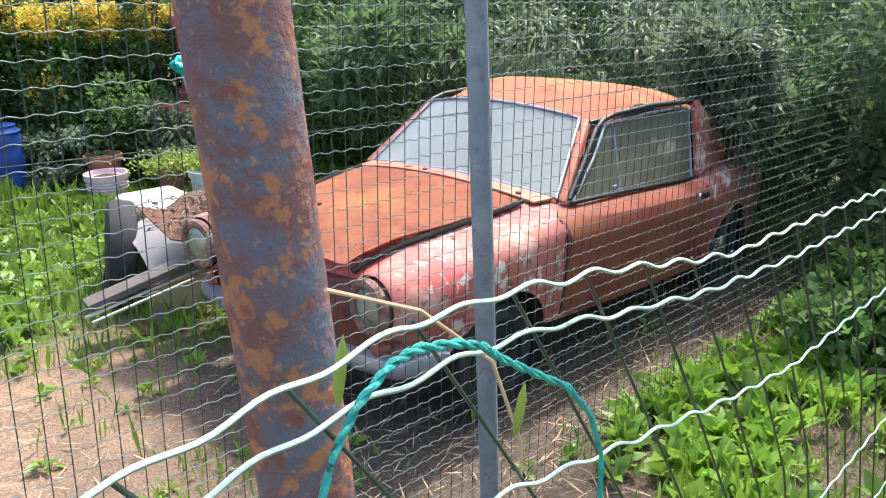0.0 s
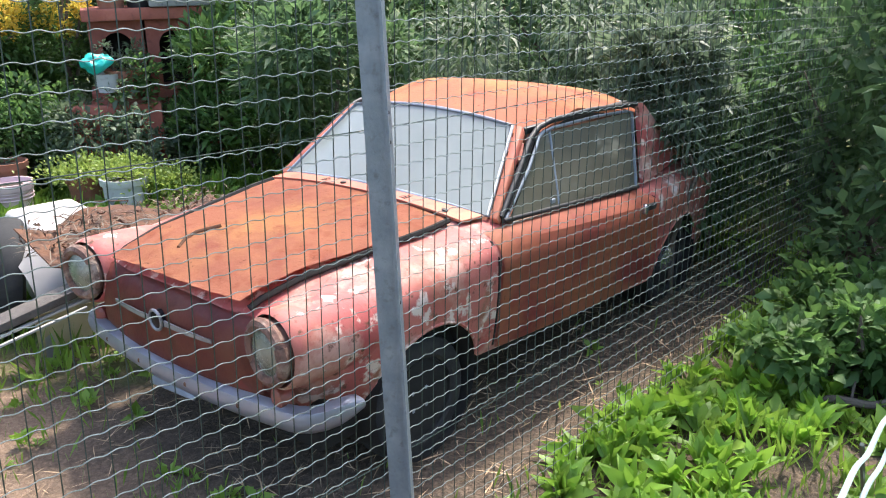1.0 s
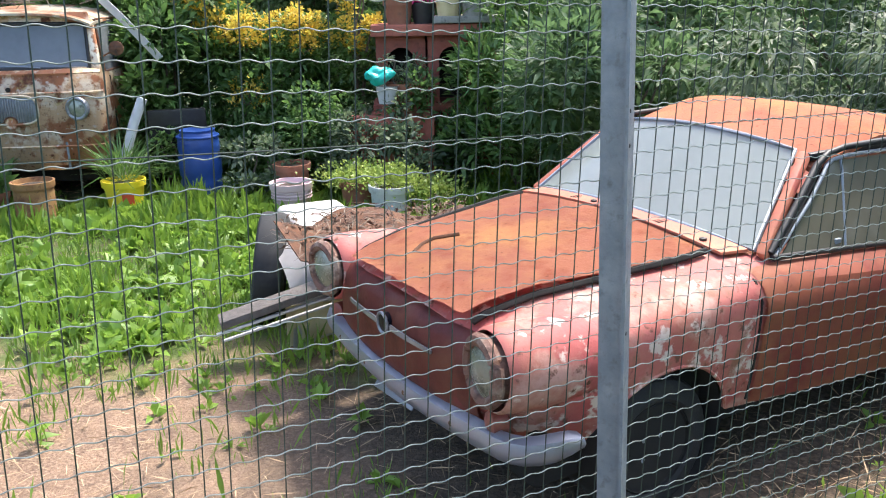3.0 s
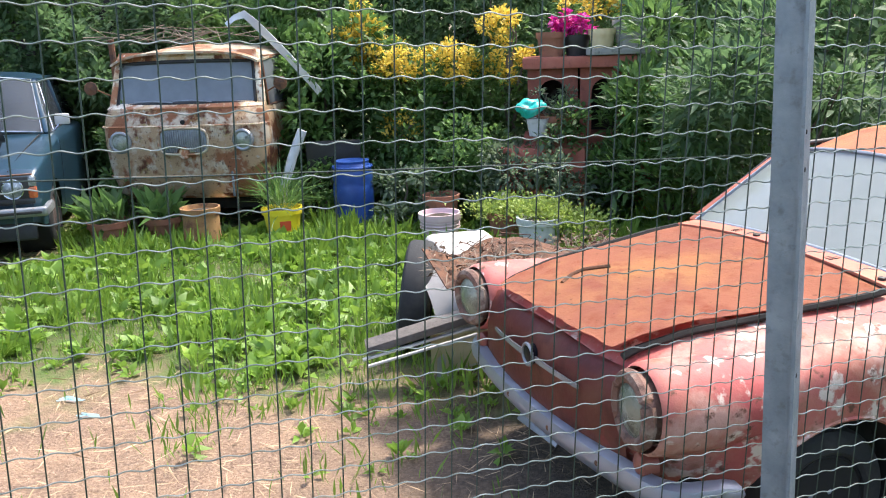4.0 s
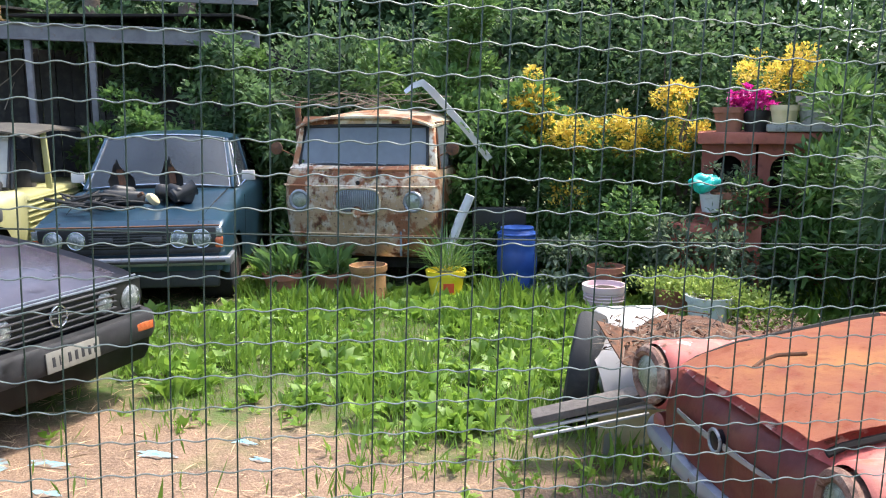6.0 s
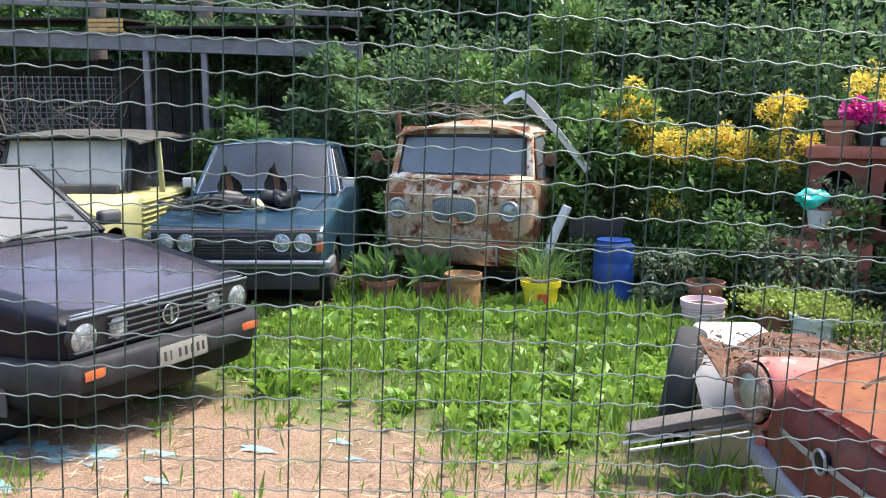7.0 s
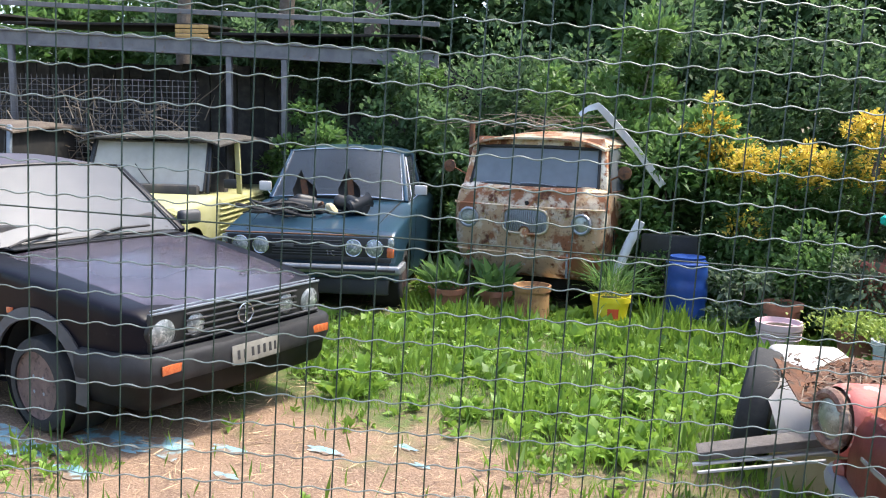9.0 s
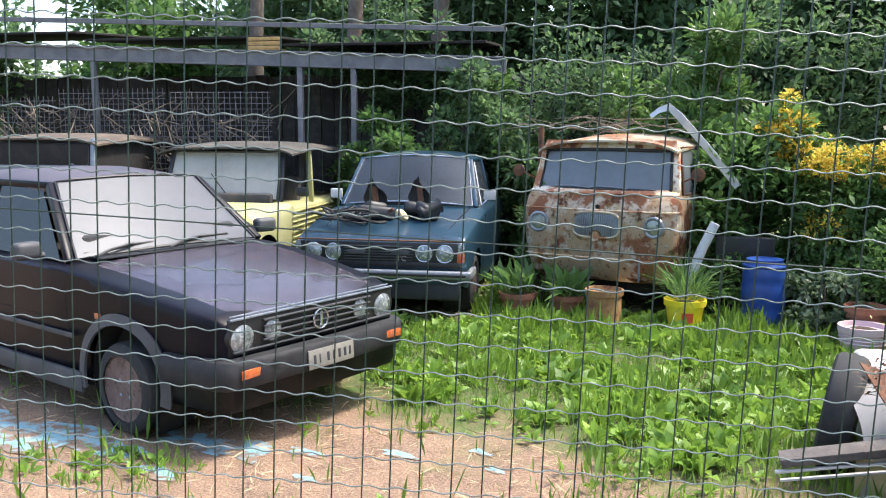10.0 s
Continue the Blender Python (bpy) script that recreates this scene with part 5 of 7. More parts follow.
    o = put("engine_part", (0.55, -0.02, 0.865), "blackened engine part with a pale cap", "car part")
    part("casting", box((0.24, 0.36, 0.13), (0.06, 0.20, 0.055), (6, 12, 18), 0.04, 3), M["grille_black"], o)
    part("casting_side", box((0.20, 0.2, 0.12), (0.06, -0.30, 0.09), (20, -10, 35), 0.03, 3), M["grille_black"], o)
    part("spout", lathe([(0.05, -0.12), (0.065, -0.1), (0.055, 0.06), (0.075, 0.1), (0.06, 0.105), (0.0001, 0.06)], 18, pose(0.02, -0.34, 0.11, 70, 10, 30)), M["grille_black"], o)
    part("pale_cap", lathe([(0.05, 0), (0.058, 0.03), (0.05, 0.07), (0.02, 0.085), (0.0001, 0.087)], 18, pose(-0.08, -0.07, 0.05, 60, -40, 0) @ Matrix.Diagonal((0.7, 1.3, 0.7, 1))), M["cream_pot"], o)
    part("red_tab", box((0.10, 0.02, 0.03), (-0.06, 0.02, 0.10), (0, 20, 40), 0.006), M["dark_rust"], o)
    rng = random.Random(3)
    for k in range(13):
        o = put("rubber_hose", (0.22 + rng.random() * 0.5, 0.30 + rng.random() * 0.38, 0.87), "black rubber hose lying in coils on the bonnet", "hose")
        a0, r = rng.random() * 6, 0.10 + rng.random() * 0.16
        part("hose", tube([(r * math.cos(a0 + k2 * 0.25), r * 0.9 * math.sin(a0 + k2 * 0.25) - 0.012 * k2, 0.02 + 0.006 * k + 0.03 * math.sin(k2 * 0.5 + k)) for k2 in range(20)], 0.008 + 0.004 * (k % 3), 6), M["rubber"], o)
saloon()

def rusty_van():
    c = thing("van", pose(-0.16, 3.58, 0, 0, 0, 96.3), "abandoned forward-control van, cream paint eaten by rust", "van")
    zs = [(0.34, 0.12, 0.62), (0.40, 0.04, 0.68), (0.6, -0.01, 0.72), (0.85, -0.02, 0.74), (1.0, 0.0, 0.74), (1.09, 0.035, 0.735), (1.14, 0.08, 0.72)]
    # front shell, bowed in plan, swept round into the sides
    v, f = [], []
    us = np.linspace(-1, 1, 41)
    for z, x, w in zs:
        for u in us:
            a = abs(u)
            y = w * math.copysign(min(1, 1 - (1 - min(1, a / 0.78)) ** 1.0) if a < 0.78 else 1, u)
            y = w * math.sin(min(1, a / 0.72) * math.pi / 2) * math.copysign(1, u)
            xx = x + 0.15 * min(1, a / 0.72) ** 5 + max(0, a - 0.72) / 0.28 * 2.4
            v.append((xx, y, z))
    n = len(us)
    f = [(i * n + k, i * n + k + 1, (i + 1) * n + k + 1, (i + 1) * n + k) for i in range(len(zs) - 1) for k in range(n - 1)]
    bm = bmesh.new()
    vs = [bm.verts.new(p) for p in v]
    for q in f:
        bm.faces.new([vs[i] for i in q])
    bmesh.ops.solidify(bm, geom=bm.faces[:], thickness=0.02)
    part("body", bm, M["van_paint"], c, "cream body blotched with brown rust", 40)
    part("underbody", box((2.3, 1.2, 0.5), (1.45, 0, 0.45), bevel=0.03), M["dark"], c)
    # upper cab
    xr = 2.5
    for s in (-1, 1):
        pillar(c, (0.20, 0.68 * s, 1.13), (0.33, 0.62 * s, 1.57), 0.07, 0.07, M["van_paint"], "windscreen_pillar")
        part("side_wall", strip([(0.95, 0.72 * s, 1.12), (xr, 0.72 * s, 1.12)], [(0.95, 0.66 * s, 1.58), (xr, 0.66 * s, 1.58)], 0.02 * s), M["van_paint"], c)
        q = [(0.28, 0.715 * s, 1.14), (0.95, 0.72 * s, 1.14), (0.95, 0.66 * s, 1.56), (0.38, 0.645 * s, 1.56)]
        pane(c, q if s < 0 else [q[1], q[0], q[3], q[2]], "glass_van", "side_window", "dark_rust", 0.01)
        headlight(c, -0.030, 0.548 * s, 0.868, 0.080, "lens_old", "dull_chrome", 0.07, 8 * s, 0.016)
        part("door_gap", tube([(0.42, 0.735 * s, 0.42), (0.34, 0.735 * s, 1.1)], 0.006, 5), M["dark"], c)
        m = part("wing_mirror", lathe([(0.0001, 0), (0.06, 0.01), (0.06, 0.025), (0.0001, 0.04)], 18, pose(0.2, 0.86 * s, 1.33, 0, -90, 0)), M["dark_rust"], c, "rusty round mirror")
        part("mirror_arm", tube([(0.25, 0.7 * s, 1.25), (0.22, 0.84 * s, 1.32)], 0.008, 6), M["dark_rust"], m)
        wheel(c, 0.75, s * 0.58, 0.25, 0.29, 0.15)
    part("header_rail", strip([(0.27 + 0.05 * (y / .62) ** 2, y, 1.53) for y in np.linspace(-0.64, 0.64, 15)], [(0.30 + 0.05 * (y / .62) ** 2, y, 1.61) for y in np.linspace(-0.62, 0.62, 15)], 0.04), M["van_paint"], c)
    part("scuttle", strip([(0.07 + 0.08 * (y / .7) ** 4, y, 1.12) for y in np.linspace(-0.71, 0.71, 19)], [(0.20 + 0.06 * (y / .7) ** 4, y, 1.175) for y in np.linspace(-0.69, 0.69, 19)], 0.03), M["van_paint"], c)
    pane(c, ((0.185, 0.63, 1.165), (0.185, -0.63, 1.165), (0.285, -0.60, 1.525), (0.285, 0.60, 1.525)), "glass_van", "windscreen", "grille_black", 0.018, 0.05)
    for s in (-1, 1):
        for z, y, dz in ((1.165, 0.63, 1), (1.525, 0.60, -1)):
            x = 0.185 + 0.10 * (z - 1.165) / 0.36
            part("corner_rubber", strip([(x - 0.004, s * (y - 0.07 + 0.07 * math.sin(q)), z + dz * (0.07 - 0.07 * math.cos(q))) for q in np.linspace(0, math.pi / 2, 8)], [(x - 0.004, s * (y + 0.004), z)] * 8, 0.008), M["grille_black"], c)
    roof(c, 0.20, xr, 0.665, 0.66, 1.625, 1.665, 1.63, M["van_roof"], 0.07, "roof", "pale flaking roof with rust", 0.05, 4)
    # grille
    g = part("grille", box((0.02, 0.41, 0.20), (-0.026, -0.02, 0.87), bevel=0.008), M["galvanised"], c, "small arched grille with upright bars")
    for k in range(19):
        y = -0.20 + k * 0.020
        hgt = 0.20 - 0.05 * ((y + 0.02) / 0.2) ** 4
        part("grille_bar", box((0.016, 0.008, hgt), (-0.042, y, 0.868 - (0.20 - hgt) / 2), bevel=0.003), M["dull_chrome"], g)
    ring = [(-0.043, -0.02 + 0.222 * math.copysign(abs(math.cos(a)) ** 0.5, math.cos(a)), 0.868 + 0.115 * math.copysign(abs(math.sin(a)) ** 0.6, math.sin(a))) for a in np.linspace(0, 2 * math.pi, 41)[:-1]]
    part("grille_surround", tube(ring, 0.011, 8, True), M["van_roof"], g, smooth=60)
    part("grille_notch", disc_at(pose(-0.050, -0.02, 0.765), 0.048, 0.012, 0.003), M["van_paint"], g)
    part("notch_lip", tube([(-0.052, -0.02 + 0.052 * math.cos(a), 0.765 + 0.052 * math.sin(a)) for a in np.linspace(0.1, math.pi - 0.1, 13)], 0.007, 6), M["dark_rust"], g)
    part("bonnet_handle", lathe([(0.02, 0), (0.02, 0.012), (0.0001, 0.016)], 12, pose(0.0, -0.02, 1.03, 0, -90, 0)), M["dark"], c)
    for y0 in (0.1, -0.25):
        part("wiper", tube([(0.12, y0, 1.19), (0.135, y0 + 0.18, 1.205), (0.15, y0 + 0.36, 1.20)], 0.006, 6), M["galvanised"], c)
    part("front_crease", tube([(-0.02 + 0.15 * (abs(u) / 0.72) ** 5, 0.745 * math.sin(u / 0.72 * math.pi / 2), 1.0) for u in np.linspace(-0.7, 0.7, 31)], 0.008, 6), M["van_paint"], c)
    part("front_crease", tube([(-0.005 + 0.15 * (abs(u) / 0.72) ** 5, 0.722 * math.sin(u / 0.72 * math.pi / 2), 0.56) for u in np.linspace(-0.7, 0.7, 31)], 0.008, 6), M["van_paint"], c)
    part("valance_strap", box((0.015, 0.02, 0.34), (0.0, -0.42, 0.54), (0, 0, 0), 0.004), M["galvanised"], c)
    seats(c, 0.85, 0.72, 0.3, dash=False)
rusty_van()

def yellow_utility():
    c = thing("utility_car", pose(-3.58, 1.50, 0, 0, 0, 117), "pale yellow open plastic utility car with dark canvas roof", "car")
    wheels = [(0.6, 0.3), (2.95, 0.3)]
    top = [(0, 0.70), (0.05, 0.78), (0.3, 0.86), (1.1, 0.95), (1.25, 0.95), (1.3, 0.9), (3.45, 0.9), (3.5, 0.7)]
    width = [(0, 0.60), (0.1, 0.66), (0.5, 0.72), (1.2, 0.76), (3.5, 0.76)]
    crease = [(0, 0.62), (0.3, 0.72), (1.2, 0.82), (3.5, 0.82)]
    car_body(c, M["yellow_paint"], 3.5, top, width, crease, [(0, 5), (3.5, 7)], [(0, 0.4), (3.5, 0.36)], wheels, 0.36, "body", "pale yellow ribbed plastic body", steps=40)
    under(c, 3.4, 0.6, 0.3, 0.7, 0.3)
    for s in (-1, 1):
        for k in range(7):
            part("side_rib", box((2.1, 0.02, 0.018), (2.3, 0.765 * s, 0.50 + 0.055 * k), bevel=0.006), M["yellow_paint"], c)
            part("fender_rib", box((0.8, 0.016, 0.014), (0.62, (0.60 + 0.02 * k) * s, 0.86 + 0.004 * k - 0.013 * k), bevel=0.004), M["yellow_paint"], c)
        for wx, wz in wheels:
            wheel(c, wx, s * 0.64, 0.29, 0.30, 0.14)
        pillar(c, (1.16, 0.66 * s, 0.95), (1.36, 0.64 * s, 1.50), 0.05, 0.05, M["grille_black"], "screen_post")
        pillar(c, (2.0, 0.72 * s, 0.88), (1.98, 0.70 * s, 1.52), 0.05, 0.06, M["yellow_paint"], "roof_post")
        pillar(c, (3.35, 0.72 * s, 0.88), (3.3, 0.70 * s, 1.52), 0.05, 0.06, M["yellow_paint"], "roof_post")
        headlight(c, 0.0, 0.47 * s, 0.66, 0.085, "lens", "yellow_paint", 0.05)
        part("side_mirror", box((0.02, 0.14, 0.1), (1.3, 0.86 * s, 1.05), bevel=0.01), M["grille_black"], c)
    pane(c, ((1.12, 0.64, 0.97), (1.12, -0.64, 0.97), (1.34, -0.62, 1.48), (1.34, 0.62, 1.48)), "glass_screen", "windscreen", "grille_black", 0.016)
    part("wiper", tube([(1.10, -0.1, 0.99), (1.16, 0.05, 1.14), (1.2, 0.14, 1.24)], 0.006, 6), M["grille_black"], c)
    roof(c, 1.22, 3.4, 0.78, 0.74, 1.53, 1.57, 1.52, M["soft_top"], 0.05, "canvas_roof", "dirty dark canvas roof", 0.0, 8)
    seats(c, 1.8, 0.6, 0.34)
yellow_utility()

def covered_jeep():
    c = thing("offroad_car", pose(-5.75, 0.75, 0, 0, 0, 120), "old off-road car with a brown litter-covered roof", "car")
    part("body", box((3.2, 1.5, 0.6), (1.6, 0, 0.72), bevel=0.05, seg=3), M["dark_rust"], c)
    part("cabin", box((2.1, 1.36, 0.55), (2.0, 0, 1.3), bevel=0.04), M["dark"], c)
    roof(c, 0.95, 3.1, 0.76, 0.76, 1.62, 1.66, 1.62, M["brown_roof"], 0.05, "roof", "brown roof under fallen litter", 0.02, 7)
    for s in (-1, 1):
        pillar(c, (0.93, 0.70 * s, 1.0), (1.0, 0.70 * s, 1.62), 0.05, 0.05, M["galvanised"], "screen_post")
        for x in (0.6, 2.6):
            wheel(c, x, 0.68 * s, 0.32, 0.33, 0.16)
    pane(c, ((0.92, 0.66, 1.05), (0.92, -0.66, 1.05), (0.98, -0.66, 1.58), (0.98, 0.66, 1.58)), "glass_van", "windscreen", "grille_black", 0.012)
covered_jeep()

# ---------------------------------------------------------------- white wreck beside the coupe
def wreck():
    m = pose(2.62, 1.02, 0, 0, 0, 20)
    c = thing("wrecked_front_end", m, "cut-off white car front lying beside the coupe", "car part")
    v, f = [], []
    for i in range(15):
        t = i / 14
        x = -0.08 + t * 0.50
        for k in range(13):
            a = math.pi / 2 * k / 12
            v.append((x + 0.02 * math.sin(a * 3), -0.35 + 0.42 * (1 - math.cos(a)) * 0.9, 0.08 + 0.47 * math.sin(a) ** 0.8 - 0.10 * (1 - t) ** 3))
    f = [(i * 13 + k, (i + 1) * 13 + k, (i + 1) * 13 + k + 1, i * 13 + k + 1) for i in range(14) for k in range(12)]
    bm = bmesh.new()
    vs = [bm.verts.new(p) for p in v]
    for q in f:
        bm.faces.new([vs[i] for i in q])
    bmesh.ops.solidify(bm, geom=bm.faces[:], thickness=0.008)
    part("wing", bm, M["white_paint"], c, "chalky white dented wing")
    part("inner_wing", box((0.40, 0.7, 0.5), (0.24, 0.36, 0.27), (0, 0, 5), 0.05, 3), M["white_paint"], c)
    part("torn_skirt", strip([(x, -0.36 - 0.02 * math.sin(x * 20), 0.05 + 0.03 * math.sin(x * 14)) for x in np.linspace(-0.1, 0.5, 15)], [(x, -0.34, 0.24) for x in np.linspace(-0.1, 0.5, 15)], 0.006), M["cream_pot"], c)
    t = thing("spare_wheel", pose(2.47, 1.16, 0.30, 0, 8, 8), "worn black tyre standing against the white wreck", "tyre")
    wheel(t, 0, -0.02, 0, 0.30, 0.16, turn=90)
    o = thing("window_frame", pose(2.36, 1.16, 0.0, 0, 16, 10), "dark window frame leaning on the tyre", "frame")
    part("frame", tube([(0, -0.28, 0.02), (0, 0.28, 0.02), (0, 0.2, 0.56), (0, -0.14, 0.56)], 0.018, 8, True), M["grille_black"], o)
    part("pane", box((0.006, 0.44, 0.48), (0, 0.0, 0.28), bevel=0.002), M["glass_side"], o)
    p = thing("plank", look((2.65, 0.60, 0.30), (3.05, 0.75, 0.40)), "weathered grey wooden plank laid on the wreck", "plank")
    part("board", box((0.13, 0.04, 0.64), (0, 0, 0.0), bevel=0.006), M["old_wood"], p)
    q = thing("trim_strip", look((2.64, 0.54, 0.25), (3.0, 0.68, 0.33)), "pale aluminium trim strip under the plank", "trim")
    part("strip", box((0.025, 0.012, 0.62), (0, 0, 0), bevel=0.003), M["white_paint"], q)
    part("strip", box((0.018, 0.012, 0.55), (0.05, -0.02, 0.02), bevel=0.003), M["white_paint"], q)
    r = thing("rusty_plate", pose(2.95, 0.82, 0.585, 8, -6, 25) @ Matrix.Diagonal((0.6, 0.6, 0.8, 1)), "crumpled rusty sheet with dead twigs on it", "scrap metal")
    part("sheet", strip([(x, -0.16 + 0.03 * math.sin(9 * x), 0.02 * math.sin(14 * x)) for x in np.linspace(-0.22, 0.3, 16)], [(x, 0.2 + 0.03 * math.cos(7 * x), 0.06 + 0.025 * math.sin(11 * x + 1)) for x in np.linspace(-0.22, 0.3, 16)], 0.006), M["dark_rust"], r)
    rng = random.Random(8)
    for k in range(24):
        a = Vector((rng.uniform(-0.2, 0.3), rng.uniform(-0.15, 0.2), 0.04))
        part("twig", tube([a, a + Vector((rng.uniform(-0.1, 0.1), rng.uniform(-0.1, 0.1), 0.04)), a + Vector((rng.uniform(-0.2, 0.2), rng.uniform(-0.2, 0.2), rng.uniform(0.0, 0.1)))], 0.004, 5), M["twig"] if k % 2 else M["dark_rust"], r)
wreck()

def debris():
    m = pose(3.263, -0.524, 0, 0, 0, 31.95)
    o = thing("dry_plant_heap", m @ pose(0.45, 0.93, 0), "rusty sheet heaped with dead plants and straw beside the coupe", "debris")
    lo = [(x, -0.14 + 0.03 * math.sin(8 * x), 0.62 + 0.04 * math.sin(7 * x) - 0.05 * x) for x in np.linspace(-0.45, 0.55, 24)]
    hi = [(x, 0.22 + 0.04 * math.cos(6 * x), 0.70 + 0.03 * math.sin(11 * x + 1) - 0.06 * x) for x in np.linspace(-0.45, 0.55, 24)]
    part("sheet", strip(lo, hi, 0.006), M["dark_rust"], o, "crumpled brown rusted sheet")
    part("support", box((0.34, 0.2, 0.56), (0.25, 0.08, 0.28), (0, 0, 4), 0.03), M["dark"], o)
    rng = np.random.default_rng(77)
    n = 520
    p = np.stack([rng.uniform(-0.45, 0.55, n), rng.uniform(-0.15, 0.25, n), rng.uniform(0.64, 0.74, n)], 1)
    d = rng.normal(0, 1, (n, 3)) * (1, 1, 0.35) + (0, 0, 0.25)
    l = new("straw", leaf_mesh("heap_straw", p, d, rng.uniform(0.04, 0.11, n), M["twig"], 0.06, 12, 0.1, 0.15))
    l.parent = o
    l = new("dead_leaves", leaf_mesh("heap_leaves", p[:420] + (0, 0, 0.01), d[:420], rng.uniform(0.02, 0.045, 420), M["dead_leaf"], 0.4, 13, 0.4, 0.3))
    l.parent = o
debris()

# ---------------------------------------------------------------- pots and garden things
def pot(name, at, r0, r1, h, mat, label, category="plant pot", rim=0.02, scale=1.0):
    o = thing(name, pose(*at), label, category)
    part("shell", lathe([(r0, 0), (r1 * 0.97, h - 0.05), (r1 * 1.06, h - 0.05), (r1 * 1.08, h), (r1 * 0.97, h), (r1 * 0.92, h - 0.035), (0.0001, h - 0.04)], 28), M[mat], o)
    part("soil", lathe([(r1 * 0.93, h - 0.045), (r1 * 0.5, h - 0.025), (0.0001, h - 0.02)], 20), M["soil"], o)
    return o

def tuft(name, at, n, length, mat, label, seed, wide=0.16, spread=0.12, category="plant", lean=0.5, droop=0.3):
    """Strap leaves growing out of one foot."""
    rng = np.random.default_rng(seed)
    a = rng.uniform(0, 2 * np.pi, n)
    tilt = rng.uniform(0.1, 1.0, n) * lean
    d = np.stack([np.cos(a) * tilt, np.sin(a) * tilt, np.ones(n)], 1)
    p = np.stack([np.cos(a) * spread * rng.random(n), np.sin(a) * spread * rng.random(n), np.zeros(n)], 1)
    ob = thing(name, pose(*at), label, category)
    l = new("leaves", leaf_mesh(name + "_leaves", p, d, length * rng.uniform(0.6, 1.15, n), M[mat], wide, seed, 0.3, droop))
    l.parent = ob
    return ob

pot("bucket", (0.74, 3.50, 0), 0.12, 0.165, 0.30, "yellow_plastic", "bright yellow plastic bucket pot with a red label")
lb = thing("label_sticker", pose(0.74, 3.50, 0, 0, 0, 300), "red label on the yellow bucket", "label")
part("sticker", strip([(0.150 * math.cos(a), 0.150 * math.sin(a), 0.12) for a in np.linspace(-0.3, 0.3, 8)], [(0.160 * math.cos(a), 0.160 * math.sin(a), 0.205) for a in np.linspace(-0.3, 0.3, 8)], -0.003), M["red_label"], lb)
tuft("spiky_plant", (0.74, 3.50, 0.27), 150, 0.62, "leaf_fresh", "thin grassy plant growing in the yellow bucket", 5, 0.022, 0.13, lean=0.55)
pot("plant_pot", (-0.36, 3.45, 0), 0.10, 0.15, 0.22, "terracotta", "terracotta pot of strap-leaved plants")
pot("plant_pot", (-0.78, 3.27, 0), 0.12, 0.17, 0.22, "terracotta", "terracotta pot half hidden by weeds")
tuft("aspidistra", (-0.36, 3.45, 0.2), 70, 0.44, "leaf_fresh", "broad green strap leaves in a terracotta pot", 6, 0.16, 0.17, lean=0.55)
tuft("aspidistra", (-0.78, 3.27, 0.2), 60, 0.48, "leaf_mid", "dull green strap leaves in a terracotta pot", 7, 0.12, 0.2, lean=0.6)
rb = pot("rusty_drum", (0.11, 3.25, 0), 0.155, 0.155, 0.35, "rust_drum", "rusty ochre metal drum with dead twigs", "drum")
pot("pink_bucket", (2.13, 3.47, 0), 0.14, 0.165, 0.27, "pink_plastic", "faded pink plastic tub with ribbed rim")
for k in range(3):
    rg = thing("tub_rib", pose(2.13, 3.47, 0.15 + 0.026 * k), "raised rib round the pink tub", "rim")
    part("rib", tube([(0.163 * math.cos(a), 0.163 * math.sin(a), 0) for a in np.linspace(0, 2 * math.pi, 33)[:-1]], 0.006, 6, True), M["pink_plastic"], rg)
pot("plant_pot", (2.08, 3.80, 0.0), 0.11, 0.15, 0.36, "terracotta", "terracotta pot behind the pink tub")
pot("plant_pot", (2.67, 3.52, 0.0), 0.11, 0.145, 0.27, "terracotta", "terracotta pot of lime succulents")
pot("grey_tub", (2.97, 3.24, 0.0), 0.15, 0.17, 0.29, "grey_bin", "whitish weathered tub beside the succulents", "tub")
for k, (x, y, z, r, n) in enumerate(((2.66, 3.54, 0.29, 0.26, 1500), (2.96, 3.34, 0.32, 0.24, 1200), (3.27, 3.25, 0.24, 0.24, 900))):
    rng = np.random.default_rng(40 + k)
    pp = rng.normal(0, 1, (n, 3)) * (r * 0.5, r * 0.5, 0.05)
    ob = thing("succulent", pose(x, y, z), "mound of lime green succulent spilling over its pot", "plant")
    l = new("leaves", leaf_mesh("succulent_leaves", pp, np.tile((0, 0, 1.0), (n, 1)) + pp * 2, np.full(n, 0.045), M["leaf_lime"], 0.5, k))
    l.parent = ob

def plastic_drum():
    o = thing("plastic_drum", pose(1.26, 3.92, 0), "blue plastic barrel standing among the shrubs", "barrel")
    part("barrel", lathe([(0.15, 0.0), (0.17, 0.03), (0.178, 0.2), (0.17, 0.23), (0.18, 0.26), (0.18, 0.42), (0.17, 0.45), (0.178, 0.48), (0.17, 0.58), (0.145, 0.62), (0.15, 0.64), (0.13, 0.64), (0.0001, 0.62)], 36), M["blue_plastic"], o)
    part("rim_band", tube([(0.17 * math.cos(a), 0.17 * math.sin(a), 0.585) for a in np.linspace(0, 2 * math.pi, 37)[:-1]], 0.012, 8, True), M["blue_plastic"], o)
plastic_drum()

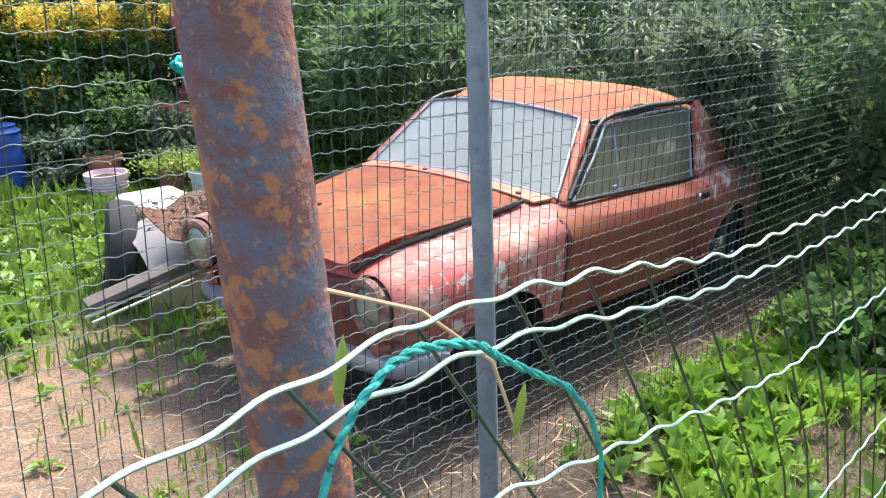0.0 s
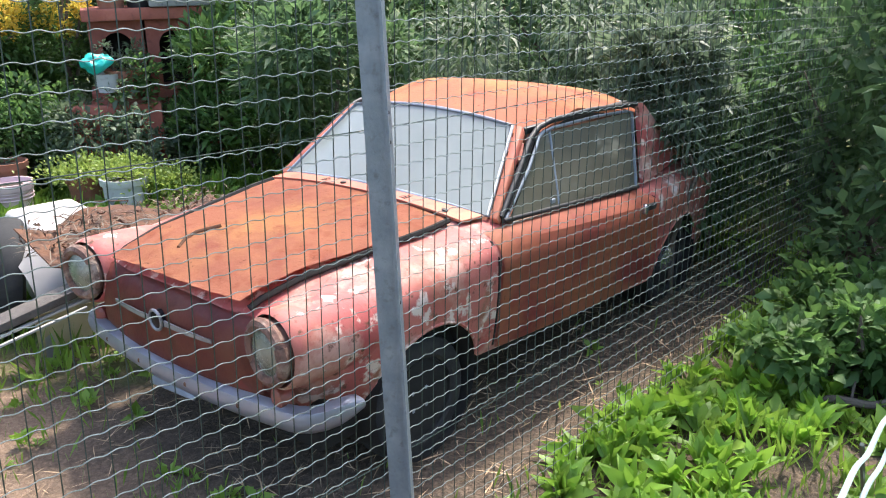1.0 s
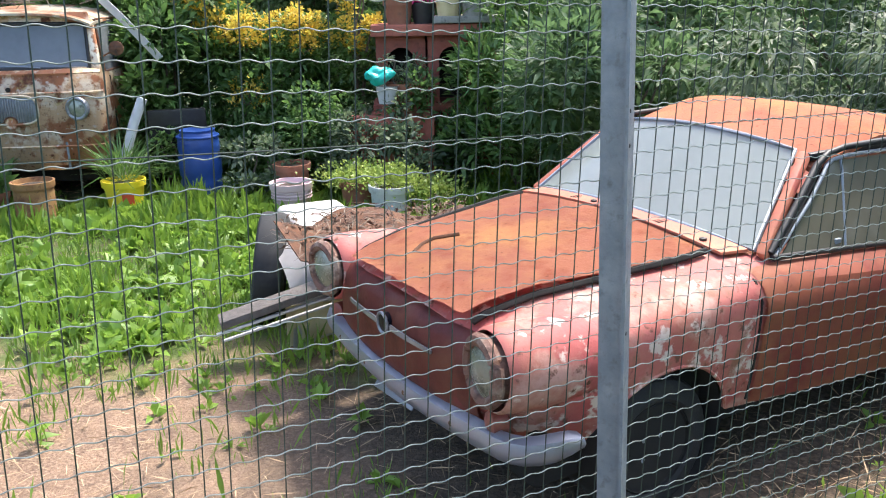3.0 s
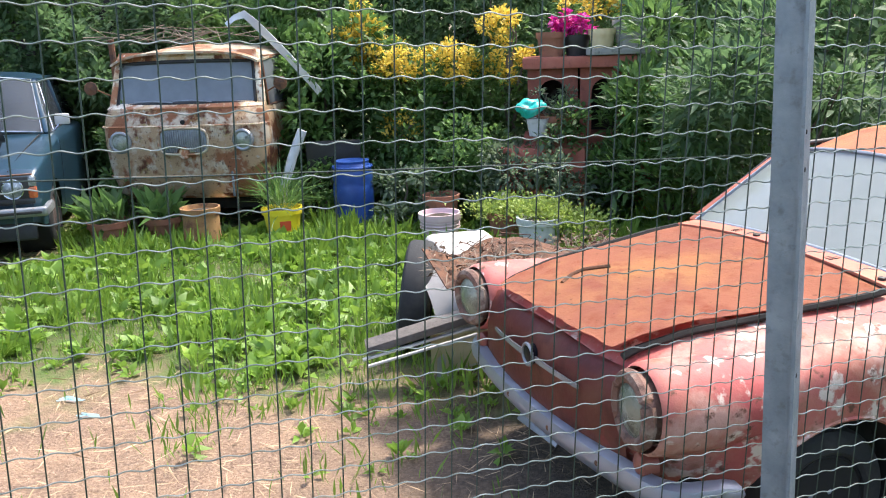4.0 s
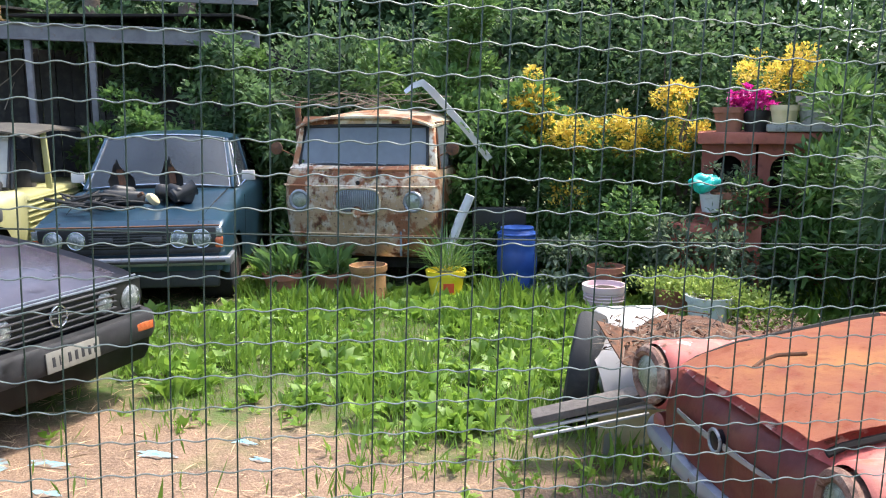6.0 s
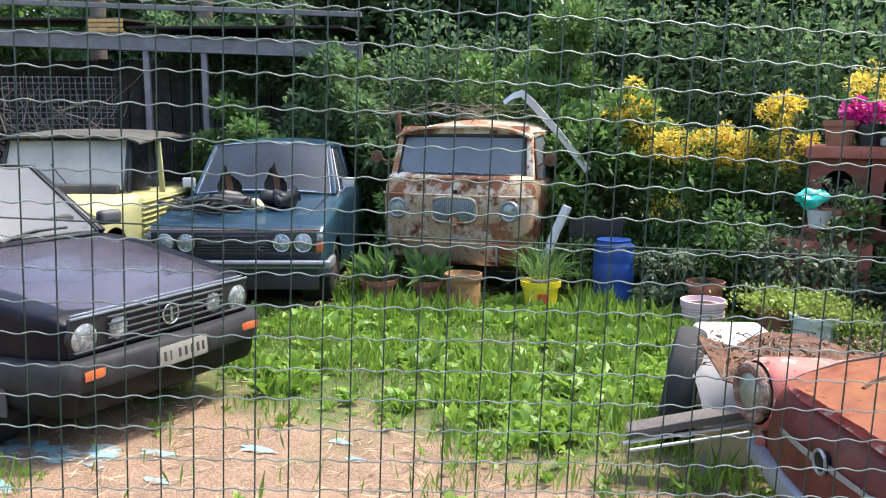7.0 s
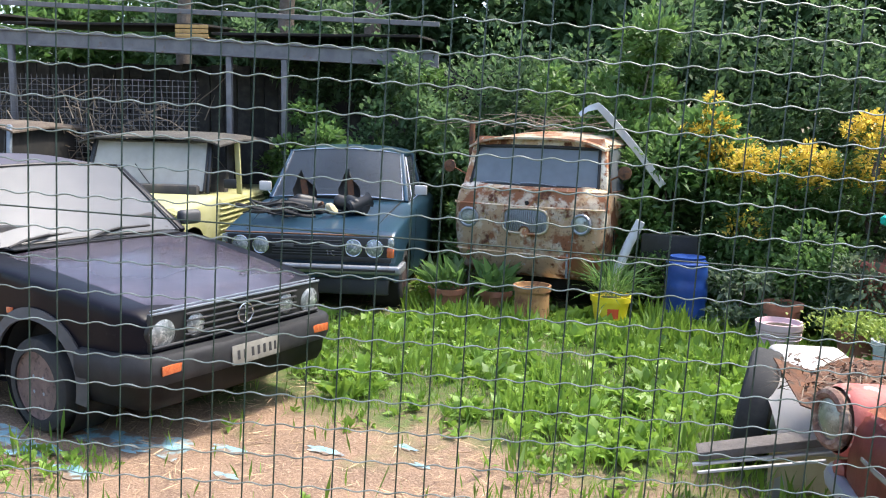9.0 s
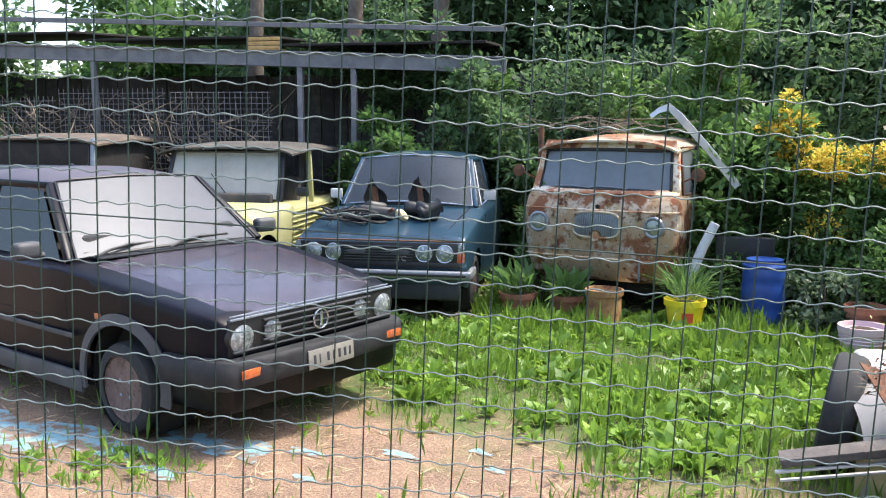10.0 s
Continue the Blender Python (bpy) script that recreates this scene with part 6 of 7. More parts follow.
def brick_shelf():
    o = thing("brick_shelf", pose(3.28, 4.62, 0, 0, 0, 4), "tall red masonry barbecue stand used as a plant shelf", "shelf")
    def arched(cx, w, z0, z1, r, d=0.34):
        """A masonry front with an arched opening through it."""
        n = 14
        rim = [(cx - r, z0)] + [(cx - r * math.cos(a), z1 - r - 0.10 + r * math.sin(a)) for a in np.linspace(0, math.pi, n)] + [(cx + r, z0)]
        out = [(cx - w, z0)] + [(cx - w + 2 * w * k / (n - 1), z1) for k in range(n)] + [(cx + w, z0)]
        v = [(x, y, z) for y in (-d / 2, d / 2) for line in (rim, out) for x, z in line]
        m = len(rim)
        f = []
        for k in range(m - 1):
            f += [(k, k + 1, m + k + 1, m + k), (2 * m + k + 1, 2 * m + k, 3 * m + k, 3 * m + k + 1), (k + 1, k, 2 * m + k, 2 * m + k + 1), (m + k, m + k + 1, 3 * m + k + 1, 3 * m + k)]
        part("arch_front", (v, f), M["brick_red"], o, "red masonry front with an arched opening")
    arched(-0.30, 0.22, 0.78, 1.365, 0.12)
    arched(0.16, 0.22, 0.78, 1.365, 0.12)
    part("slab", box((0.98, 0.56, 0.10), (-0.07, 0, 1.415), bevel=0.012), M["brick_red"], o)
    part("stone_top", box((0.62, 0.5, 0.06), (0.30, -0.06, 1.50), bevel=0.01), M["concrete"], o)
    part("pier", box((0.13, 0.4, 1.36), (0.50, 0.04, 0.68), bevel=0.01), M["brick_red"], o)
    part("slab", box((0.98, 0.50, 0.08), (-0.07, 0, 0.735), bevel=0.012), M["brick_red"], o)
    part("plinth", box((0.94, 0.46, 0.69), (-0.07, 0.01, 0.345), bevel=0.012), M["brick_red"], o)
    part("back", box((1.0, 0.06, 1.36), (0, 0.27, 0.68), bevel=0.01), M["shade_dark_wood"], o)
brick_shelf()
pot("plant_pot", (2.98, 4.50, 1.455), 0.10, 0.13, 0.22, "terracotta", "terracotta pot on the shelf")
pot("plant_pot", (3.20, 4.52, 1.455), 0.09, 0.11, 0.19, "grille_black", "black pot of magenta flowers on the shelf")
pot("plant_pot", (3.42, 4.42, 1.52), 0.09, 0.11, 0.17, "cream_pot", "cream pot on the stone slab")
pot("plant_pot", (3.66, 4.45, 1.52), 0.11, 0.15, 0.24, "concrete", "grey concrete pot on the stone slab")
pot("plant_pot", (3.02, 4.22, 0.72), 0.11, 0.15, 0.26, "terracotta", "terracotta pot on a lower ledge")
st = thing("pot_stand", pose(2.92, 4.15, 0), "low brick stand under a pot", "stand")
part("block", box((0.75, 0.35, 0.72), (0, 0, 0.36), bevel=0.01), M["brick_red"], st)
tw = thing("plastic_bag", pose(2.83, 4.06, 0.70), "crumpled teal plastic bag hung over a white tub", "bag")
bm = bmesh.new()
bmesh.ops.create_icosphere(bm, subdivisions=4, radius=0.095)
for vtx in bm.verts:
    q = noise.noise(vtx.co * 11) * 0.085 + noise.noise(vtx.co * 26) * 0.03
    vtx.co = vtx.co * (1 + q * 6) * 1.0
    vtx.co.x *= 1.25
    vtx.co.z = vtx.co.z * 0.8 + 0.35 + 0.4 * max(0, vtx.co.x)
part("bag", bm, M["teal_plastic"], tw, "crumpled teal plastic")
part("tub", lathe([(0.07, 0.12), (0.095, 0.26), (0.10, 0.27), (0.09, 0.26), (0.0001, 0.25)], 20, pose(0.06, 0, 0)), M["grey_bin"], tw)
part("hook", tube([(0.02, 0.05, 0.50), (0.03, 0.12, 0.47), (0.05, 0.35, 0.46)], 0.005, 6), M["dark_rust"], tw)

# chrome strip and pale tube by the van
a = thing("bent_trim", pose(0, 0, 0), "bent bright metal trim strip standing beside the van roof", "trim")
part("strip", strip([(0.16, 3.97, 1.85), (0.235, 4.0, 1.92), (0.32, 4.04, 1.956), (0.42, 4.08, 1.867), (0.67, 4.17, 1.57), (0.93, 4.23, 1.235)], [(0.18, 3.97, 1.82), (0.24, 4.0, 1.87), (0.31, 4.04, 1.89), (0.38, 4.08, 1.81), (0.63, 4.17, 1.52), (0.88, 4.23, 1.20)], 0.02), M["bumper_chrome"], a)
a = thing("drain_pipe", pose(0, 0, 0), "dented pale metal tube leaning among the pots", "pipe")
part("tube", tube([(0.60, 3.72, 0.0), (0.64, 3.74, 0.25), (0.69, 3.765, 0.48), (0.76, 3.80, 0.70), (0.85, 3.84, 0.92)], 0.042, 14), M["grey_bin"], a)
# Flat near-black panel filling the space behind the tube.
a = thing("scrap_panel", pose(1.0, 4.2, 0.42, 10, 0, 20), "near-black panel behind the pale tube", "scrap metal")
part("panel", box((0.5, 0.05, 0.75), (0, 0, 0), bevel=0.02), M["grille_black"], a)

# twigs and dry climbers over the van
rng = random.Random(11)
v = thing("dry_climber", pose(-0.3, 4.0, 1.70), "tangle of dry climber stems over the van roof", "climber", kind="stuff")
ps = []
for k in range(26):
    p0 = Vector((rng.uniform(-0.9, 0.6), rng.uniform(-0.2, 0.8), rng.uniform(-0.02, 0.08)))
    ps.append(tube([p0, p0 + Vector((rng.uniform(-0.3, 0.3), rng.uniform(-0.2, 0.2), rng.uniform(0, 0.12))), p0 + Vector((rng.uniform(-0.8, 0.6), rng.uniform(-0.3, 0.3), rng.uniform(-0.1, 0.16)))], 0.006, 5, False, 0.003))
part("stems", joined(*ps), M["twig"], v)
v = thing("pole", pose(-1.02, 4.05, 0), "rusty upright pole beside the van", "pole")
part("tube", tube([(0, 0, 0), (0.01, 0, 1.0), (0.0, 0, 1.75)], 0.03, 10), M["dark_rust"], v)

# tarp scraps on the soil
def soil_height(x, y):
    return noise.noise((x * 0.9, y * 0.9, 0)) * 0.025

rng = random.Random(21)
for k, (x, y, s) in enumerate(((-0.15, -0.52, 0.26), (-0.48, -0.60, 0.24), (-0.95, -0.98, 0.34), (-1.45, -1.10, 0.36), (-1.2, -1.25, 0.2), (0.15, -0.35, 0.10), (0.9, 0.2, 0.07), (1.1, 0.05, 0.06), (0.6, -0.1, 0.09), (0.4, -0.6, 0.07), (-0.25, -1.0, 0.14), (-0.6, -0.9, 0.12))):
    n, rings = 26, 4
    edge = [s * (0.75 + 0.55 * noise.noise((math.cos(t) * 1.6 + k * 5, math.sin(t) * 1.6, k))) for t in np.linspace(0, 2 * math.pi, n, endpoint=False)]
    vs = []
    for q in range(1, rings + 1):
        for i, r in enumerate(edge):
            t = 2 * math.pi * i / n
            dx, dy = r * q / rings * math.cos(t) * 1.4, r * q / rings * math.sin(t) * 0.55
            vs.append((dx, dy, soil_height(x + dx, y + dy) + 0.005 + 0.002 * noise.noise((dx * 25, dy * 25, k))))
    vs.append((0, 0, soil_height(x, y) + 0.012))
    fs = [((q - 1) * n + i, q * n + i, q * n + (i + 1) % n, (q - 1) * n + (i + 1) % n) for q in range(1, rings) for i in range(n)] + [(n * rings, i, (i + 1) % n) for i in range(n)]
    o = thing("tarp_scrap", pose(x, y, 0.0), "torn scrap of pale blue tarpaulin on the soil", "tarpaulin", "tarp scraps")
    part("sheet", (vs, fs), M["tarp"], o)

# brushwood heaped behind the parked cars
rng = random.Random(31)
ps = []
for k in range(620):
    p0 = Vector((rng.uniform(-9.0, -5.2), 0, 0))
    p0.y = 3.0 + (p0.x + 7) * 0.5 + rng.uniform(-0.5, 0.5)
    p0.z = rng.uniform(0.4, 1.95)
    d = Vector((rng.uniform(-0.7, 0.7), rng.uniform(-0.3, 0.3), rng.uniform(-0.35, 0.45)))
    ps.append(tube([p0, p0 + d * 0.5 + Vector((0, 0, rng.uniform(-0.06, 0.08))), p0 + d], 0.009, 5, False, 0.003))
bw = thing("brushwood", pose(0, 0, 0), "heap of cut dry branches behind the parked cars", "brushwood", kind="stuff")
part("branches", joined(*ps), M["twig"], bw)

def fallen_branch():
    a, b = Vector((5.80, -0.97, 0.05)), Vector((6.04, -1.11, 0.09))
    o = thing("fallen_branch", pose(*a), "broken brown branch lying in the weeds by the fence", "branch")
    d = b - a
    part("limb", tube([d * t + Vector((0, 0.015 * math.sin(7 * t), 0.012 * math.sin(5 * t))) for t in np.linspace(0, 1.15, 10)], 0.020, 10, False, 0.014), M["bark"], o)
    part("twig", tube([d * 0.5, d * 0.6 + Vector((0.02, 0.05, 0.06)), d * 0.7 + Vector((0.05, 0.09, 0.10))], 0.007, 6, False, 0.003), M["bark"], o)
fallen_branch()

# ---------------------------------------------------------------- steel shelter and cages behind
def shelter():
    o = thing("steel_shelter", pose(0, 0, 0), "weathered steel beam shelter overgrown with climbers", "shelter")
    a, b = Vector((-9.3, 1.9, 2.80)), Vector((-2.35, 5.45, 2.50))
    d = (b - a).normalized()
    up = Vector((0, 0, 1))
    s = d.cross(up).normalized()
    def rail(off, w, h, nm="beam"):
        v = [e + s * w * i + up * h * j + up * off for e in (a, b) for i, j in ((1, 1), (-1, 1), (-1, -1), (1, -1))]
        bm = bmesh.new()
        vs = [bm.verts.new(q) for q in v]
        for q in ((3, 2, 1, 0), (4, 5, 6, 7), (0, 1, 5, 4), (1, 2, 6, 5), (2, 3, 7, 6), (3, 0, 4, 7)):
            bm.faces.new([vs[i] for i in q])
        bmesh.ops.bevel(bm, geom=bm.edges[:], offset=0.004, segments=1, affect="EDGES")
        part(nm, bm, M["beam_steel"], o)
    rail(0.0, 0.025, 0.075)
    rail(0.085, 0.05, 0.012, "flange")
    rail(-0.085, 0.05, 0.012, "flange")
    rail(0.42, 0.02, 0.03, "purlin")
    for t in (0.02, 0.3, 0.665, 0.755):
        q = a.lerp(b, t)
        part("post", box((0.07, 0.07, q.z - 0.08), (q.x, q.y, (q.z - 0.08) / 2), (0, 0, 27), 0.006), M["beam_steel"], o)
    for t in (0.1, 0.45, 0.8):
        q = a.lerp(b, t)
        part("roof_sheet", box((2.6, 2.2, 0.03), (q.x - 0.5, q.y + 1.0, q.z + 0.30), (4, 0, 27), 0.005), M["dark"], o)
    for k, t in enumerate((0.60,)):
        q = a.lerp(b, t)
        cr = thing("crate", pose(q.x, q.y + 0.1, q.z + 0.10, 0, 0, 27 + 5 * k), "ochre wooden crate lying on the steel beam", "crate")
        for j in range(3):
            part("slat", box((0.42, 0.02, 0.045), (0, -0.12, 0.03 + 0.055 * j), bevel=0.003), M["crate_wood"], cr)
        part("base", box((0.42, 0.26, 0.02), (0, 0, 0.01), bevel=0.003), M["crate_wood"], cr)
    # Added wall, standing in for dark shade and foliage behind the shelter.
    back = thing("shade_wall", pose(-6.2, 5.2, 0, 0, 0, 27), "boarded wall added for the dark shade behind the shelter", "wall", kind="structure")
    for k in range(45):
        part("board", box((0.19, 0.05, 2.5 + 0.1 * noise.noise((k * 0.7, 0, 0))), (-4.4 + 0.2 * k, 0.01 * (k % 3), 1.25), bevel=0.008), M["shade_dark_wood"], back)
shelter()
def cage(at, rz, w, h):
    o = thing("mesh_cage", pose(*at, 0, 0, rz), "rusting welded-mesh panel leaning behind the cars", "mesh panel")
    wires = []
    for k in range(int(w / 0.07) + 1):
        wires.append(tube([(k * 0.07 - w / 2, 0, 0), (k * 0.07 - w / 2, 0, h)], 0.004, 4))
    for k in range(int(h / 0.07) + 1):
        wires.append(tube([(-w / 2, 0.006, k * 0.07), (w / 2, 0.006, k * 0.07)], 0.004, 4))
    part("mesh", joined(*wires), M["beam_steel"], o)
cage((-6.9, 3.0, 1.0), 28, 1.5, 1.25)
cage((-5.5, 3.65, 1.0), 34, 1.3, 1.2)
cage((-8.1, 2.3, 0.9), 24, 1.3, 1.25)

# ---------------------------------------------------------------- trees, shrubs, weeds
HB = dict(category="hedge")
hedge = [(-1.6, 6.2, 1.3, 0.7, 2.9), (0.2, 6.2, 1.3, 0.8, 3.1), (2.0, 6.1, 1.3, 0.8, 3.2), (3.8, 5.9, 1.2, 0.8, 3.2), (5.4, 4.9, 1.2, 1.0, 3.0), (6.9, 3.4, 1.1, 1.1, 2.9), (8.0, 1.6, 1.0, 1.2, 2.9)]
for k, (x, y, a, b, h) in enumerate(hedge):
    bush("hedge_shrub", (x, y, 0), (a, b), h, 9000, 0.11, M["leaf_dark"], "dense dark green evergreen hedge shrub", 100 + k, 0.45, 40, 6, lump=0.26, group="hedge shrubs", **HB)
bush("laurel", (0.75, 4.75, 0), (0.7, 0.45), 1.95, 5200, 0.12, M["leaf_mid"], "laurel shrub with fresh shoots beside the van", 130, 0.42, 26)
bush("laurel", (-0.3, 5.3, 0.0), (0.9, 0.4), 2.15, 4500, 0.12, M["leaf_fresh"], "laurel with fresh green shoots behind the van", 131, 0.42, 22)
bush("laurel", (0.15, 5.05, 0.0), (0.95, 0.35), 2.75, 5500, 0.12, M["leaf_fresh"], "tall laurel with fresh light green shoots", 204, 0.4, 24, 5, lift=1.1, lump=0.17, upright=0.9)
bush("flowering_shrub", (1.75, 4.9, 0), (0.85, 0.5), 1.55, 5500, 0.085, M["leaf_mid"], "evergreen shrub below yellow variegated shoots", 132, 0.45, 28)
for k, (x, y, z, r, h, n) in enumerate(((1.15, 4.75, 1.30, 0.20, 0.75, 1500), (1.55, 4.7, 1.25, 0.30, 0.40, 1500), (2.05, 4.6, 1.22, 0.26, 0.40, 1100), (2.55, 4.72, 1.15, 0.22, 0.75, 1500), (3.35, 5.0, 1.75, 0.35, 0.45, 1300), (1.6, 4.45, 0.7, 0.2, 0.35, 260))):
    bush("golden_shrub", (x, y, z), (r * 1.05, r), h, int(n * 1.25), 0.052, M["leaf_yellow"], "golden yellow leaf shoots of a variegated shrub", 140 + k, 0.5, 26, 4, lump=0.17, upright=0.9)
    bush("variegated_shrub", (x, y + 0.12, z - 0.25), (r * 1.15, r), h + 0.2, int(n * 0.8), 0.07, M["leaf_fresh"], "green leaves among the golden shoots", 240 + k, 0.5, 22, 3, lump=0.2)
bush("rose_bush", (1.95, 4.25, 0), (0.7, 0.35), 0.95, 3600, 0.075, M["leaf_mid"], "loose leafy rose bush behind the pots", 150, 0.5, 24)
bush("shrub", (3.0, 3.95, 0), (0.7, 0.3), 0.85, 3200, 0.075, M["leaf_grey"], "glossy leaved shrub in front of the brick shelf", 151, 0.5, 22)
bush("shrub", (3.4, 4.1, 0), (0.5, 0.25), 1.15, 2400, 0.08, M["leaf_mid"], "leafy shrub growing up the brick shelf", 202, 0.5, 20)
bush("oleander", (4.15, 4.0, 0), (0.6, 0.5), 1.95, 5200, 0.14, M["leaf_fresh"], "upright oleander behind the coupe", 152, 0.26, 26, upright=0.9)
bush("oleander", (4.7, 3.1, 0), (0.8, 0.6), 1.7, 6000, 0.13, M["leaf_dark"], "dark shrub behind the coupe", 153, 0.3, 28)
bush("willow_shrub", (6.1, 2.2, 0), (0.9, 0.7), 1.85, 8000, 0.12, M["leaf_grey"], "silvery narrow-leaved shrub leaning over the coupe", 154, 0.2, 30, upright=0.3, droop=0.5)
bush("willow_shrub", (6.55, 1.05, 0), (0.55, 0.5), 1.5, 4500, 0.11, M["leaf_mid"], "dark climber swallowing the coupe's tail", 155, 0.3, 24)
bush("bramble", (7.0, 0.1, 0), (0.7, 0.7), 1.9, 5500, 0.10, M["leaf_dark"], "dark bramble thicket beside the coupe", 156, 0.45, 26)
bush("bramble", (7.2, -1.2, 0), (0.8, 0.7), 2.3, 5500, 0.11, M["leaf_dark"], "dark bramble thicket at the fence corner", 157, 0.45, 26)
bush("nettle_patch", (6.0, -0.78, 0), (0.42, 0.28), 0.5, 1600, 0.08, M["leaf_mid"], "broad-leaved green weeds along the fence", 158, 0.6, 22, 4)
bush("nettle_patch", (6.3, -0.45, 0), (0.35, 0.3), 0.45, 1100, 0.08, M["leaf_mid"], "darker broad-leaved weeds by the fence corner", 162, 0.6, 16, 4)
bush("climber", (6.25, 0.72, 0.35), (0.34, 0.42), 0.95, 2600, 0.09, M["leaf_dark"], "dark climber hanging over the coupe's tail", 163, 0.35, 20, 2)
bush("shrub", (1.0, 4.05, 0), (0.35, 0.22), 0.75, 1300, 0.075, M["leaf_mid"], "leafy shrub beside the blue barrel", 164, 0.5, 16)
bush("shrub", (1.75, 3.95, 0), (0.32, 0.22), 0.6, 1300, 0.07, M["leaf_grey"], "straggly grey-green shrub behind the pink tub", 165, 0.45, 16)
bush("laurel", (0.55, 4.35, 0), (0.35, 0.3), 1.45, 2600, 0.11, M["leaf_fresh"], "fresh green laurel crowding the van's side", 166, 0.42, 18)
bush("bougainvillea", (3.2, 4.5, 1.62), (0.22, 0.14), 0.22, 700, 0.05, M["petal"], "magenta flowers in a pot on the shelf", 167, 0.8, 12, 2)
bush("shrub", (3.75, 4.5, 1.72), (0.2, 0.2), 0.45, 600, 0.07, M["leaf_mid"], "leafy plant in a concrete pot", 168, 0.4, 10, 2)
bush("shrub", (3.02, 4.22, 0.95), (0.2, 0.18), 0.28, 500, 0.06, M["leaf_grey"], "straggly plant in a terracotta pot", 169, 0.3, 10, 2)
bush("climber", (-2.8, 5.5, 0), (1.0, 0.35), 2.5, 6500, 0.11, M["leaf_mid"], "leafy climber covering the shelter", 159, 0.5, 30)
bush("climber", (-3.55, 4.55, 0), (0.75, 0.25), 2.35, 5200, 0.11, M["leaf_mid"], "leafy climber hanging from the steel beam", 205, 0.5, 26, 4, lump=0.2)
bush("climber", (-2.45, 5.0, 0), (0.75, 0.25), 2.6, 5200, 0.11, M["leaf_dark"], "dark climber behind the blue saloon", 206, 0.5, 26, 4, lump=0.2)
bush("climber", (-4.2, 5.4, 1.9), (1.3, 0.5), 1.6, 5000, 0.12, M["leaf_dark"], "climber hanging over the steel beam", 160, 0.45, 26, 0)
bush("sapling", (-0.85, 3.75, 0), (0.26, 0.2), 1.15, 900, 0.10, M["leaf_fresh"], "thin leafy sapling between the blue car and the van", 161, 0.3, 12, 3)
for k in range(10):
    bush("far_tree", (-13 + 2.9 * k, 9.5 - 0.12 * (k - 4) ** 2 + (k % 3) * 0.6, 0), (1.9, 1.4), 5.4 + (k % 4) * 0.6, 11000, 0.25, M["leaf_dark"] if k % 2 else M["leaf_mid"], "tall dark green tree beyond the yard", 170 + k, 0.5, 40, 6, category="tree", lift=0.3)
bush("climber", (6.02, 0.72, 0), (0.36, 0.36), 1.55, 3200, 0.10, M["leaf_grey"], "green climber grown over the coupe's rear pillar", 201, 0.26, 22, 4, lift=0.75, lump=0.2)
bush("climber", (5.95, 0.40, 0.0), (0.26, 0.26), 1.55, 2600, 0.10, M["leaf_grey"], "leafy climber crowding the coupe's rear window", 203, 0.24, 18, 3, lift=0.8, lump=0.22)
for k in range(6):
    bush("far_tree", (-8.5 + 2.1 * k, 7.9 + 0.4 * (k % 2), 0), (1.5, 0.9), 4.9 + 0.3 * (k % 3), 9000, 0.2, M["leaf_dark"], "tall dark evergreen behind the hedge", 210 + k, 0.5, 44, 5, category="tree", lift=1.4)
for k, (x, y) in enumerate(((-11.5, 0.5), (-11, 3.2), (10.0, -2.0), (9.8, 1.0))):
    bush("far_tree", (x, y, 0), (1.4, 1.4), 4.2, 5000, 0.18, M["leaf_dark"], "dark tree closing off the yard", 190 + k, 0.5, 36, 6, category="tree")
for k, (x, y, h) in enumerate(((-5.6, 6.2, 4.6), (-4.2, 6.5, 5.0), (-7.6, 6.0, 4.6))):
    tr = thing("tree_trunk", pose(x, y, 0), "bare grey tree trunk behind the shelter", "tree")
    part("trunk", tube([(0, 0, 0), (0.05, 0, 1.5), (-0.05, 0.1, 3.0), (0.1, 0.1, h)], 0.16, 12, False, 0.10), M["bark"], tr)

# Unseen hedge row behind the camera, added so the car sides reflect something dark.
for k in range(5):
    q = Vector((3.36, -3.36, 0)) - FN * 5.5 + FD * (2.2 * (k - 2))
    bush("hedge_shrub", (q.x, q.y, 0), (1.2, 0.6), 2.3, 3500, 0.16, M["leaf_mid"], "unseen hedge shrub added behind the camera to darken reflections", 230 + k, 0.45, 30, 4, category="hedge", group="lane hedge")

def in_way(x, y, pad=0.0):
    for ox, oy, yaw, l, w in ((3.263, -0.524, 31.95, 3.4, 0.72), (0, 0, 180, 3.9, 0.8), (-1.6, 2.24, 117, 4.0, 0.8), (-0.16, 3.58, 96.3, 2.5, 0.72), (-3.58, 1.5, 117, 3.5, 0.75)):
        c, s = math.cos(radians(yaw)), math.sin(radians(yaw))
        u, v = (x - ox) * c + (y - oy) * s, -(x - ox) * s + (y - oy) * c
        if -pad < u < l + pad and abs(v) < w + pad:
            return True
    return False

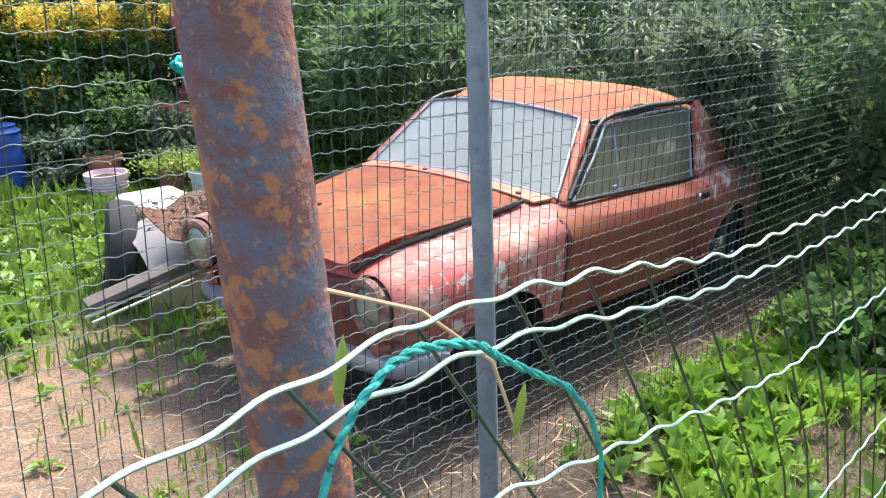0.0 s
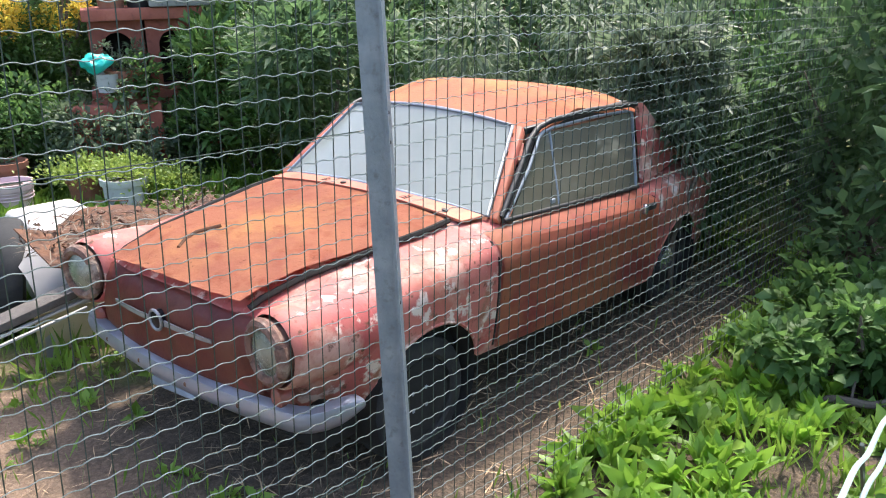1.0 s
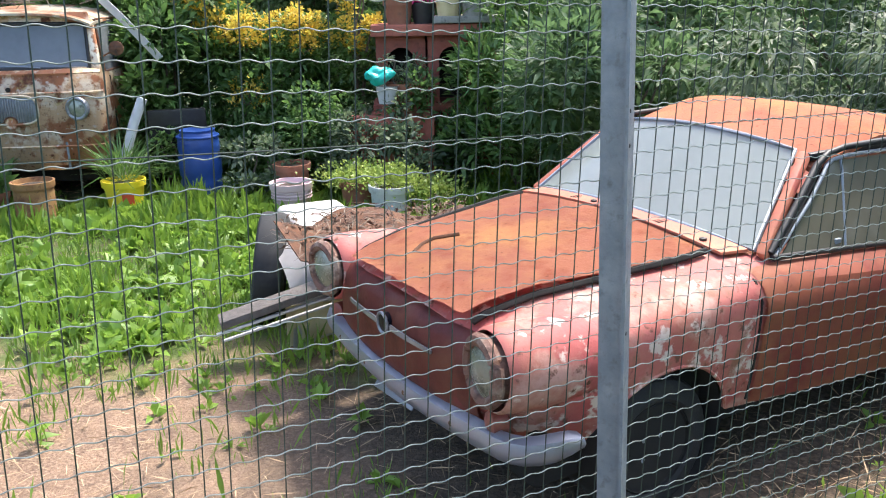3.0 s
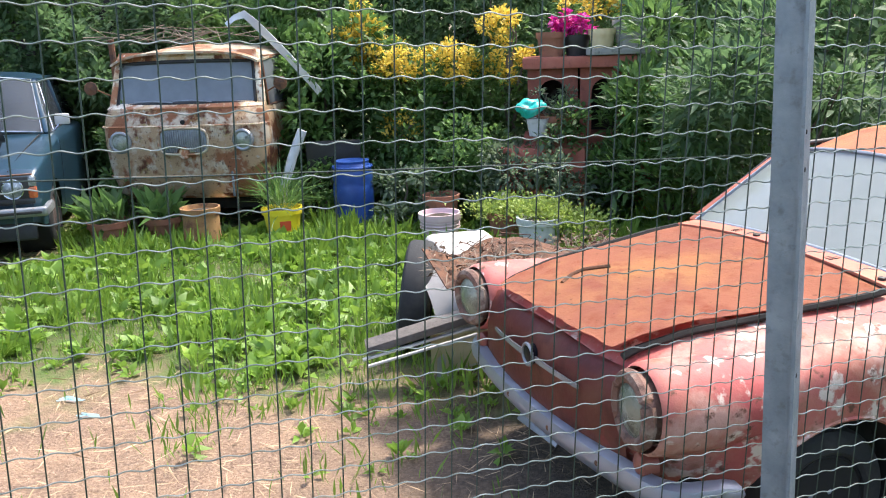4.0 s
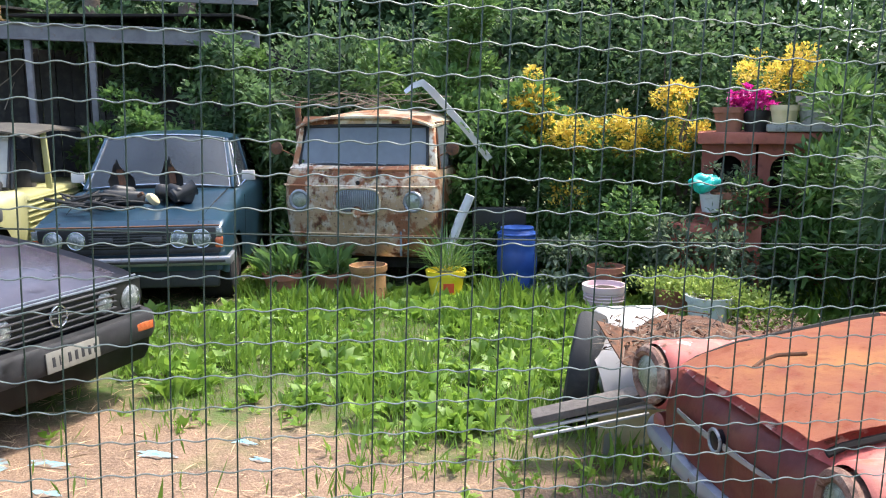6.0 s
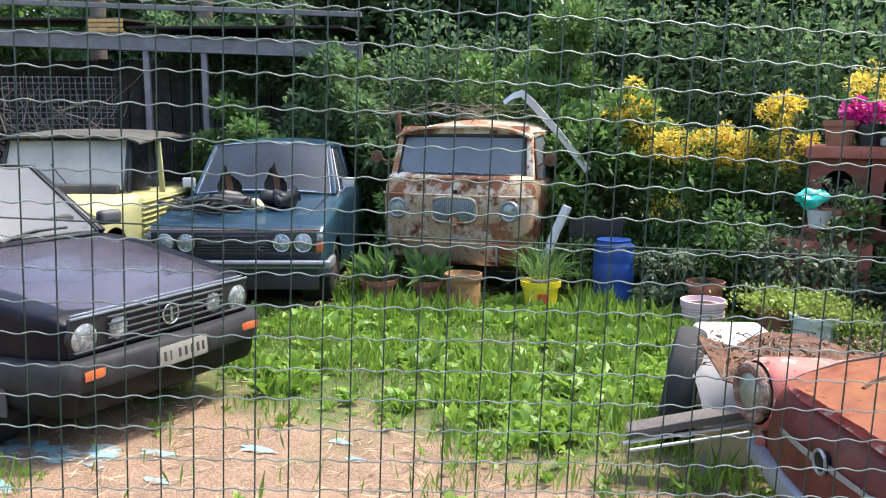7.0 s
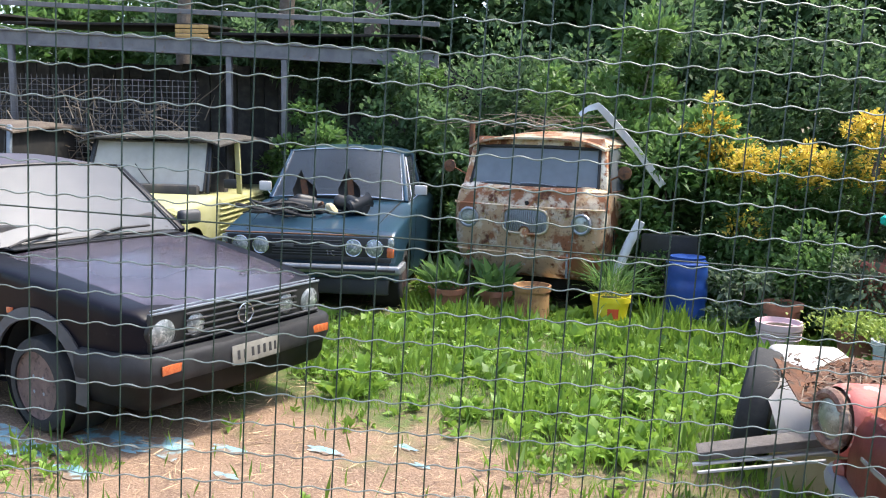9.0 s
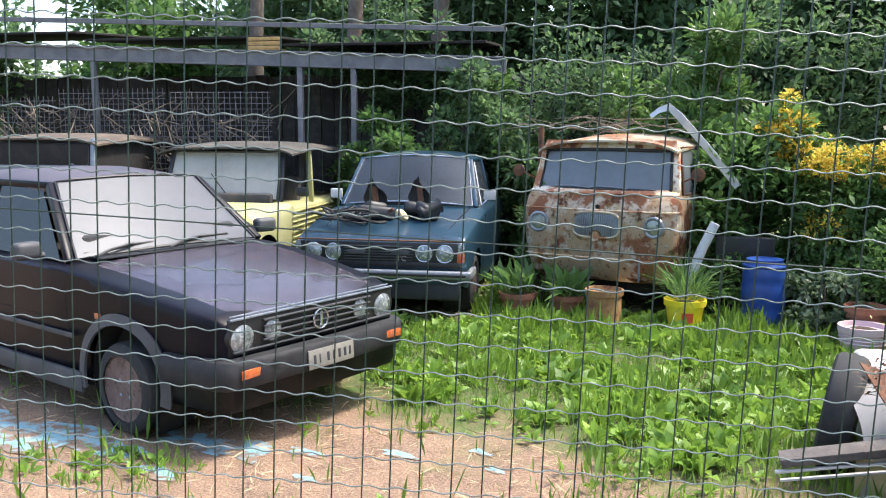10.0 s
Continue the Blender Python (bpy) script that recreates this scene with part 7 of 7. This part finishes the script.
def lawn_density(x, y):
    """How thickly things grow at a place on the ground."""
    if in_way(x, y):
        return 0.03
    e = 0.995 * y - 0.10 * x + 0.55 * noise.noise((x * 1.1, y * 1.1, 3)) + 0.25 * noise.noise((x * 3, y * 3, 7))
    k = max(0.0, min(1.0, (e - 0.25) / 0.5))
    side = (x - FP.x) * FN.x + (y - FP.y) * FN.y
    along = (x - FP.x) * FD.x + (y - FP.y) * FD.y
    if along > 0.6 and side < 0.08 + 0.15 * noise.noise((x * 2, y * 2, 1)):
        k = max(k, 0.9)
    if side < -0.25 and along < 1.0:
        k = max(k, 0.35)
    for cx, cy, r, dens in ((-0.35, -1.05, 0.36, 0.6), (-0.9, -1.45, 0.3, 0.5), (1.72, -0.15, 0.2, 0.85), (1.75, 0.35, 0.16, 0.8), (2.65, -0.05, 0.35, 0.25), (2.45, -0.35, 0.2, 0.3)):
        if (x - cx) ** 2 + (y - cy) ** 2 < r * r:
            k = max(k, dens)
    patch = noise.noise((x * 0.8, y * 0.8, 11))
    return max(k, 0.55 if patch > 0.27 and side > 0 else 0.025)

def lawn():
    rng = np.random.default_rng(9)
    gp, gs, wp, wd, ws, bp, bd, bs, sp = [], [], [], [], [], [], [], [], []
    for i in range(72000):
        x, y = rng.uniform(-4.5, 7.2), rng.uniform(-3.0, 5.2)
        d = lawn_density(x, y)
        if rng.random() < d:
            gp.append((x, y, 0.0))
            gs.append(rng.uniform(0.06, 0.17) * (1.5 if noise.noise((x * 2, y * 2, 5)) > 0.2 else 0.85) * (1.45 if y > 2.75 else 1.0))
        elif d < 0.2 and rng.random() < 0.45:
            sp.append((x, y))
    gp, gs = np.array(gp), np.array(gs)
    n = len(gp)
    ob = thing("grass", pose(0, 0, 0), "rough bright green grass of the yard", "grass", kind="stuff")
    b = new("blades", leaf_mesh("blades", gp, np.tile((0, 0, 1.6), (n, 1)), gs, M["grass"], 0.09, 3, 0.2, 0.1))
    b.parent = ob
    for i in range(8200):
        x, y = rng.uniform(-4.0, 7.0), rng.uniform(-2.6, 4.6)
        here = lawn_density(x, y)
        if rng.random() < here * (0.9 if noise.noise((x * 1.4, y * 1.4, 2)) > -0.15 else 0.2):
            k = rng.integers(6, 12)
            L = rng.uniform(0.07, 0.20) * (1.25 if y > 2.75 else 1.0) * (0.5 if here < 0.7 else 1.0)
            for a in rng.uniform(0, 6.28, k):
                t = rng.uniform(0.3, 1.0)
                wp.append((x + 0.01 * math.cos(a), y + 0.01 * math.sin(a), 0.01))
                wd.append((math.cos(a) * t, math.sin(a) * t, rng.uniform(0.5, 1.5)))
                ws.append(L * rng.uniform(0.7, 1.2))
    ob = thing("weeds", pose(0, 0, 0), "broad-leaved dock and dandelion rosettes in the grass", "weeds", kind="stuff")
    w = new("rosettes", leaf_mesh("rosettes", np.array(wp), np.array(wd), np.array(ws), M["leaf_weed"], 0.36, 4, 0.25, 0.3))
    w.parent = ob
    # lush rosettes right along the fence
    for i in range(120):
        al, sd = rng.uniform(0.75, 3.4), rng.uniform(-0.6, 0.04)
        q = FP + FD * al + FN * sd
        k = rng.integers(11, 19)
        L = rng.uniform(0.10, 0.21)
        for a in rng.uniform(0, 6.28, k):
            t = rng.uniform(0.3, 0.9)
            bp.append((q.x, q.y, 0.02))
            bd.append((math.cos(a) * t, math.sin(a) * t, rng.uniform(0.7, 1.6)))
            bs.append(L * rng.uniform(0.7, 1.2))
    ob = thing("lettuce_weeds", pose(0, 0, 0), "lush bright lettuce-like weeds along the fence foot", "weeds", kind="stuff")
    w = new("rosettes", leaf_mesh("lush_rosettes", np.array(bp), np.array(bd), np.array(bs), M["leaf_bright"], 0.25, 6, 0.3, 0.3))
    w.parent = ob
    sp = np.array(sp)
    n = len(sp)
    p3 = np.concatenate([sp, np.full((n, 1), 0.02)], 1)
    a = rng.uniform(0, 6.28, n)
    ob = thing("needle_litter", pose(0, 0, 0), "dry pine needles and straw scattered on the soil", "litter", kind="stuff")
    s = new("needles", leaf_mesh("needles", p3, np.stack([np.cos(a) * 2, np.sin(a) * 2, np.full(n, 0.1)], 1), rng.uniform(0.04, 0.15, n), M["straw"], 0.045, 8, 0.1, 0.05))
    s.parent = ob
lawn()
